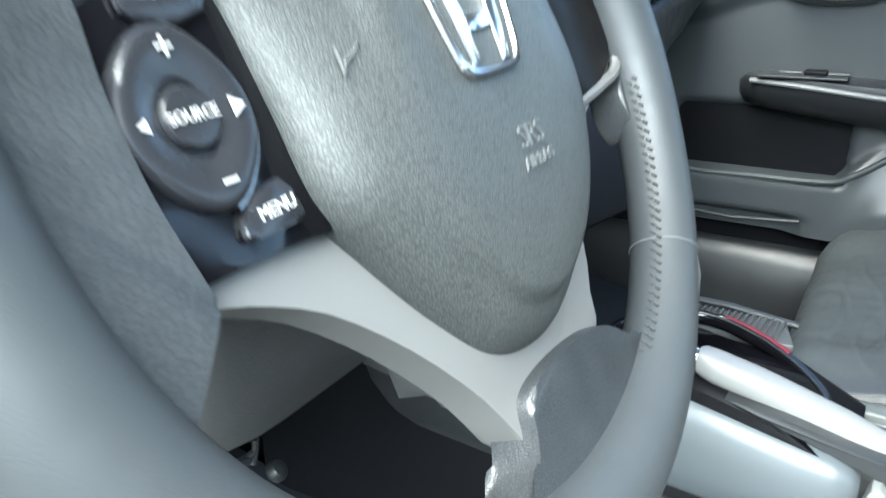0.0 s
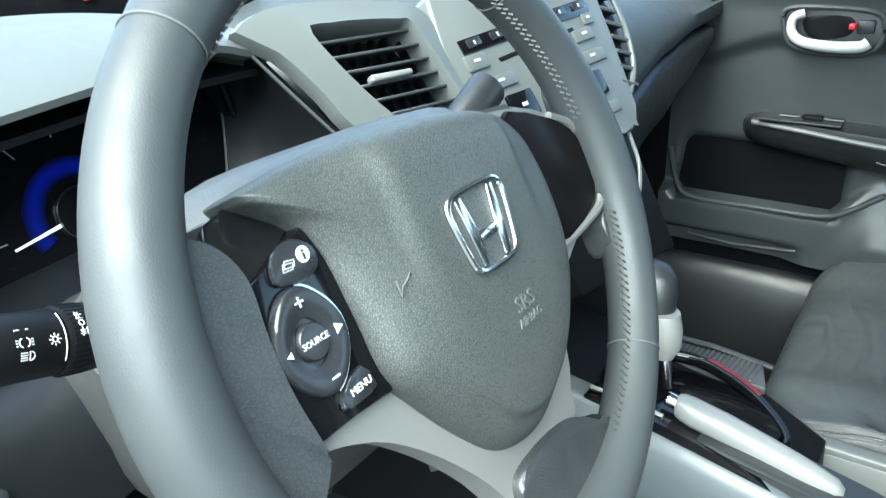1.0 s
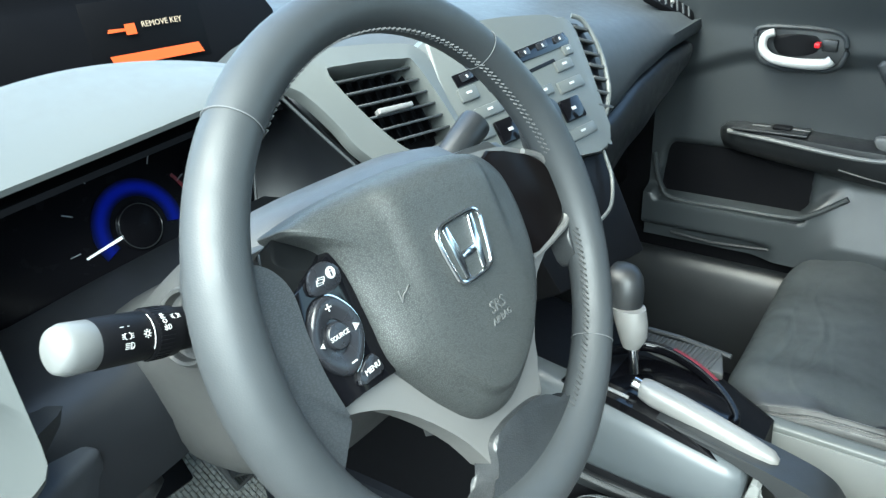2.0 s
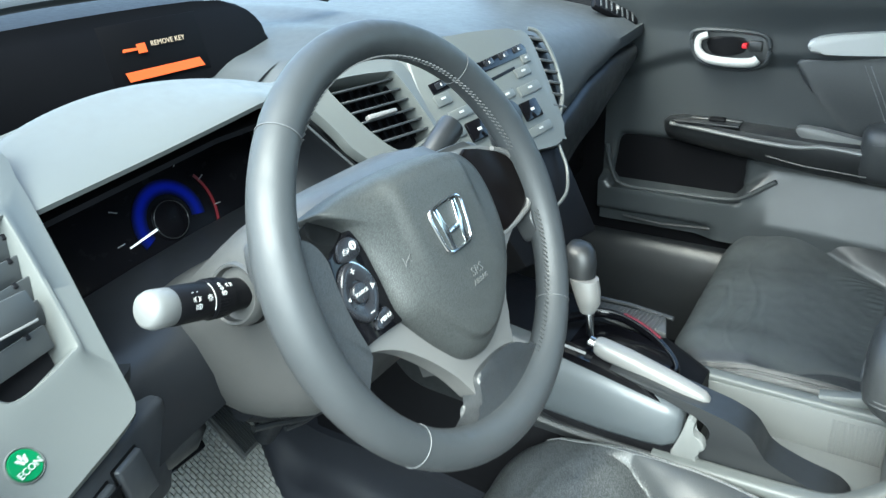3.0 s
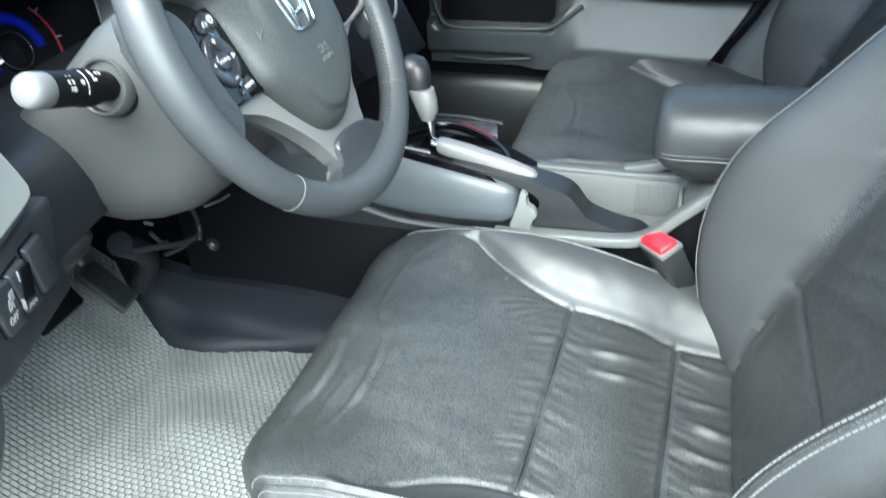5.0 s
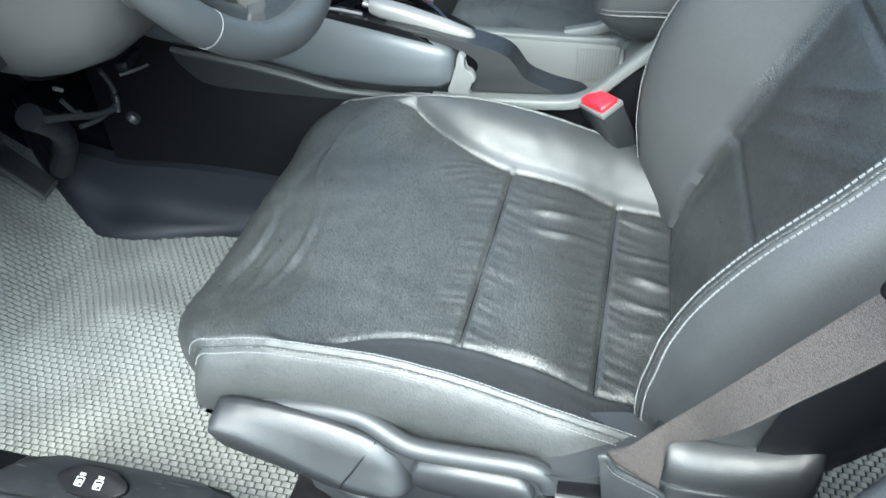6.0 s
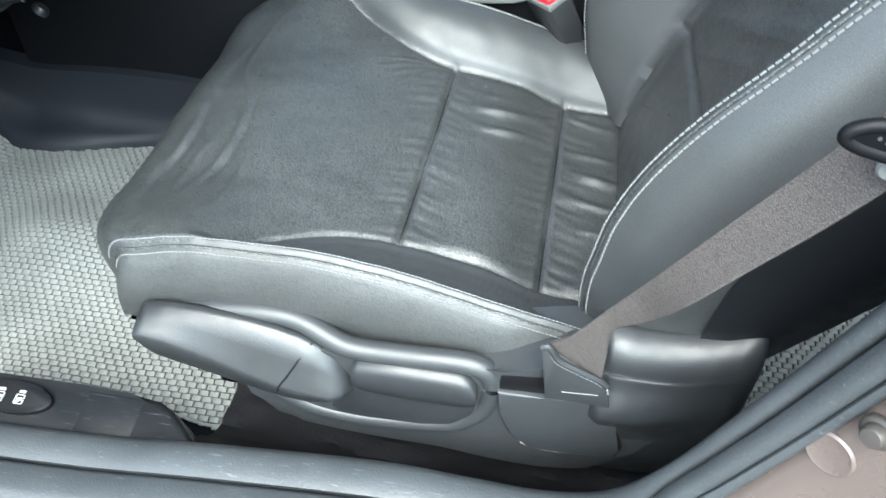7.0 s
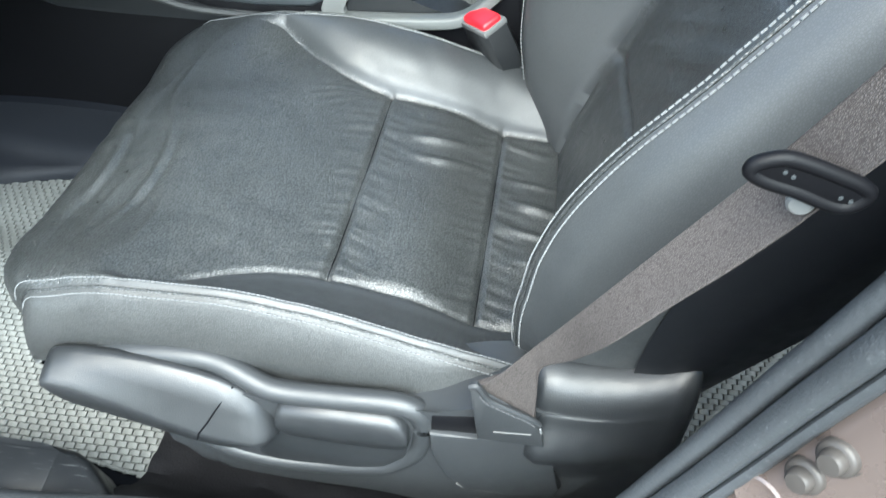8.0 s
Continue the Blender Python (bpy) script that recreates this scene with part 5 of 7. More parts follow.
def cushion_rows(droop=0.0):
    """Rows across the cushion from the back to the front and over its front edge."""
    rows = []
    us = [-1 + 2 * i / 200 for i in range(201)]
    us = [math.copysign(abs(u) ** 0.9, u) for u in us]
    def row(y, drop, dy):
        out = []
        for side in (-1,):
            e = cushion_z(-1, min(y, 0.0), False, droop)
            for dx, dz in ((-0.010, -0.112), (0.000, -0.104), (0.006, -0.095), (0.011, -0.083), (0.014, -0.070), (0.0155, -0.057), (0.016, -0.045), (0.0145, -0.033), (0.012, -0.022), (0.0085, -0.014), (0.005, -0.007)):
                lo = max(e + dz + drop * (1 + dz / 0.112), 0.425 + 0.018 * smoothstep(0.0, -0.03, drop))
                fold = 0.0032 * noise.noise(Vector((1.5, y * 11 + dz * 16, dz * 9))) + 0.0014 * noise.noise(Vector((4.5, y * 40 + dz * 50, dz * 30)))
                out.append(Vector((-HALF - dx + fold * smoothstep(-0.112, -0.09, dz) + 0.10 * max(0.0, dy) ** 1.2, y + dy * 0.55 - front_pull(1, y), lo)))
        for u in us:
            corner = max(0.0, abs(u) - 0.80) / 0.20
            out.append(Vector((u * HALF * (1 - 0.25 * dy * corner), y + dy * (1 - 0.45 * corner ** 2) - front_pull(u, y), cushion_z(u, min(y, 0.0), True, droop) + drop)))
        e = cushion_z(1, min(y, 0.0), False)
        for dx, dz in ((0.005, -0.007), (0.012, -0.022), (0.016, -0.045), (0.014, -0.070), (0.006, -0.095), (-0.010, -0.112)):
            lo = max(e + dz + drop * (1 + dz / 0.112), 0.425 + 0.018 * smoothstep(0.0, -0.03, drop))
            out.append(Vector((HALF + dx - 0.10 * max(0.0, dy) ** 1.2, y + dy * 0.55 - front_pull(1, y), lo)))
        return out
    n = 170
    for i in range(n + 1):
        rows.append(row(-0.48 + 0.48 * i / n, 0.0, 0.0))
    for dy, dz in FRONT:
        rows.append(row(0.0, dz, dy))
    return rows


LEAN = [(0.44, -0.455), (0.50, -0.475), (0.60, -0.520), (0.70, -0.565), (0.80, -0.610), (0.95, -0.675), (1.08, -0.725)]
WIDE = [(0.44, 0.205), (0.52, 0.222), (0.62, 0.236), (0.75, 0.245), (0.90, 0.235), (1.0, 0.205), (1.08, 0.15)]
PROUD = [(0.44, 0.025), (0.50, 0.075), (0.576, 0.122), (0.635, 0.146), (0.70, 0.150), (0.78, 0.122), (0.95, 0.06), (1.08, 0.02)]


def back_point(u, z, detail=True):
    c, w, p = curve_table(LEAN, z), curve_table(WIDE, z), curve_table(PROUD, z)
    p *= 0.81 + 0.09 * max(-1.0, min(1.0, 1.3 * u))
    a = abs(u)
    ub = 0.60 + 0.08 * math.sin((z - 0.45) * 5)
    y = c + p * smoothstep(ub - 0.08, 0.93, a) - 0.016 * smoothstep(0.93, 1.0, a)
    x = u * w
    if detail:
        y -= 0.007 * ridge(a - ub, 0.012) * (z < 0.95)
        if a < ub:
            for k, z0 in enumerate((0.575, 0.74)):
                y -= 0.0045 * ridge(z - z0 + 0.004 * u, 0.004)
            for x0, z0, ln, wd, hgt in ((-0.02, 0.66, 0.09, 0.004, 0.0034), (0.03, 0.70, 0.08, 0.004, 0.0032), (0.06, 0.63, 0.07, 0.004, 0.0028), (-0.06, 0.69, 0.06, 0.004, 0.0026), (0.0, 0.62, 0.08, 0.003, 0.002), (0.04, 0.665, 0.07, 0.003, 0.0024), (0.0, 0.80, 0.08, 0.006, 0.003), (0.05, 0.83, 0.08, 0.006, 0.003)):
                y += hgt * ridge((z - z0) + 0.5 * (x - x0), wd) * ridge(x - x0, ln)
        y += 0.0022 * noise.noise(Vector((x * 13, z * 13, 9.1))) + 0.0007 * noise.noise(Vector((x * 45, z * 45, 1.7)))
    return Vector((x, y, z))


def backrest_rows():
    rows = []
    us = [-1 + 2 * i / 80 for i in range(81)]
    n = 180
    for i in range(n + 1):
        z = 0.445 + (1.07 - 0.445) * i / n
        c, w, p = curve_table(LEAN, z), curve_table(WIDE, z), curve_table(PROUD, z)
        depth = 0.115 * (1 - 0.6 * smoothstep(1.0, 1.08, z))
        out = [Vector((w * s, c - depth, z - 0.02)) for s in (0.0, -0.5, -0.85)]
        f = back_point(-1, z, False)
        out += [Vector((f.x - 0.004, c - depth * 0.85, z - 0.01)), Vector((f.x - 0.018, (f.y + c - depth) / 2, z)), Vector((f.x - 0.015, f.y - 0.030, z)), Vector((f.x - 0.007, f.y - 0.009, z))]
        out += [back_point(u, z) for u in us]
        g = back_point(1, z, False)
        out += [Vector((g.x + 0.007, g.y - 0.009, z)), Vector((g.x + 0.015, g.y - 0.030, z)), Vector((g.x + 0.018, (g.y + c - depth) / 2, z)), Vector((g.x + 0.004, c - depth * 0.85, z - 0.01))]
        out += [Vector((w * s, c - depth, z - 0.02)) for s in (0.85, 0.5)]
        rows.append(out)
    return rows


def build_seat(label, centre, droop=0.0):
    s = thing("front_seat", label, "car seat", group="front seats")
    cushion = part("cushion", loft(cushion_rows(droop), closed=False, cap=False), centre, s, "creased black leather seat cushion", sharp=80)
    cushion.data.materials.append(BOLSTER_HIDE)
    cushion.data.materials.append(SIDE_HIDE)
    for f in cushion.data.polygons:
        if abs(f.center.x) / HALF > min(0.99 if droop == 0.0 else 0.86, curve_table(BOLSTER, f.center.y)):
            f.material_index = 1
        if f.center.x < -HALF * 0.985 and droop == 0.0:
            f.material_index = 2
    back = part("backrest", loft(backrest_rows()), LEATHER, s, "black leather backrest with high side bolsters", sharp=80)
    back.data.materials.append(BOLSTER_HIDE)
    for f in back.data.polygons:
        q = f.center
        if abs(q.x) / curve_table(WIDE, q.z) > 0.60 + 0.08 * math.sin((q.z - 0.45) * 5):
            f.material_index = 1
    # dark back shell behind the side bolsters
    rings = []
    for i in range(30):
        z = 0.46 + 0.60 * i / 29
        c, w = curve_table(LEAN, z), curve_table(WIDE, z)
        f0 = back_point(-1, z, False)
        depth = 0.118 * (1 - 0.6 * smoothstep(1.0, 1.08, z))
        half = [(f0.x - 0.021, f0.y - 0.075), (f0.x - 0.0235, f0.y - 0.095), (f0.x - 0.022, (f0.y + c - depth) / 2 - 0.03), (f0.x - 0.008, c - depth * 0.9), (f0.x * 0.85, c - depth - 0.004), (f0.x * 0.4, c - depth - 0.006)]
        rings.append([Vector((x, y, z)) for x, y in half] + [Vector((-x, y, z)) for x, y in half[::-1]])
    part("back_shell", loft(rings, closed=False, cap=False), HINGE, s, "smooth black back shell", sharp=60)
    for side in (-1, 1):
        # two rows with a dark seam between them along the rolled edge
        rows_ = ((0.970, 0.0013, "cushion_stitching"), (1.014, -0.0012, "cushion_stitching"), (0.992, 0.0002, "cushion_seam")) if side < 0 else ((0.945, 0.0015, "cushion_stitching"), (0.985, 0.0018, "cushion_stitching"), (0.965, 0.0006, "cushion_seam"))
        for off, lift, name in rows_:
            path = []
            for i in range(160):
                y = -0.455 + 0.455 * i / 159
                path.append(Vector((side * HALF * off, y - front_pull(min(off, 1.0), y), cushion_z(side * min(off, 1.0), y, True, droop) + lift)))
            k = (off - 0.80) / 0.20
            for dy, dz in FRONT[:5]:
                path.append(Vector((side * HALF * off * (1 - 0.25 * dy * min(1.0, k)), dy * (1 - 0.45 * min(1.0, k) ** 2) - front_pull(min(off, 1.0), 0.0), cushion_z(side * min(off, 1.0), 0.0, True, droop) + lift + dz)))
            if name == "cushion_seam":
                part(name, tube(path, 0.0014, 6), LEATHER, s)
            else:
                stitches(path, THREAD, s, name, length=0.0030)
        for off in (0.928, 0.958):
            path = []
            for i in range(160):
                z = 0.475 + 0.50 * i / 159
                q = back_point(side * off, z)
                path.append(Vector((q.x, q.y + 0.0013, z)))
            stitches(path, THREAD, s, "backrest_stitching", length=0.0038, gap=0.0012, r=0.00055)
        path = [back_point(side * 0.943, 0.475 + 0.50 * i / 80) + Vector((0, 0.0002, 0)) for i in range(81)]
        part("backrest_seam", tube(path, 0.0014, 6), LEATHER, s)
    for y0 in (-0.250, -0.386):
        path = [Vector((u * HALF, y0 - 0.004 * u, cushion_z(u, y0 - 0.004 * u) + 0.0006)) for u in [(-0.65 + 1.30 * i / 60) for i in range(61)]]
        part("cushion_seam", tube(path, 0.0006, 6), BLACK, s)
    # pan under the cushion
    part("seat_pan", rbox((0.40, 0.42, 0.10), 0.02, pose(0, -0.24, 0.375)), BLACK, s)
    for x in (-0.17, 0.17):
        part("seat_rail", rbox((0.035, 0.48, 0.045), 0.004, pose(x, -0.29, 0.295)), BLACK, s)
        part("rail_foot", rbox((0.045, 0.05, 0.03), 0.004, pose(x, -0.06, 0.27)), BLACK, s)
        part("rail_foot", rbox((0.045, 0.06, 0.03), 0.004, pose(x, -0.48, 0.27)), STEEL, s)
    return s


driver_seat = build_seat("creased black leather driver's seat with pale double stitching", LEATHER)
driver_seat.matrix_world = pose(-0.355, 0, 0)
passenger_seat = build_seat("black passenger's seat with a suede centre beside the console", SUEDE, 0.022)
passenger_seat.matrix_world = pose(0.432, -0.10, -0.010, 0, -2.5, 0)

SIDE = Matrix(((0, 0, -1, 0), (1, 0, 0, 0), (0, 1, 0, 0), (0, 0, 0, 1)))      # outline x, y -> car y, z; height -> out of the door side


def build_seat_trim():
    """Plastic side trim of the driver's seat with the recline lever and the height handle."""
    t = thing("seat_side_trim", "black plastic side trim of the driver's seat with recline lever", "seat trim")
    base = [(-0.080, 0.440), (-0.105, 0.455), (-0.150, 0.462), (-0.187, 0.466), (-0.229, 0.464), (-0.278, 0.464), (-0.345, 0.468), (-0.40, 0.488), (-0.45, 0.492), (-0.535, 0.47), (-0.530, 0.43), (-0.505, 0.407),
            (-0.493, 0.391), (-0.479, 0.357), (-0.451, 0.335), (-0.40, 0.323), (-0.348, 0.325), (-0.306, 0.331), (-0.234, 0.332), (-0.184, 0.337), (-0.142, 0.346), (-0.130, 0.38), (-0.100, 0.42)]
    part("trim_shell", prism(base, 0.555, 0.622, 0.010, SIDE, steps=3, segments=4), TRIM, t, sharp=60)
    # rounded band that runs over the height handle and round its rear end
    loop = [SIDE @ Vector((p.x, p.y, 0.6160 - 0.013 * smoothstep(-0.235, -0.170, p.x) * smoothstep(0.42, 0.45, p.y))) for p in smooth_loop([(y, z, 0) for y, z in ((-0.070, 0.472), (-0.105, 0.480), (-0.150, 0.484), (-0.187, 0.480), (-0.229, 0.469), (-0.278, 0.469), (-0.332, 0.471), (-0.3515, 0.459), (-0.3525, 0.43), (-0.347, 0.405), (-0.331, 0.383), (-0.309, 0.369), (-0.24, 0.358), (-0.185, 0.365), (-0.150, 0.388), (-0.120, 0.410))], 5, closed=False)]
    part("shell_band", tube(loop, 0.0100, 14), TRIM, t)
    # lever: a broad lit top that rolls over into a steep dark face
    rings = []
    for y, zt, zr, zb in ((-0.0335, 0.464, 0.456, 0.444), (-0.0350, 0.476, 0.468, 0.433), (-0.039, 0.483, 0.474, 0.426), (-0.048, 0.487, 0.475, 0.421), (-0.066, 0.490, 0.471, 0.415), (-0.095, 0.491, 0.462, 0.407), (-0.124, 0.490, 0.451, 0.399), (-0.145, 0.488, 0.442, 0.394), (-0.166, 0.484, 0.434, 0.390), (-0.185, 0.478, 0.430, 0.389), (-0.200, 0.470, 0.428, 0.393), (-0.213, 0.459, 0.427, 0.400), (-0.222, 0.448, 0.426, 0.407), (-0.227, 0.438, 0.425, 0.413), (-0.2295, 0.431, 0.424, 0.418)):
        k = min(1.0, ((zt - zb) / 0.052) ** 0.6)
        x = -0.606 - 0.005 * smoothstep(-0.05, -0.20, y)
        rings.append([(x - q * k, y, z) for q, z in ((0.0, zt - 0.003), (0.006, zt), (0.011, zt - 0.001), (0.021, zt + (zr - zt) * 0.48), (0.0280, zt + (zr - zt) * 0.86), (0.0315, zr - 0.001), (0.0330, zr - 0.005), (0.0275, zr + (zb - zr) * 0.50), (0.0215, zb + 0.006), (0.0180, zb + 0.001), (0.0, zb + 0.004))])
    part("recline_lever", loft(rings), PLASTIC, t, "black plastic recline lever", sharp=70)
    part("lever_joint", tube([(-0.6200, -0.1965, 0.4722), (-0.6315, -0.184, 0.4560), (-0.6385, -0.1745, 0.4415), (-0.6427, -0.167, 0.4310), (-0.6432, -0.164, 0.422)], 0.0008, 5), BLACK, t)
    well = [(-0.226, 0.41), (-0.232, 0.420), (-0.300, 0.420), (-0.336, 0.424), (-0.338, 0.400), (-0.324, 0.382), (-0.300, 0.372), (-0.222, 0.370), (-0.205, 0.381)]
    part("handle_well", prism(well, 0.600, 0.6232, 0.001, SIDE, steps=3), PLASTIC, t)
    rings = []
    for y, zt, zb in ((-0.2315, 0.450, 0.434), (-0.233, 0.458, 0.426), (-0.239, 0.4635, 0.419), (-0.282, 0.4645, 0.415), (-0.325, 0.4640, 0.415), (-0.336, 0.4600, 0.418), (-0.341, 0.452, 0.424), (-0.3425, 0.446, 0.430)):
        rings.append([(-0.610 - q, y, zb + (zt - zb) * s) for q, s in ((0.0, 1.0), (0.013, 1.0), (0.0195, 0.94), (0.0225, 0.80), (0.0225, 0.40), (0.0205, 0.16), (0.0145, 0.03), (0.0, 0.0))])
    part("height_handle", loft(rings), PLASTIC, t, "black plastic height handle", sharp=70)
    part("belt_slot", prism([(-0.361, 0.470), (-0.398, 0.476), (-0.400, 0.449), (-0.360, 0.447)], 0.600, 0.6226, 0.001, SIDE), BLACK, t)
    lid = [(-0.3595, 0.4495), (-0.362, 0.417), (-0.374, 0.384), (-0.392, 0.365), (-0.430, 0.364), (-0.470, 0.372), (-0.474, 0.388), (-0.458, 0.433), (-0.455, 0.456), (-0.400, 0.4525)]
    part("slot_lid", prism(lid, 0.610, 0.6275, 0.0030, SIDE, steps=1, segments=3), TRIM, t, "black plastic belt anchor lid")
    # highlight on the lid's lower edge, drawn as a thin silver line
    part("lid_highlight", tube(smooth_loop([SIDE @ Vector((y, z, 0.6262)) for y, z in ((-0.384, 0.3725), (-0.397, 0.3665), (-0.430, 0.366), (-0.467, 0.3735))], 4, closed=False), 0.0009, 6), SILVER, t)
    # hinge cover at the foot of the backrest: lit shoulder, hollow flank and a swelling foot
    rings = []
    for y, zt, k, foot in ((-0.4360, 0.516, 0.55, 1.0), (-0.4375, 0.521, 0.9, 1.0), (-0.447, 0.524, 1.0, 1.0), (-0.466, 0.521, 1.0, 0.95), (-0.485, 0.521, 1.0, 0.80), (-0.505, 0.524, 1.0, 0.50), (-0.522, 0.530, 1.0, 0.25), (-0.540, 0.538, 1.0, 0.1), (-0.552, 0.543, 0.98, 0.0), (-0.558, 0.541, 0.85, 0.0), (-0.562, 0.535, 0.5, 0.0)):
        zb = 0.458 + 0.10 * max(0.0, -0.48 - y)
        mid = 0.5 * (zt + zb)
        prof = smooth_loop([(0.594, zt, 0), (0.604, zt - 0.003, 0), (0.6125, zt - 0.010, 0), (0.6180, zt - 0.020, 0), (0.6208, zt - 0.032, 0), (0.6212 + 0.001 * foot, mid, 0), (0.6215 + 0.004 * foot, zb + 0.020, 0), (0.6215 + 0.010 * foot, zb + 0.008, 0), (0.6220 + 0.0135 * foot, zb - 0.003, 0), (0.6220 + 0.013 * foot, zb - 0.016, 0), (0.6210 + 0.003 * foot, zb - 0.045, 0), (0.6195, zb - 0.095, 0), (0.612, zb - 0.135, 0)], 3, closed=False)
        rings.append([(-0.58 - (p.x - 0.58) * k, y, p.y) for p in prof] + [(-0.57, y, 0.33), (-0.57, y, zt - 0.004)])
    part("hinge_cover", loft(rings), PLASTIC, t, "hollowed black hinge cover", sharp=70)


build_seat_trim()


def build_belt():
    b = thing("seat_belt", "grey brown woven seat belt with a black guide", "seat belt")
    # the two edges of the webbing, from the anchor to the pillar
    edges = [((-0.632, -0.431, 0.582), (-0.636, -0.438, 0.568)), ((-0.637, -0.446, 0.613), (-0.652, -0.456, 0.603)), ((-0.642, -0.458, 0.640), (-0.668, -0.471, 0.642)), ((-0.647, -0.481, 0.686), (-0.673, -0.495, 0.685)), ((-0.652, -0.500, 0.725), (-0.678, -0.514, 0.720)), ((-0.657, -0.516, 0.759), (-0.683, -0.530, 0.754)), ((-0.662, -0.520, 0.774), (-0.688, -0.535, 0.772)), ((-0.677, -0.532, 0.819), (-0.703, -0.550, 0.826)), ((-0.692, -0.544, 0.864), (-0.718, -0.565, 0.880)), ((-0.712, -0.560, 0.924), (-0.738, -0.585, 0.952))]
    inner = smooth_loop([(-0.628, -0.398, 0.524), (-0.630, -0.414, 0.550)] + [e[0] for e in edges], 6, closed=False)
    outer = smooth_loop([(-0.630, -0.440, 0.490), (-0.633, -0.438, 0.530)] + [e[1] for e in edges], 6, closed=False)
    n = len(inner)
    rings = []
    for i in range(n):
        d = inner[min(i + 1, n - 1)] - inner[max(i - 1, 0)]
        nrm = d.cross(outer[i] - inner[i]).normalized() * 0.0007
        rings.append([inner[i] + nrm, inner[i].lerp(outer[i], 0.5) + nrm * 2.5, outer[i] + nrm, outer[i] - nrm, inner[i].lerp(outer[i], 0.5) + nrm * 0.5, inner[i] - nrm])
    part("webbing", loft(rings), WEB, b, sharp=60)
    for e in (inner, outer):
        part("webbing_edge", tube(e, 0.0009, 5), WEB, b)
    oval = [(-0.4962, 0.8003), (-0.4981, 0.8066), (-0.5081, 0.8113), (-0.5194, 0.8086), (-0.5346, 0.8022), (-0.5452, 0.7970), (-0.5494, 0.7913), (-0.5446, 0.7826), (-0.5362, 0.7816), (-0.5192, 0.7893), (-0.5039, 0.7946)]
    cy, cz = sum(q[0] for q in oval) / len(oval), sum(q[1] for q in oval) / len(oval)
    ring = smooth_loop([SIDE @ Vector((cy + (y - cy) * 0.90, cz - 0.0050 + (z - cz) * 0.70, 0.6965)) for y, z in oval], 4)
    guide = part("guide_ring", tube(ring, 0.0034, 10, closed=True, up=(1, 0, 0)), BLACK, b, "black plastic belt guide")
    part("guide_plate", prism([(cy + (y - cy) * 0.90, cz - 0.0050 + (z - cz) * 0.70) for y, z in oval], 0.694, 0.6985, 0.001, SIDE, steps=3), BLACK, guide)
    for y, z in ((-0.5111, 0.8018), (-0.5149, 0.7998), (-0.5360, 0.7917), (-0.5404, 0.7902)):
        part("guide_dimple", turned([(0.0010, -0.0004), (0.0010, 0.0003), (0.0002, 0.0004)], 12, SIDE @ pose(y, z - 0.0050, 0.6987)), SOFT, guide)
    part("belt_button", turned([(0.0058, -0.004), (0.0058, 0.0028), (0.0045, 0.0042), (0.0003, 0.0046)], 24, SIDE @ pose(-0.5270, 0.7745, 0.6870, 0, 14, 0)), KNOB, b, "pale round stop button")
    f = part("anchor_flap", prism([(-0.3895, 0.535), (-0.3955, 0.537), (-0.404, 0.521), (-0.420, 0.511), (-0.438, 0.501), (-0.445, 0.494), (-0.4515, 0.463), (-0.399, 0.464)], 0.6305, 0.6345, 0.0012, SIDE, segments=2), TRIM, b, "dark flap with a stitched edge at the belt's anchor")
    edge = smooth_loop([SIDE @ Vector((y, z, 0.6345)) for y, z in ((-0.3900, 0.533), (-0.3960, 0.534), (-0.404, 0.520), (-0.420, 0.510), (-0.438, 0.5005), (-0.4445, 0.494))], 4, closed=False)
    part("flap_edge", tube(edge, 0.0024, 8), TRIM, f)
    stitches([q + Vector((-0.0004, 0.0012, -0.0042)) for q in edge[6:]], DARK_THREAD, f, length=0.0034, gap=0.0012)
    part("thread_end", tube([SIDE @ Vector(q) for q in ((-0.4455, 0.4925, 0.6368), (-0.4470, 0.4860, 0.6362))], 0.0008, 5), THREAD, f, "loose pale thread end")
    part("flap_crease", tube([SIDE @ Vector(q) for q in ((-0.411, 0.4775, 0.6346), (-0.440, 0.4800, 0.6346))], 0.0005, 5), SILVER, f)
    part("anchor_webbing", prism([(-0.392, 0.526), (-0.432, 0.556), (-0.4365, 0.546), (-0.4420, 0.490), (-0.405, 0.512)], 0.6240, 0.6290, 0.001, SIDE), WEB, b)


build_belt()


def build_buckle():
    b = thing("belt_buckle", "black belt buckle with a red release button", "belt buckle")
    top, low = Vector((-0.126, -0.350, 0.555)), Vector((-0.112, -0.405, 0.435))
    m = axis_frame(low, top)
    ln = (top - low).length
    body = []
    for z, k in ((0.0, 0.8), (0.02, 0.95), (ln * 0.7, 1.0), (ln * 0.93, 0.98), (ln * 0.96, 0.94)):
        body.append([m @ pose(0, 0, 0, 0, 0, 25) @ Vector((1.3 * k * x, 1.3 * k * y, z)) for x, y in ((-0.022, -0.011), (-0.018, -0.014), (0.018, -0.014), (0.022, -0.011), (0.022, 0.011), (0.018, 0.014), (-0.018, 0.014), (-0.022, 0.011))])
    part("housing", loft(body), PLASTIC, b)
    part("frame", rbox((0.056, 0.035, 0.009), 0.003, m @ pose(0, 0, ln * 0.965, 0, 0, 25)), KNOB, b, "grey buckle frame")
    part("release_button", rbox((0.049, 0.028, 0.014), 0.005, m @ pose(0.001, 0.0, ln * 1.0, 0, 0, 25), 3), RED, b, "red release button")


build_buckle()


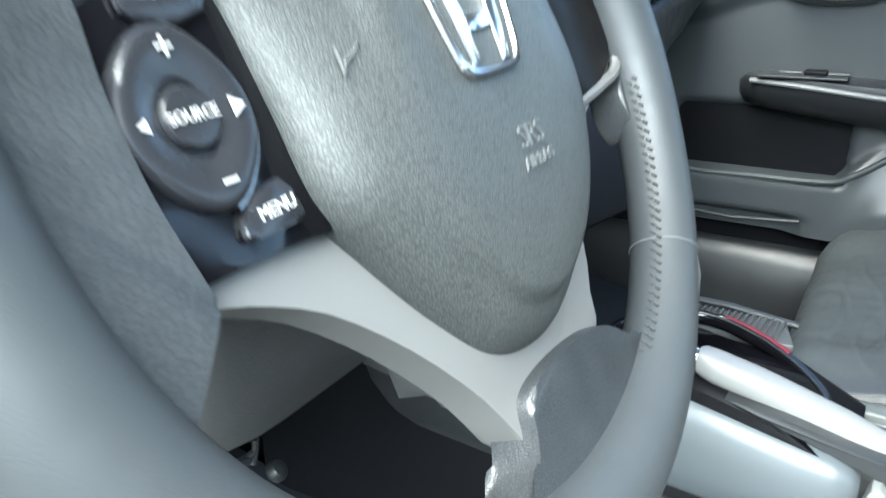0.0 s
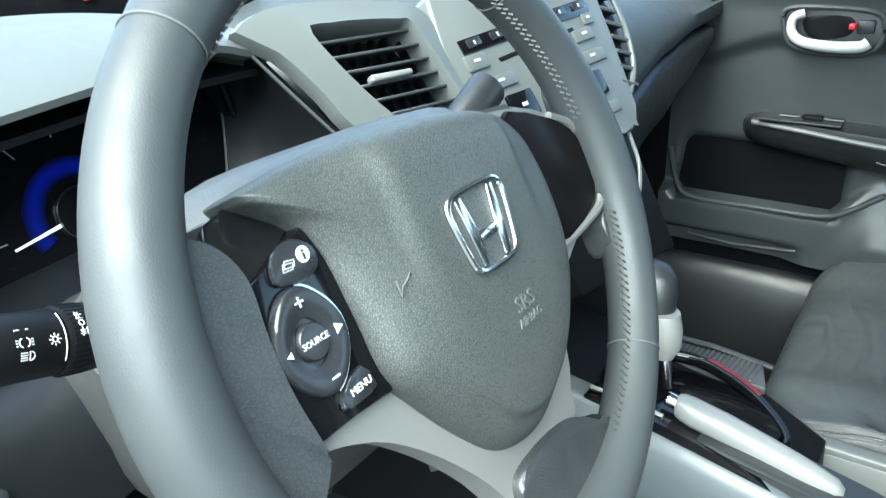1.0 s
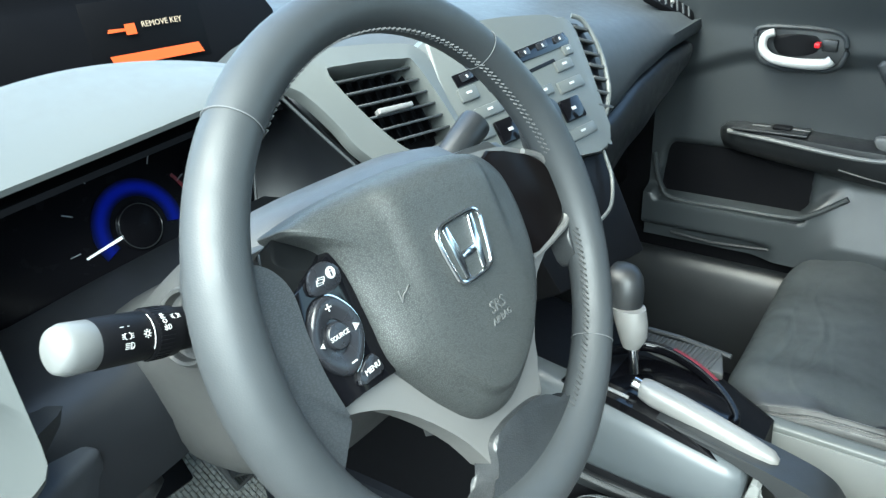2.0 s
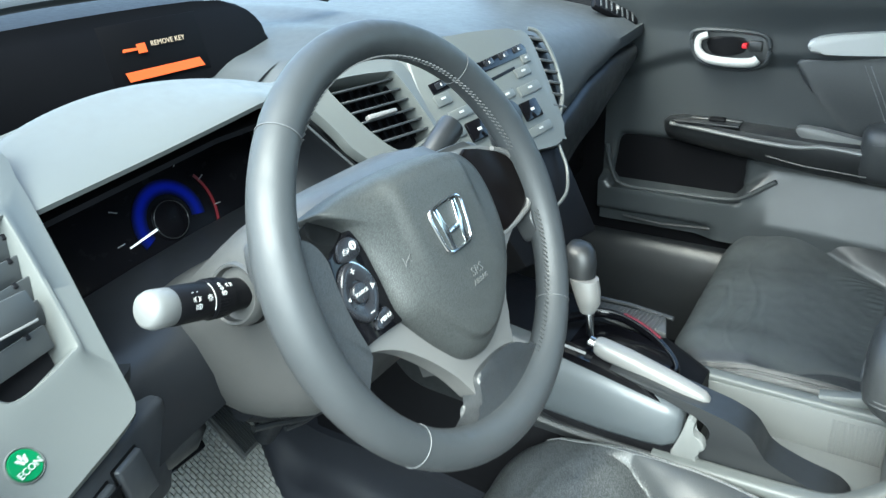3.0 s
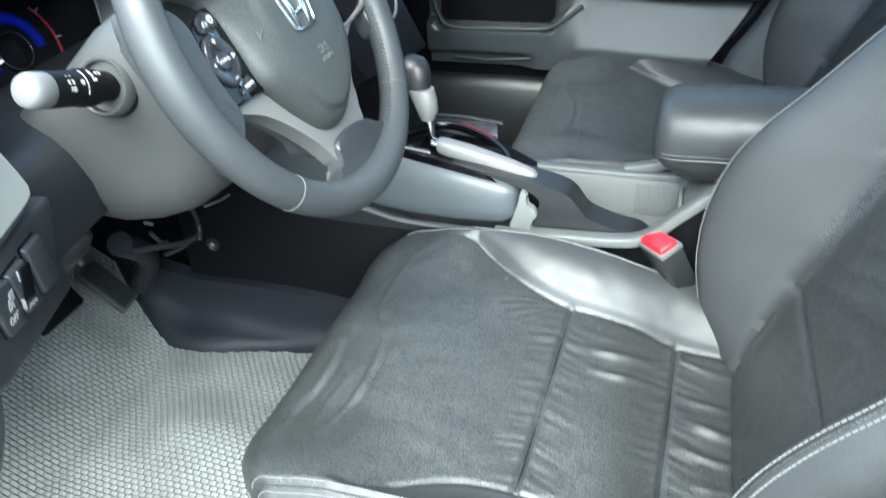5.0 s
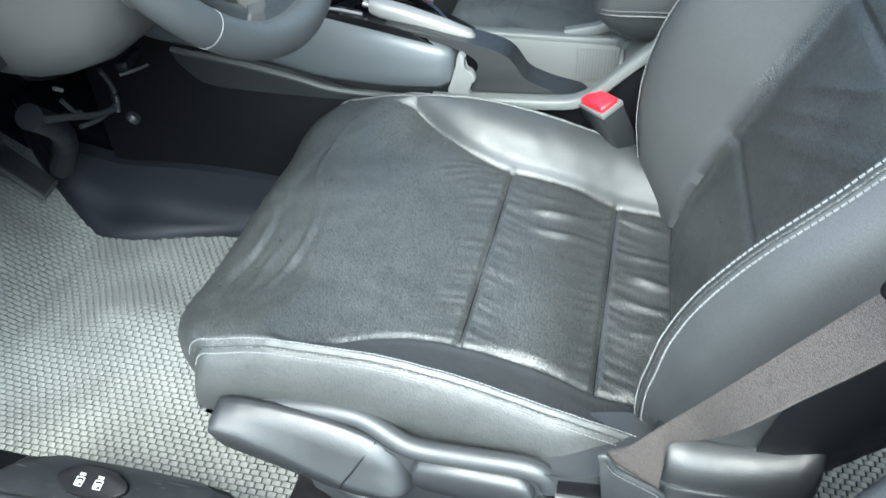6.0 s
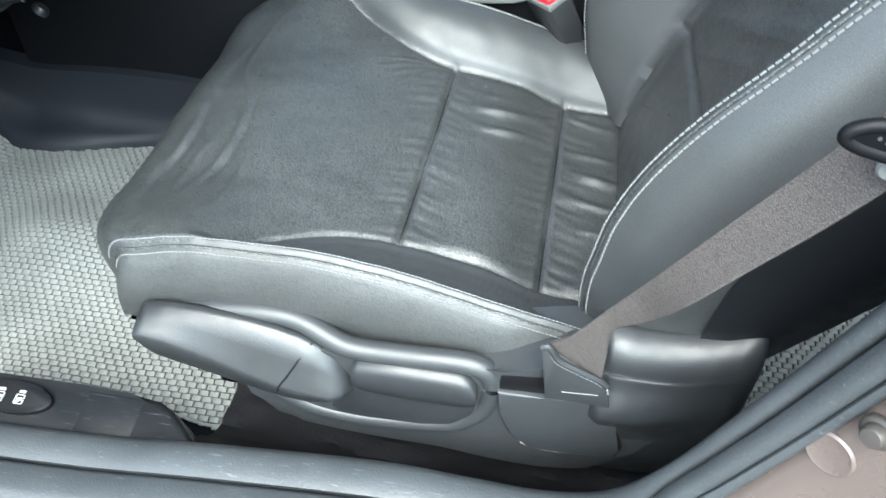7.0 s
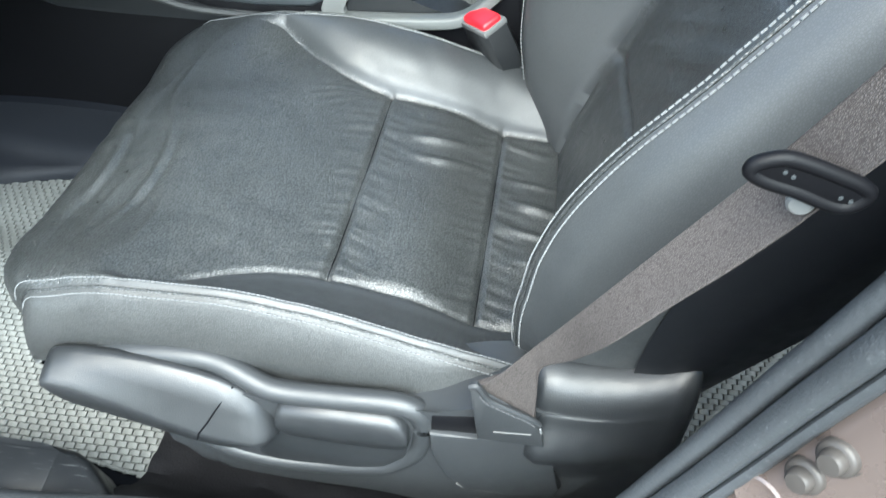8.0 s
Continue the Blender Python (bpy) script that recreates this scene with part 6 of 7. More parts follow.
# ---------------------------------------------------------------- centre console
def build_armrest(a):
    """Padded lid: a rounded block with a seam round its lower half."""
    rings = []
    for y, k, dz in ((-0.324, 0.45, -0.004), (-0.327, 0.72, -0.002), (-0.334, 0.88, 0.0), (-0.348, 0.97, 0.0), (-0.375, 1.0, 0.001), (-0.50, 1.0, 0.003), (-0.62, 1.0, 0.004), (-0.66, 0.9, 0.003)):
        ring = []
        for i in range(44):
            t = 2 * math.pi * i / 44
            f = (abs(math.cos(t)) ** 2.7 + abs(math.sin(t)) ** 2.7) ** (-1 / 2.7)
            v = math.sin(t) * f
            ring.append((0.030 + 0.070 * k * math.cos(t) * f * (1 - 0.12 * smoothstep(0.0, -1.0, v)), y - 0.03 * smoothstep(-0.2, -1.0, v), 0.640 + dz + 0.062 * k * v))
        rings.append(ring)
    part("pad", loft(rings), BOLSTER_HIDE, a, "dark padded armrest lid", sharp=80)
    path = smooth_loop([(-0.0415, -0.60, 0.642), (-0.0420, -0.42, 0.640), (-0.0385, -0.352, 0.637), (-0.020, -0.330, 0.635), (0.03, -0.3235, 0.635), (0.08, -0.328, 0.635)], 8, closed=False)
    stitches(path, THREAD, a, length=0.004)
    part("seam", tube([p + Vector((0, 0, -0.006)) for p in path], 0.0014, 6), BOLSTER_HIDE, a)
    part("box", rbox((0.130, 0.26, 0.10), 0.012, pose(0.030, -0.54, 0.560)), GREY_DARK, a)


def build_console():
    c = thing("centre_console", "centre console with grey frame, ribbed tray and dark side panel", "console")
    # tunnel and carcass
    rings = []
    for y, w, r, zt in ((0.42, 0.108, 0.13, 0.62), (0.16, 0.106, 0.112, 0.618), (0.02, 0.104, 0.108, 0.600), (-0.08, 0.103, 0.090, 0.584), (-0.150, 0.102, 0.070, 0.560), (-0.156, 0.102, 0.075, 0.474), (-0.42, 0.102, 0.09, 0.474), (-0.70, 0.100, 0.10, 0.53)):
        rings.append([(-w - 0.020, y, 0.26), (-w - 0.010, y, 0.42), (-w, y, zt - 0.02), (-w + 0.008, y, zt - 0.004), (-w + 0.02, y, zt), (r - 0.02, y, zt), (r - 0.008, y, zt - 0.004), (r, y, zt - 0.02), (r + 0.010, y, 0.42), (r + 0.020, y, 0.26)])
    part("carcass", loft(rings), BLACK, c, sharp=50)
    # smooth knee panel by the driver's leg, with its rounded rear end
    rings = []
    for y, z0, z1, b in ((0.30, 0.585, 0.668, 0.004), (0.20, 0.572, 0.657, 0.010), (0.109, 0.560, 0.646, 0.013), (0.05, 0.545, 0.637, 0.015), (0.014, 0.539, 0.632, 0.015), (-0.060, 0.536, 0.618, 0.015), (-0.110, 0.538, 0.608, 0.014), (-0.135, 0.541, 0.603, 0.012), (-0.148, 0.549, 0.597, 0.008), (-0.154, 0.560, 0.588, 0.002)):
        x = -0.096 - 0.03 * max(0.0, y)
        h = z1 - z0
        rings.append([(x + 0.02, y, z0), (x - b * 0.5, y, z0 + h * 0.02), (x - b * 0.85, y, z0 + h * 0.12), (x - b, y, z0 + h * 0.32), (x - b, y, z0 + h * 0.6), (x - b * 0.8, y, z0 + h * 0.82), (x - b * 0.4, y, z1 - h * 0.05), (x + 0.004, y, z1), (x + 0.02, y, z1)])
    part("side_panel", loft(rings), KNEE, c, "smooth blue-grey knee panel", sharp=70)
    # light grey frame: a thin lip under the knee panel, then a flat rail round the tray, up to the armrest
    lip = smooth_loop([(-0.112, 0.26, 0.574), (-0.114, 0.16, 0.562), (-0.114, 0.07, 0.545), (-0.113, 0.02, 0.533), (-0.112, -0.06, 0.529), (-0.111, -0.15, 0.530)], 6, closed=False)
    part("panel_lip", tube(lip, 0.0050, 8), GREY_DARK, c, "grey lip under the knee panel")
    part("lower_side", prism([(0.262, 0.572), (0.235, 0.535), (0.20, 0.521), (0.043, 0.518), (-0.14, 0.520), (-0.14, 0.530), (0.0, 0.534), (0.087, 0.560), (0.173, 0.570)], 0.100, 0.1145, 0.004, SIDE, steps=2), PLASTIC, c)
    rail = smooth_loop([(-0.105, -0.125, 0.529), (-0.105, -0.15, 0.529), (-0.105, -0.22, 0.532), (-0.105, -0.29, 0.536), (-0.105, -0.322, 0.542), (-0.104, -0.345, 0.557), (-0.102, -0.372, 0.584), (-0.099, -0.402, 0.612), (-0.095, -0.435, 0.640), (-0.088, -0.49, 0.680)], 6, closed=False)
    part("driver_rail", band(rail, block_profile(0.011, 0.0075), (-1, 0, 0), (0, 0, 1)), GREY, c, "light grey frame edge")
    part("rail_skirt", prism([(-0.115, 0.525), (-0.30, 0.529), (-0.335, 0.538), (-0.42, 0.615), (-0.46, 0.62), (-0.46, 0.30), (-0.10, 0.30)], 0.094, 0.104, 0.003, SIDE), BLACK, c)
    rail = smooth_loop([(0.068, -0.13, 0.546), (0.069, -0.20, 0.545), (0.070, -0.30, 0.545), (0.070, -0.352, 0.547), (0.062, -0.372, 0.548), (0.045, -0.379, 0.550)], 6, closed=False)
    part("passenger_rail", band(rail, block_profile(0.010, 0.007), [(1, 0, 0)] * (len(rail) - 9) + [(0.3, -1, 0)] * 9, (0, 0, 1)), GREY, c, "light grey frame edge")
    rise = smooth_loop([(0.080, -0.285, 0.548), (0.080, -0.333, 0.560), (0.079, -0.375, 0.582), (0.078, -0.42, 0.615)], 6, closed=False)
    part("rail_rise", band(rise, block_profile(0.010, 0.008), (1, 0, 0), (0, 0, 1)), GREY, c)
    part("rear_bridge", prism([(-0.374, 0.478), (-0.374, 0.545), (-0.380, 0.556), (-0.40, 0.578), (-0.44, 0.610), (-0.50, 0.615), (-0.50, 0.478)], -0.078, 0.094, 0.006, SIDE, segments=3), GREY, c)
    # small curved bracket between knee panel and brake sleeve
    part("bracket", prism([(-0.146, 0.533), (-0.150, 0.552), (-0.158, 0.578), (-0.161, 0.594), (-0.170, 0.590), (-0.168, 0.574), (-0.178, 0.570), (-0.184, 0.558), (-0.176, 0.549), (-0.172, 0.540), (-0.180, 0.533)], 0.090, 0.104, 0.003, SIDE, steps=2), TRAY, c, "curved grey bracket beside the brake")
    # tray: floor, walls, fine ribs at the rear of the far wall
    part("tray_floor", rbox((0.165, 0.22, 0.006), 0.002, pose(-0.015, -0.265, 0.480)), TRAY, c)
    part("tray_wall", rbox((0.006, 0.225, 0.068), 0.002, pose(0.060, -0.262, 0.510)), TRAY, c)
    for k in range(14):
        part("rib", rbox((0.0022, 0.0022, 0.052), 0.0006, pose(0.0565, -0.366 + 0.0046 * k, 0.510), 1), TRAY, c)
    part("tray_end", rbox((0.150, 0.006, 0.070), 0.002, pose(-0.010, -0.371, 0.512)), TRAY, c)
    # shift gate: long black edge over the knee panel, arched ring with a red strip, ribbed strip beside it
    top = smooth_loop([(y, z, 0) for y, z in ((0.040, 0.640), (0.0, 0.637), (-0.05, 0.628), (-0.09, 0.617), (-0.128, 0.602), (-0.134, 0.597), (-0.128, 0.594), (-0.09, 0.607), (-0.05, 0.617), (0.0, 0.624), (0.040, 0.628))], 3)
    part("gate_edge", prism([(p.x, p.y) for p in top], 0.076, 0.0985, 0.002, SIDE), GLOSS, c, "glossy black gate edge")
    part("bright_edge", tube([(-0.088, 0.042, 0.6410), (-0.088, 0.0, 0.6380), (-0.087, -0.028, 0.6335)], 0.0022, 8), BRIGHT, c, "bright line on the gate's edge")
    part("gate_plate", prism([(-0.078, 0.06), (-0.078, -0.09), (-0.01, -0.118), (0.03, -0.08), (0.050, -0.02), (0.040, 0.03), (0.0, 0.06)], 0.585, 0.600, 0.003, steps=2), GLOSS, c)
    ring = smooth_loop([(0.000, 0.050, 0.612), (0.036, 0.022, 0.611), (0.054, 0.005, 0.610), (0.058, -0.028, 0.607), (0.042, -0.072, 0.601), (0.016, -0.106, 0.594), (-0.010, -0.122, 0.590), (-0.030, -0.110, 0.592), (-0.045, -0.06, 0.600), (-0.05, 0.02, 0.608), (-0.03, 0.05, 0.612)], 5)
    part("gate_ring", tube(ring, 0.0055, 10, closed=True, flat=1.3), GLOSS, c, "glossy dark gate ring")
    part("ring_line", tube([p + Vector((-0.004, 0, 0.006)) for p in ring[6:32]], 0.0011, 6), PLASTIC, c)
    red = [p + Vector((0.0015, 0, 0.0058)) for p in ring[15:23]]
    part("gate_mark", tube(red, 0.0030, 8, flat=0.7), RED_PRINT, c, "dark red strip on the gate ring")
    part("gate_lamp", rbox((0.016, 0.012, 0.004), 0.0015, pose(-0.058, 0.004, 0.604)), RED_PRINT, c)
    part("side_strip", prism([(0.060, 0.045), (0.105, 0.035), (0.103, -0.075), (0.060, -0.088)], 0.588, 0.599, 0.003), GREY_DARK, c, "ribbed grey strip beside the gate")
    for k in range(20):
        part("strip_rib", rbox((0.040, 0.0028, 0.002), 0.0006, pose(0.081, 0.034 - 0.0056 * k, 0.600, 0, 0, -4), 1), GREY_DARK, c)
    part("side_rim", tube([(0.104, 0.06, 0.603), (0.107, -0.02, 0.602), (0.104, -0.085, 0.597)], 0.0035, 8), PLASTIC, c)
    a = new("armrest")
    a.empty_display_size = 0.02
    a.parent = c
    build_armrest(a)


build_console()


def build_handbrake():
    h = thing("handbrake", "parking brake lever with satin silver grip and dark sleeve", "handbrake")
    m = Matrix(((0, 0, 1, 0), (1, 0, 0, 0), (0, 1, 0, 0), (0, 0, 0, 1)))     # outline -> y, z; height -> x
    grip = []
    for y, z, r in ((-0.036, 0.6400, 0.0100), (-0.040, 0.6395, 0.0118), (-0.050, 0.6370, 0.0130), (-0.080, 0.6310, 0.0128), (-0.11, 0.6230, 0.0124), (-0.14, 0.6150, 0.0116), (-0.160, 0.6095, 0.0100), (-0.172, 0.6065, 0.0085), (-0.178, 0.605, 0.004)):
        ring = []
        for a in [2 * math.pi * k / 32 for k in range(32)]:
            f = (abs(math.cos(a)) ** 2.8 + abs(math.sin(a)) ** 2.8) ** (-1 / 2.8)
            ring.append((-0.072 + 1.0 * r * math.cos(a) * f, y, z + 0.92 * r * math.sin(a) * f))
        grip.append(ring)
    part("grip", loft(grip), BRIGHT, h, "satin silver grip", sharp=60)
    part("release_button", turned([(0.0072, 0.0), (0.0072, 0.012), (0.0055, 0.014), (0.0005, 0.0145)], 20, axis_frame((-0.071, -0.038, 0.640), (-0.071, 0.0, 0.650))), CHROME, h, "chrome release button")
    sleeve = [(-0.045, 0.626), (-0.10, 0.622), (-0.15, 0.611), (-0.175, 0.606), (-0.208, 0.598), (-0.228, 0.588), (-0.240, 0.573), (-0.252, 0.559), (-0.287, 0.546), (-0.325, 0.537), (-0.332, 0.515), (-0.25, 0.490), (-0.180, 0.490), (-0.176, 0.530), (-0.180, 0.556), (-0.186, 0.572), (-0.178, 0.587), (-0.14, 0.602), (-0.10, 0.613), (-0.05, 0.6225)]
    part("sleeve", prism(sleeve, -0.094, -0.050, 0.010, m, steps=4, segments=4), PLASTIC, h, "dark plastic brake sleeve", sharp=60)


build_handbrake()


def build_shifter():
    s = thing("gear_selector", "automatic gear selector with silver front and black top", "gear lever")
    part("rod", tube([(-0.030, -0.012, 0.625), (-0.024, -0.006, 0.660)], 0.0055, 12), CHROME, s)
    rings = []
    for t, rx_, ry_, dx, dy in ((0.0, 0.009, 0.010, 0, 0), (0.15, 0.013, 0.016, 0.002, 0.0), (0.35, 0.015, 0.019, 0.004, 0.004), (0.52, 0.016, 0.020, 0.008, 0.010)):
        z = 0.655 + 0.085 * t
        rings.append([(-0.024 + dx + rx_ * math.cos(a), -0.004 + dy + ry_ * math.sin(a), z) for a in [2 * math.pi * k / 24 for k in range(24)]])
    part("silver_front", loft(rings), BRIGHT, s, "satin silver lower grip")
    rings = []
    for z, r, d in ((0.690, 0.0150, 0.0), (0.700, 0.0185, 0.002), (0.715, 0.0205, 0.006), (0.728, 0.0200, 0.009), (0.737, 0.0160, 0.011), (0.741, 0.008, 0.012)):
        rings.append([(-0.012 + d + r * 0.95 * math.cos(a), 0.012 + d * 0.8 + r * 1.15 * math.sin(a), z) for a in [2 * math.pi * k / 24 for k in range(24)]])
    part("knob", loft(rings), PLASTIC, s, "black knob")


build_shifter()


# ---------------------------------------------------------------- passenger's door
DOOR = Matrix(((0, 0, -1, 0.640), (-1, 0, 0, 0), (0, 1, 0, 0), (0, 0, 0, 1)))   # outline x (towards the rear), y (up) -> car -y, z; height -> into the car


def build_door():
    d = thing("passenger_door", "dark passenger's door panel with silver pull handle and armrest", "car door")
    # panel with the pocket pressed into it: a grid whose depth follows the moulding
    def depth(s, z):
        """How far the panel stands into the car at s (towards the rear) and height z."""
        t = 0.0
        t += 0.012 * smoothstep(0.845, 0.875, z + 0.04 * smoothstep(-0.05, -0.2, s))          # top roll
        t += 0.016 * smoothstep(0.90, 0.98, z)
        # lower moulding with its diagonal shoulder
        line = 0.600 + 0.050 * smoothstep(0.055, 0.125, s) - 0.012 * smoothstep(0.13, 0.40, s)
        k = smoothstep(0.06, 0.13, s)
        t += (0.030 + 0.006 * k) * ((1 - k) * smoothstep(line + 0.004, line - 0.010, z) + k * max(0.0, min(1.0, (line - z) / 0.100)))
        # pocket
        inside = smoothstep(-0.205, -0.185, s + 0.10 * (0.60 - z)) * smoothstep(0.072, 0.052, s) * smoothstep(0.578, 0.592, z) * smoothstep(0.70, 0.66, z)
        t -= 0.045 * inside
        t -= 0.020 * smoothstep(0.530, 0.522, z) * smoothstep(0.04, -0.02, s)                   # recess below the rim
        t += 0.020 * smoothstep(0.500, 0.480, z)
        return t
    rear = [(0.49, 0.365), (0.55, 0.405), (0.62, 0.450), (0.70, 0.492), (0.765, 0.518), (1.02, 0.62)]
    rows = []
    for i in range(91):
        z = 0.498 + 0.522 * i / 90
        ss = [-0.222 + (curve_table(rear, z) + 0.222) * k / 100 for k in range(101)]
        rows.append([DOOR @ Vector((t, z, depth(t, z))) for t in ss])
    skin = loft(rows, closed=False, cap=False)
    part("door_panel", skin, DOOR_SKIN, d, sharp=60)
    # black plate added in the shallow pocket to stand for its deep shade
    part("pocket_shade", prism([(-0.200, 0.690), (-0.195, 0.640), (-0.178, 0.606), (-0.150, 0.596), (-0.06, 0.595), (0.030, 0.596), (0.050, 0.612), (0.058, 0.650), (0.050, 0.690), (-0.07, 0.700)], -0.043, -0.034, 0.002, DOOR, steps=3), BLACK, d)
    part("door_shell", rbox((0.10, 0.92, 0.72), 0.01, pose(0.70, -0.03, 0.67)), BLACK, d)
    # padded insert above the armrest, with a double seam
    ins = [(0.130, 0.858), (0.200, 0.868), (0.480, 0.885), (0.480, 0.720), (0.290, 0.722), (0.245, 0.735), (0.195, 0.775)]
    part("padded_insert", prism(ins, -0.01, 0.016, 0.007, DOOR, steps=3, segments=3), BOLSTER_HIDE, d, "dark padded insert")
    for k in (0.0, 0.009):
        stitches([DOOR @ Vector((s + k, z, 0.0168)) for s, z in ((0.238, 0.862), (0.262, 0.815), (0.290, 0.758))], THREAD, d, length=0.004, r=0.0006)
    # silver spear on the upper roll
    part("silver_trim", prism([(0.146, 0.893), (0.152, 0.904), (0.190, 0.9135), (0.300, 0.924), (0.480, 0.936), (0.480, 0.900), (0.280, 0.884), (0.175, 0.880), (0.152, 0.884)], 0.010, 0.034, 0.006, DOOR, steps=3, segments=3), PALE_TRIM, d, "pale silver trim spear")
    # latch handle in its bowl
    DH = DOOR @ Matrix.Translation((0.015, 0.878, 0)) @ Matrix.Diagonal((0.88, 0.80, 1, 1)) @ Matrix.Translation((-0.015, -0.882, 0))
    bowl = [(-0.062, 0.918), (-0.010, 0.924), (0.072, 0.918), (0.092, 0.895), (0.090, 0.862), (0.070, 0.843), (0.0, 0.840), (-0.045, 0.852), (-0.062, 0.885)]
    part("handle_bowl", prism([(s, z) for s, z in bowl], 0.002, 0.016, 0.004, DH, steps=4), PLASTIC, d)
    loop = [DH @ Vector((p.x, p.y, 0.017)) for p in smooth_loop([(s * 1.0, z, 0) for s, z in bowl], 5)]
    part("bowl_rim", tube(loop, 0.004, 8, closed=True), SOFT, d)
    part("bowl_recess", prism([(-0.030, 0.905), (0.040, 0.908), (0.046, 0.880), (0.020, 0.868), (-0.020, 0.870)], 0.014, 0.0175, 0.001, DH, steps=3), BLACK, d)
    grip = smooth_loop([(-0.030, 0.914, 0.026), (-0.046, 0.905, 0.028), (-0.046, 0.880, 0.030), (-0.026, 0.862, 0.032), (0.020, 0.856, 0.033), (0.062, 0.858, 0.032), (0.074, 0.866, 0.030)], 5, closed=False)
    n = len(grip)
    part("pull_handle", tube([DH @ p for p in grip], [0.0066 + 0.0022 * smoothstep(4, n * 0.75, i) for i in range(n)], 12, up=(1, 0, 0)), PALE_TRIM, d, "bright silver pull handle")
    part("lock_tab", rbox((0.010, 0.010, 0.022), 0.002, DH @ pose(0.046, 0.893, 0.022) @ pose(0, 0, 0, 0, 0, 0)), RED, d, "red lock tab")
    part("lock_end", rbox((0.026, 0.024, 0.010), 0.003, DH @ pose(0.066, 0.892, 0.020)), PLASTIC, d)
    # armrest: a long body with a bright line, window switch and padded rear
    rings = []
    for s, z, h, o in ((-0.095, 0.722, 0.012, 0.012), (-0.086, 0.722, 0.024, 0.030), (-0.06, 0.722, 0.030, 0.048), (0.0, 0.718, 0.034, 0.058), (0.10, 0.710, 0.038, 0.064), (0.20, 0.702, 0.042, 0.066), (0.30, 0.698, 0.046, 0.068), (0.48, 0.705, 0.05, 0.068)):
        rings.append([DOOR @ Vector((s, z + dz * h, o * k)) for dz, k in ((0.75, 0.0), (0.80, 0.75), (0.70, 0.97), (0.45, 1.0), (0.1, 0.97), (-0.4, 0.80), (-0.9, 0.45), (-1.1, 0.0))])
    arm = part("armrest", loft(rings), PLASTIC, d, sharp=60)
    line = [DOOR @ Vector(p) for p in smooth_loop([(-0.074, 0.737, 0.047), (0.0, 0.733, 0.0585), (0.10, 0.724, 0.0645), (0.16, 0.722, 0.066), (0.20, 0.727, 0.066), (0.262, 0.722, 0.067)], 5, closed=False)]
    part("armrest_line", tube(line, 0.0040, 8), KNOB, d, "bright silver line along the armrest")
    line = [DOOR @ Vector(p) for p in smooth_loop([(0.11, 0.700, 0.066), (0.17, 0.690, 0.0675), (0.23, 0.686, 0.068), (0.275, 0.683, 0.069)], 5, closed=False)]
    part("armrest_crease", tube(line, 0.0016, 6), GREY_DARK, d)
    part("switch_plate", rbox((0.12, 0.050, 0.004), 0.0015, DOOR @ pose(-0.005, 0.7455, 0.036) @ pose(0, 0, 0, 90, 0, 0)), PLASTIC, d)
    part("window_switch", rbox((0.030, 0.018, 0.008), 0.003, DOOR @ pose(0.012, 0.750, 0.036) @ pose(0, 0, 0, 90, 0, 0)), BLACK, d)
    for x in (-0.022, 0.040):
        part("switch_mark", rbox((0.030, 0.005, 0.002), 0.0008, DOOR @ pose(x, 0.749, 0.034) @ pose(0, 0, 0, 90, 0, 0)), KNOB, d)
    part("pull_cup", prism([(0.150, 0.748), (0.168, 0.756), (0.245, 0.744), (0.262, 0.738), (0.25, 0.724), (0.175, 0.728)], 0.03, 0.052, 0.004, DOOR, steps=3), KNOB, d, "grey inside of the pull cup")
    rings = []
    for s, k in ((0.256, 0.6), (0.259, 0.82), (0.266, 0.93), (0.280, 1.0), (0.38, 1.0), (0.44, 0.95), (0.48, 0.86)):
        rings.append([DOOR @ Vector((s, 0.716 + 0.052 * k * v, 0.082 * k * u)) for u, v in ((0.0, 0.98), (0.6, 1.02), (0.82, 1.0), (0.94, 0.88), (1.0, 0.60), (1.0, 0.25), (0.96, -0.15), (0.86, -0.55), (0.68, -0.88), (0.40, -1.08), (0.0, -1.12))])
    part("armrest_pad", loft(rings), BOLSTER_HIDE, d, "padded dark leather armrest", sharp=60)
    stitches([DOOR @ Vector((s, 0.745, 0.083)) for s in (0.275, 0.35, 0.48)], DARK_THREAD, d, length=0.004)
    rim = [DOOR @ Vector(p) for p in smooth_loop([(-0.212, 0.668, 0.012), (-0.192, 0.605, 0.018), (-0.160, 0.584, 0.020), (-0.05, 0.585, 0.022), (0.045, 0.588, 0.024), (0.080, 0.602, 0.028), (0.130, 0.640, 0.030)], 6, closed=False)]
    part("pocket_rim", tube(rim, 0.005, 8), SOFT, d)
    line = [DOOR @ Vector(p) for p in ((-0.16, 0.520, 0.034), (-0.08, 0.516, 0.036), (0.02, 0.524, 0.036))]
    part("lower_crease", tube(line, 0.003, 8), PLASTIC, d)
    return d


build_door()


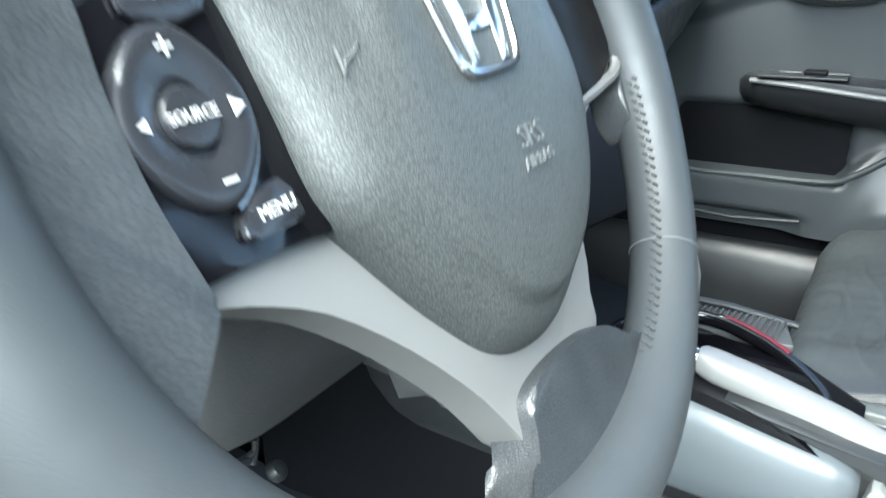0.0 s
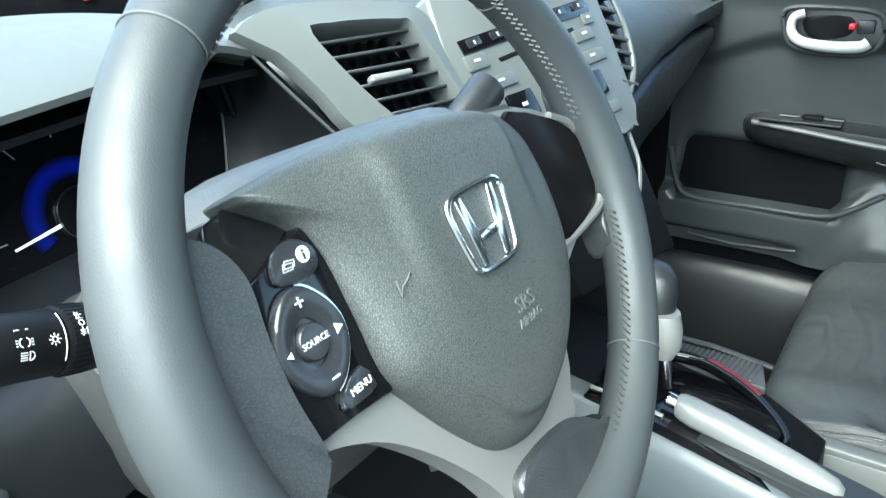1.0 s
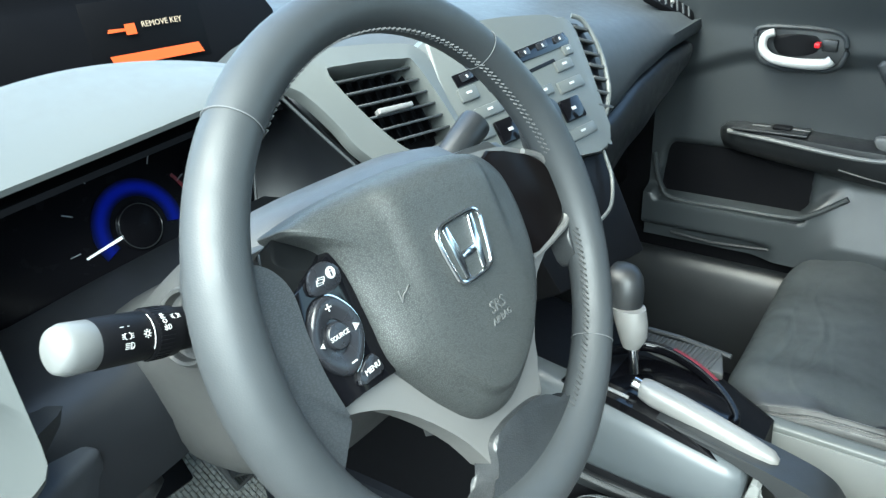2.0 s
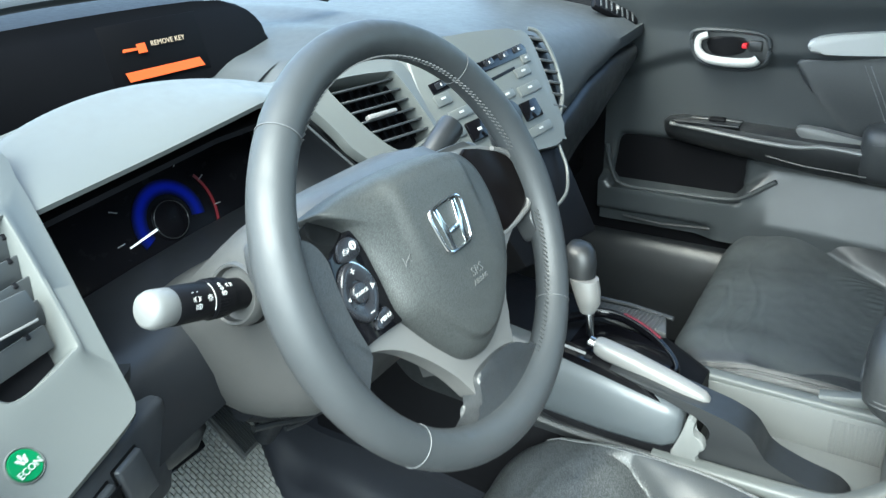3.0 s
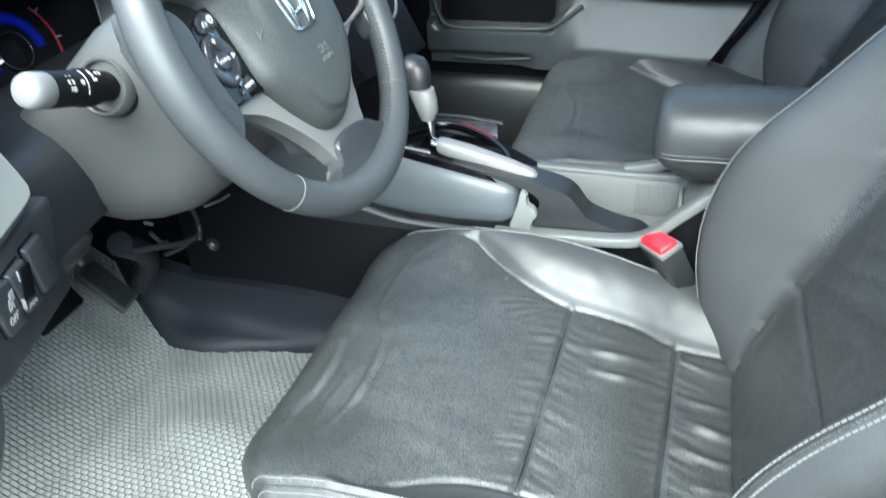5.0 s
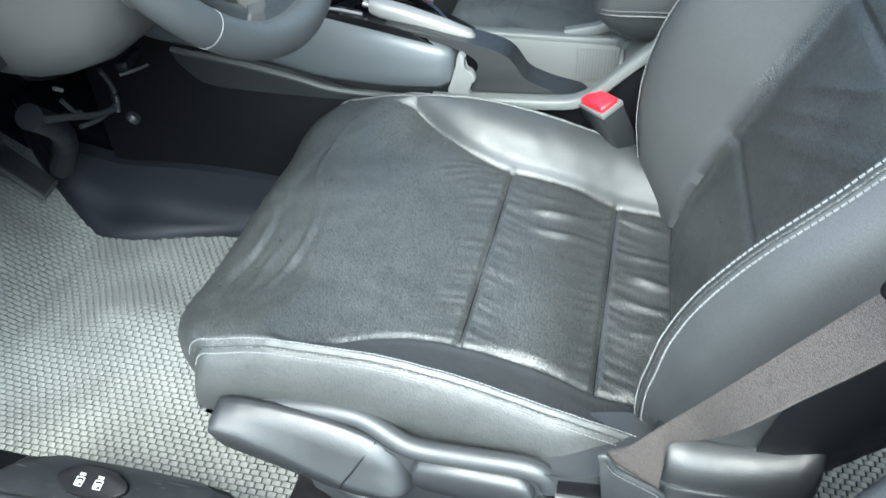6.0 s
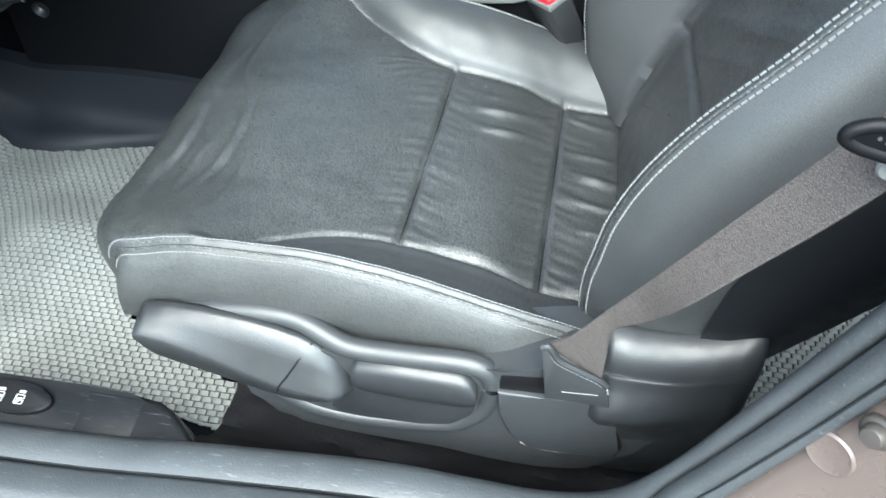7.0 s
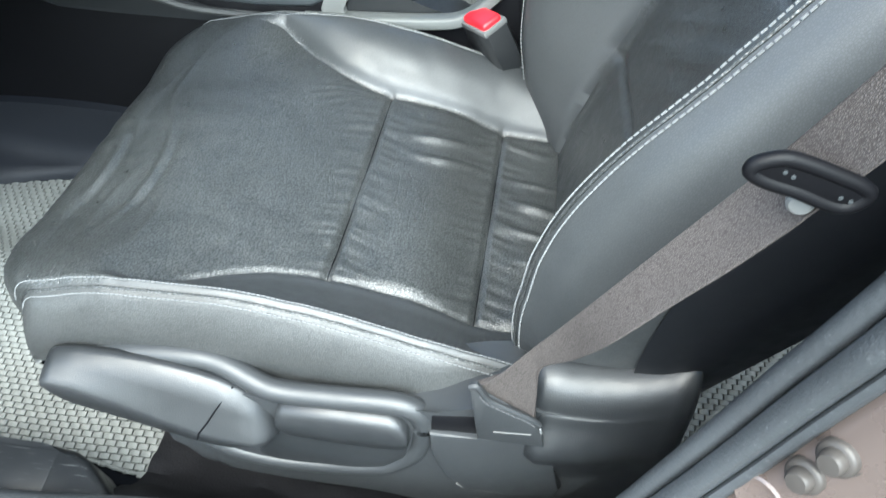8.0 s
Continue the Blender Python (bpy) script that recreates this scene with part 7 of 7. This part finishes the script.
def build_passenger_side():
    """Sill, kick panel, pillar and belt post behind the passenger's door."""
    p = thing("passenger_sill", "dark plastic sill trim below the passenger's door", "sill", kind="structure")
    rings = []
    for y in (-0.60, -0.2, 0.2, 0.60):
        rings.append([(0.66, y, 0.24), (0.66, y, 0.462), (0.645, y, 0.466), (0.628, y, 0.460), (0.616, y, 0.440), (0.606, y, 0.39), (0.600, y, 0.32), (0.595, y, 0.24)])
    part("sill_cover", loft(rings), PLASTIC, p)
    q = thing("passenger_pillar", "grey pillar trim beside the passenger's backrest", "pillar", kind="structure")
    rings = []
    for z, y0, y1 in ((0.30, -0.400, -0.70), (0.45, -0.405, -0.70), (0.55, -0.445, -0.70), (0.62, -0.490, -0.70), (0.70, -0.530, -0.72), (0.765, -0.555, -0.74), (0.95, -0.63, -0.80), (1.36, -0.73, -0.90)):
        rings.append([(0.72, y0 + 0.03, z), (0.655, y0 + 0.012, z), (0.632, y0 - 0.010, z), (0.622, y0 - 0.04, z), (0.622, y1 + 0.02, z), (0.66, y1, z), (0.72, y1, z)])
    part("pillar_trim", loft(rings), KNEE, q, sharp=60)
    part("door_seal", tube(smooth_loop([(0.640, -0.345, 0.46), (0.640, -0.378, 0.51), (0.640, -0.418, 0.56), (0.640, -0.463, 0.62), (0.640, -0.505, 0.70), (0.640, -0.530, 0.765), (0.645, -0.60, 0.95)], 5, closed=False), 0.012, 8), BLACK, q)
    b = thing("passenger_belt", "dark belt webbing beside the passenger's seat", "seat belt")
    part("webbing", strip([(0.612, -0.52, 0.42), (0.612, -0.56, 0.60), (0.612, -0.60, 0.90), (0.612, -0.62, 1.15)], 0.023, (0, 1, 0.2), 0.0007), WEB, b)


build_passenger_side()


# ---------------------------------------------------------------- floor, sill, body shell
def floor_z(x, y):
    z = 0.255 + 0.75 * max(0.0, y - 0.44) ** 1.15
    return z


def build_floor():
    f = thing("car_floor", "black carpeted car floor and toe board", "floor", kind="structure")
    rows = []
    for i in range(61):
        y = -1.35 + 2.15 * i / 60
        rows.append([(x, y, floor_z(x, y) - 0.006 + 0.10 * smoothstep(-0.11, -0.05, x) * smoothstep(0.11, 0.05, x)) for x in [-0.70 + 1.40 * k / 48 for k in range(49)]])
    part("carpet", loft(rows, closed=False, cap=False), CARPET, f)
    # carpet hump on the driver's side of the tunnel, where the mat stops
    rings = []
    edge = [(-0.3, -0.105), (0.10, -0.110), (0.22, -0.121), (0.30, -0.139), (0.36, -0.157), (0.44, -0.165), (0.49, -0.142), (0.56, -0.100), (0.64, -0.045), (0.72, -0.02)]
    for k in range(34):
        y = -0.3 + 1.02 * k / 33
        x0, z0 = curve_table(edge, y), floor_z(0, y)
        zt = 0.355 + 0.02 * math.sin(6 * y) + 0.30 * max(0.0, y - 0.40)
        wob = 0.006 * noise.noise(Vector((3.0, y * 9, 1.0)))
        xa = x0 - 0.036
        xb = max(-0.131, xa + 0.020)
        rise = ((0.0, z0 + 0.004), (0.05, z0 + 0.015), (0.16, z0 + 0.026), (0.34, z0 + 0.032 + wob), (0.56, z0 + 0.038 + 1.5 * wob), (0.75, z0 + 0.050 + wob), (0.88, z0 + 0.068), (0.96, zt - 0.016), (1.0, zt))
        rings.append([(xa - 0.003, y, z0 - 0.02)] + [(xa + (xb - xa) * t, y, z) for t, z in rise] + [(xb + 0.02, y, zt + 0.006), (xb + 0.06, y, 0.25)])
    part("tunnel_carpet", loft(rings), HUMP, f, sharp=60)
    # loose carpet between seat and sill
    rows = []
    for i in range(41):
        y = -0.56 + 0.50 * i / 40
        rows.append([(-0.675 + 0.14 * k / 16, y, 0.345 - 0.075 * smoothstep(0.0, 0.5, k / 16) + 0.010 * noise.noise(Vector((k * 0.35, y * 16, 2.2))) + 0.006 * noise.noise(Vector((k * 0.8, y * 40, 5.2)))) for k in range(17)])
    part("loose_carpet", loft(rows, closed=False, cap=False), UNDER, f, "rumpled dark grey carpet beside the seat")
    part("toe_board", rbox((1.4, 0.03, 0.60), 0.01, pose(0, 0.84, 0.60, -20, 0, 0)), CARPET, f)


build_floor()


def mat_height(x, y):
    z = floor_z(x, y) + 0.006
    z += 0.016 * ridge(x + 0.40 - 0.15 * y, 0.06) * ridge(y - 0.26, 0.10) - 0.010 * ridge(x + 0.48, 0.05) * ridge(y - 0.34, 0.08)
    z += 0.009 * noise.noise(Vector((x * 8, y * 8, 0.4)))
    k = smoothstep(-0.18, -0.29, x)
    return floor_z(x, y) + 0.006 + (z - floor_z(x, y) - 0.006) * k


def build_mat(name, label, inside, x0, x1, y0, y1, height):
    """A rubber mat: a thin sheet with rows of small raised bricks, laid in running bond."""
    t = thing(name, label, "floor mat")
    step = 0.006
    nx, ny = int((x1 - x0) / step), int((y1 - y0) / step)
    vs, fs, idx = [], [], {}
    def vert(i, j):
        if (i, j) not in idx:
            x, y = x0 + step * i, y0 + step * j
            idx[i, j] = len(vs)
            vs.append((x, y, height(x, y)))
        return idx[i, j]
    for i in range(nx):
        for j in range(ny):
            if all(inside(x0 + step * (i + a), y0 + step * (j + c)) for a in (0, 1) for c in (0, 1)):
                fs.append((vert(i, j), vert(i + 1, j), vert(i + 1, j + 1), vert(i, j + 1)))
    me = bpy.data.meshes.new("backing")
    me.from_pydata(vs, [], fs)
    link_mesh("backing", me, MAT_BASE, t)
    px, py = 0.0078, 0.0124
    vs, fs = [], []
    for i in range(int((x1 - x0) / px)):
        for j in range(int((y1 - y0) / py)):
            x, y = x0 + px * (i + 0.5), y0 + py * (j + 0.5 + 0.5 * (i % 2))
            if not inside(x, y):
                continue
            k = len(vs)
            for half_x, half_y, up in ((0.0033, 0.0057, 0.0001), (0.0031, 0.0054, 0.0026), (0.0021, 0.0040, 0.0036)):
                for sx, sy in ((-1, -1), (1, -1), (1, 1), (-1, 1)):
                    u, v = x + sx * half_x, y + sy * half_y
                    vs.append((u, v, height(u, v) + up * (1 + 0.25 * sx)))
            fs.append((k + 8, k + 9, k + 10, k + 11))
            fs += [(k + h + a, k + h + (a + 1) % 4, k + h + 4 + (a + 1) % 4, k + h + 4 + a) for h in (0, 4) for a in range(4)]
    me = bpy.data.meshes.new("mat_bricks")
    me.from_pydata(vs, [], fs)
    b = link_mesh("mat_bricks", me, MAT, t, "grey raised rubber bricks")
    tagged(b, kind="stuff")
    return t


def driver_mat(x, y):
    inner = lerp_table([(-0.30, -0.13), (0.20, -0.140), (0.30, -0.160), (0.40, -0.180), (0.46, -0.185), (0.50, -0.155), (0.56, -0.115), (0.64, -0.06), (0.75, -0.02)], y)
    outer = lerp_table([(-0.30, -0.54), (-0.10, -0.592), (-0.080, -0.602), (-0.050, -0.605), (0.0, -0.597), (0.40, -0.594), (0.55, -0.57), (0.75, -0.55)], y) + 0.0015 * math.sin(y * 260)
    return outer < x < inner and -0.30 + 0.1 * (x + 0.6) < y < 0.70 and not (x < -0.53 and y < -0.092 + 0.004 * math.sin(x * 300))


driver_rubber = build_mat("driver_floor_mat", "grey rubber floor mat with a raised brick pattern", driver_mat, -0.61, -0.10, -0.32, 0.72, mat_height)
edge = []
for k in range(70):
    q = k / 69
    ex, ey = (-0.597 - 0.008 * smoothstep(0.0, 0.45, q), 0.012 - 0.125 * q) if q < 0.75 else (-0.605 + 0.062 * smoothstep(0.72, 1.0, q), -0.082 - 0.012 * smoothstep(0.75, 0.9, q))
    edge.append(Vector((ex + 0.0018 * noise.noise(Vector((k * 0.9, 1.0, 0))), ey, mat_height(ex, ey) + 0.0015 + 0.0015 * noise.noise(Vector((k * 0.7, 5.0, 0))))))
part("frayed_edge", tube(edge, [0.0022 + 0.0012 * noise.noise(Vector((k * 1.3, 9.0, 0))) for k in range(70)], 7), MAT, driver_rubber, "pale frayed rubber edge")
build_mat("rear_floor_mat", "grey rubber rear floor mat behind the seat", lambda x, y: True, -0.62, -0.16, -1.15, -0.56, lambda x, y: 0.262)
build_mat("passenger_floor_mat", "grey rubber floor mat on the passenger's side", lambda x, y: True, 0.16, 0.56, 0.02, 0.60, lambda x, y: floor_z(x, y) + 0.006)


def build_pedals():
    g = thing("accelerator_pedal", "ribbed grey metal accelerator pedal", "pedal")
    m = pose(-0.212, 0.520, 0.396, 50, 0, 10)
    part("pedal_pad", rbox((0.050, 0.100, 0.010), 0.004, m), GREY_DARK, g)
    for k in range(9):
        part("pedal_rib", rbox((0.0028, 0.088, 0.003), 0.001, m @ pose(-0.019 + 0.0048 * k, 0, 0.006)), PLASTIC, g)
    part("pedal_arm", tube([m @ Vector((0, 0.03, -0.005)), (-0.20, 0.62, 0.52), (-0.19, 0.66, 0.62)], 0.008, 10), STEEL, g)
    b = thing("brake_pedal", "dark rubber brake pedal under the column", "pedal")
    m = pose(-0.335, 0.500, 0.455, 55, 0, 0)
    part("pedal_pad", rbox((0.085, 0.060, 0.014), 0.006, m), BLACK, b)
    part("pedal_arm", tube([m @ Vector((0, 0.01, -0.01)), (-0.335, 0.56, 0.56), (-0.335, 0.52, 0.70)], 0.010, 10), STEEL, b)


build_pedals()


def build_under_column():
    w = thing("column_wiring", "steel brackets and black cables under the steering column", "wiring")
    part("tilt_lever", rbox((0.085, 0.016, 0.012), 0.004, pose(-0.215, 0.25, 0.612, 0, 12, 20)), BLACK, w, "black tilt lever")
    part("lever_edge", tube([(-0.255, 0.24, 0.610), (-0.22, 0.24, 0.600), (-0.185, 0.25, 0.588)], 0.0018, 6), STEEL, w)
    part("bracket", tube(smooth_loop([(-0.275, 0.25, 0.625), (-0.266, 0.25, 0.602), (-0.264, 0.25, 0.585), (-0.270, 0.25, 0.565)], 4, closed=False), 0.0030, 8), PLASTIC, w)
    part("bracket", tube(smooth_loop([(-0.262, 0.26, 0.625), (-0.255, 0.26, 0.600), (-0.258, 0.26, 0.575)], 4, closed=False), 0.0035, 8), BLACK, w)
    part("link", tube(smooth_loop([(-0.385, 0.25, 0.622), (-0.350, 0.25, 0.605), (-0.310, 0.25, 0.584), (-0.275, 0.25, 0.572)], 4, closed=False), 0.0042, 8), PLASTIC, w)
    part("link", tube(smooth_loop([(-0.330, 0.26, 0.578), (-0.300, 0.255, 0.572), (-0.268, 0.25, 0.575)], 4, closed=False), 0.0030, 8), PLASTIC, w)
    part("clip", tube([(-0.352, 0.25, 0.628), (-0.340, 0.25, 0.605), (-0.330, 0.25, 0.600)], 0.0028, 6), PLASTIC, w)
    part("clip", tube([(-0.360, 0.245, 0.648), (-0.350, 0.245, 0.640)], 0.0024, 6), STEEL, w)
    part("joint", turned([(0.003, -0.006), (0.009, -0.004), (0.010, 0.0), (0.008, 0.005), (0.003, 0.006)], 16, pose(-0.248, 0.25, 0.543, 40, 30, 0)), PLASTIC, w)
    part("cable", tube(smooth_loop([(-0.40, 0.24, 0.70), (-0.36, 0.27, 0.66), (-0.30, 0.27, 0.64), (-0.24, 0.29, 0.66)], 5, closed=False), 0.004, 8), BLACK, w)
    part("duct", tube(smooth_loop([(-0.330, 0.33, 0.585), (-0.272, 0.355, 0.530), (-0.236, 0.390, 0.478), (-0.215, 0.440, 0.415)], 5, closed=False), 0.017, 14), HUMP, w, "dark round column duct")


build_under_column()


def build_sill():
    """Driver's sill: trim, rubber seal and painted step, running up into the pillar."""
    s = thing("driver_sill", "scuffed dark sill trim with rubber seal and bronze painted edge", "sill", kind="structure")
    line = [(-0.690, 0.75, 0.350), (-0.690, 0.40, 0.355), (-0.685, 0.06, 0.364), (-0.682, -0.11, 0.384), (-0.680, -0.26, 0.400), (-0.682, -0.34, 0.402), (-0.686, -0.405, 0.408), (-0.692, -0.452, 0.438), (-0.697, -0.484, 0.500), (-0.702, -0.506, 0.570), (-0.707, -0.522, 0.632), (-0.712, -0.535, 0.690), (-0.718, -0.552, 0.760), (-0.725, -0.58, 0.88), (-0.735, -0.63, 1.05), (-0.74, -0.68, 1.30)]
    path = smooth_loop(line, 4, closed=False)
    outs = [Vector((-1, 0, 0)).lerp(Vector((-0.86, -0.50, 0.0)), smoothstep(0.42, 0.60, p.z)) for p in path]
    def ribbon(profile):
        rings = []
        for i, p in enumerate(path):
            d = (path[min(i + 1, len(path) - 1)] - path[max(i - 1, 0)]).normalized()
            o = (outs[i] - d * outs[i].dot(d)).normalized()
            u = o.cross(d)
            if u.z + u.y < 0:
                u = -u
            k = 1.0 - 0.62 * smoothstep(0.40, 0.52, p.z)
            rings.append([p + o * (a * k) + u * b for a, b in profile])
        return loft(rings)
    part("sill_trim", ribbon([(-0.008, -0.10), (-0.006, -0.020), (-0.002, -0.006), (0.006, -0.001), (0.014, 0.0), (0.026, -0.001), (0.032, -0.004), (0.034, -0.06), (0.0, -0.12)]), GASKET, s, "scuffed dark plastic sill trim", sharp=60)
    part("door_seal", ribbon([(0.034, -0.010), (0.036, -0.003), (0.040, 0.000), (0.060, 0.001), (0.070, -0.001), (0.074, -0.008), (0.072, -0.03), (0.036, -0.03)]), GASKET, s, "ribbed rubber door seal", sharp=60)
    part("outer_trim", ribbon([(0.073, -0.014), (0.075, -0.009), (0.080, -0.008), (0.088, -0.010), (0.090, -0.014), (0.090, -0.05), (0.074, -0.05)]), GASKET, s, sharp=60)
    part("painted_step", ribbon([(0.089, -0.018), (0.105, -0.016), (0.140, -0.020), (0.20, -0.035), (0.24, -0.06), (0.25, -0.20), (0.08, -0.20)]), PAINT, s, "bronze painted step", sharp=60)
    return s


build_sill()


def build_sill_switch():
    s = thing("release_switch", "black boot and fuel release switches on the sill trim", "switch")
    m = pose(-0.652, 0.060, 0.350, 0, -10, 0)
    part("switch_base", prism([(-0.040, 0.16), (0.012, 0.15), (0.020, 0.05), (0.020, -0.06), (0.010, -0.105), (-0.040, -0.125)], -0.06, 0.006, 0.008, m, steps=2, segments=3), SILL_PLASTIC, s)
    ring = [(0.0165 * math.cos(a), 0.042 * math.sin(a)) for a in [2 * math.pi * k / 28 for k in range(28)]]
    sm = m @ pose(-0.004, 0.056, 0.006)
    part("switch_oval", prism(ring, -0.002, 0.006, 0.003, sm), BLACK, s)
    for y in (0.013, -0.009):
        bars([(-0.0020, y + 0.0042, 0.0090, 0.0007, 0), (-0.0020, y - 0.0042, 0.0090, 0.0007, 0), (-0.0065, y, 0.0007, 0.0084, 0), (0.0025, y, 0.0007, 0.0084, 0), (-0.0020, y, 0.0030, 0.0050, 15), (-0.0042, y + 0.0008, 0.0010, 0.0046, 35),
              (0.0058, y + 0.0026, 0.0030, 0.0008, 0), (0.0058, y + 0.0008, 0.0030, 0.0008, 0), (0.0058, y - 0.0010, 0.0030, 0.0008, 0), (0.0058, y - 0.0028, 0.0030, 0.0008, 0)], sm @ pose(0, 0, 0.0066), WHITE, s, name="symbol")
    part("sill_panel", rbox((0.044, 0.060, 0.02), 0.003, m @ pose(-0.006, -0.045, -0.003)), SILL_PLASTIC, s)


build_sill_switch()


def build_pillar():
    p = thing("driver_pillar", "bronze painted door pillar behind the driver's seat", "pillar", kind="structure")
    rings = []
    for z, y in ((0.20, -0.50), (0.42, -0.515), (0.50, -0.545), (0.60, -0.565), (0.75, -0.595), (0.90, -0.625), (1.10, -0.665), (1.36, -0.72)):
        rings.append([(-0.730, y - 0.20, z), (-0.735, y - 0.02, z), (-0.765, y - 0.025, z), (-0.800, y - 0.045, z), (-0.830, y - 0.070, z), (-0.845, y - 0.11, z), (-0.845, y - 0.20, z)])
    part("painted_pillar", loft(rings), PAINT, p, sharp=60)
    rings = []
    for z, y in ((0.30, -0.62), (0.60, -0.62), (0.90, -0.66), (1.36, -0.74)):
        rings.append([(-0.70, y, z), (-0.66, y - 0.01, z), (-0.64, y - 0.06, z), (-0.64, y - 0.15, z), (-0.70, y - 0.18, z)])
    part("inner_trim", loft(rings), PLASTIC, p, sharp=60)
    s = thing("door_striker", "steel door striker bolts on the painted pillar", "striker")
    for at in ((-0.7400, -0.5635, 0.6460), (-0.7430, -0.5692, 0.6700)):
        m = plane_frame(at, (-0.66, 0.70, 0.22))
        b = part("bolt", turned([(0.0098, -0.012), (0.0098, 0.0025), (0.0086, 0.0040), (0.0068, 0.0045), (0.0064, 0.0090), (0.0052, 0.0106), (0.0005, 0.0110)], 20, m), BOLT, s)
        part("washer", turned([(0.0120, -0.014), (0.0120, -0.005), (0.0112, -0.003), (0.0095, -0.0028)], 24, m), BOLT, b)
    part("plug", turned([(0.0150, -0.010), (0.0148, 0.0000), (0.0132, 0.0012), (0.0105, 0.0004), (0.0005, 0.0002)], 28, plane_frame((-0.7346, -0.5530, 0.6081), (-0.71, 0.69, 0.11))), PAINT, s, "round painted plug")


build_pillar()


def build_shell():
    """What closes the car: roof, posts, rear, outer passenger's side, the ground."""
    r = thing("car_roof", "cloth lined car roof", "roof", kind="structure")
    part("headliner", rbox((1.16, 1.55, 0.05), 0.02, pose(0, -0.70, 1.40)), HEADLINER, r)
    b = thing("car_rear", "dark rear bench and parcel shelf", "rear seat", kind="structure")
    part("bench", rbox((1.30, 0.55, 0.36), 0.06, pose(0, -1.42, 0.42), 3), SUEDE, b)
    part("bench_back", rbox((1.30, 0.16, 0.60), 0.06, pose(0, -1.70, 0.80, 14, 0, 0), 3), SUEDE, b)
    e = thing("rear_door", "closed dark rear door behind the painted pillar", "car door", kind="structure")
    part("rear_door_panel", rbox((0.07, 1.05, 0.72), 0.02, pose(-0.745, -1.16, 0.62)), PLASTIC, e)
    part("rear_door_ledge", rbox((0.05, 1.02, 0.06), 0.02, pose(-0.705, -1.16, 0.90), 3), PLASTIC, e)
    w = thing("bulkhead", "dark bulkhead ahead of the dashboard", "bulkhead", kind="structure")
    part("firewall", rbox((1.46, 0.04, 0.72), 0.01, pose(0, 1.00, 0.62)), BLACK, w)
    part("cowl", rbox((1.46, 0.60, 0.02), 0.005, pose(0, 1.28, 0.985, 4, 0, 0)), BLACK, w)
    # unseen wings; the passenger's one is there to keep daylight out of the footwell
    for x in (-0.765, 0.765):
        part("inner_wing", rbox((0.06, 0.62, 0.72), 0.02, pose(x, 0.72, 0.62)), BLACK, w)
    # black panel added so that the shaded corner ahead of the door stays dark
    part("kick_panel", rbox((0.02, 0.46, 0.50), 0.006, pose(0.665, 0.43, 0.60)), BLACK, w)
    j = thing("door_jamb", "dark jamb trim and seal beside the dashboard's end", "door jamb", kind="structure")
    part("jamb_trim", tube(smooth_loop([(-0.790, 0.060, 0.715), (-0.762, 0.060, 0.735), (-0.742, 0.062, 0.775), (-0.738, 0.068, 0.83), (-0.738, 0.085, 0.88), (-0.745, 0.14, 0.93), (-0.75, 0.40, 1.0)], 5, closed=False), 0.026, 14), JAMB, j)
    for side in (-1, 1):
        a = thing("windscreen_post", "dark windscreen post", "pillar", kind="structure")
        part("post", tube([(side * 0.70, 0.55, 0.98), (side * 0.62, 0.20, 1.25), (side * 0.56, 0.02, 1.40)], 0.035, 10), PLASTIC, a)
    g = thing("ground", "dark worn asphalt around the car", "ground", kind="structure")
    bm = bmesh.new()
    bmesh.ops.create_grid(bm, x_segments=4, y_segments=4, size=60)
    part("asphalt", bm, ASPHALT, g)


build_shell()
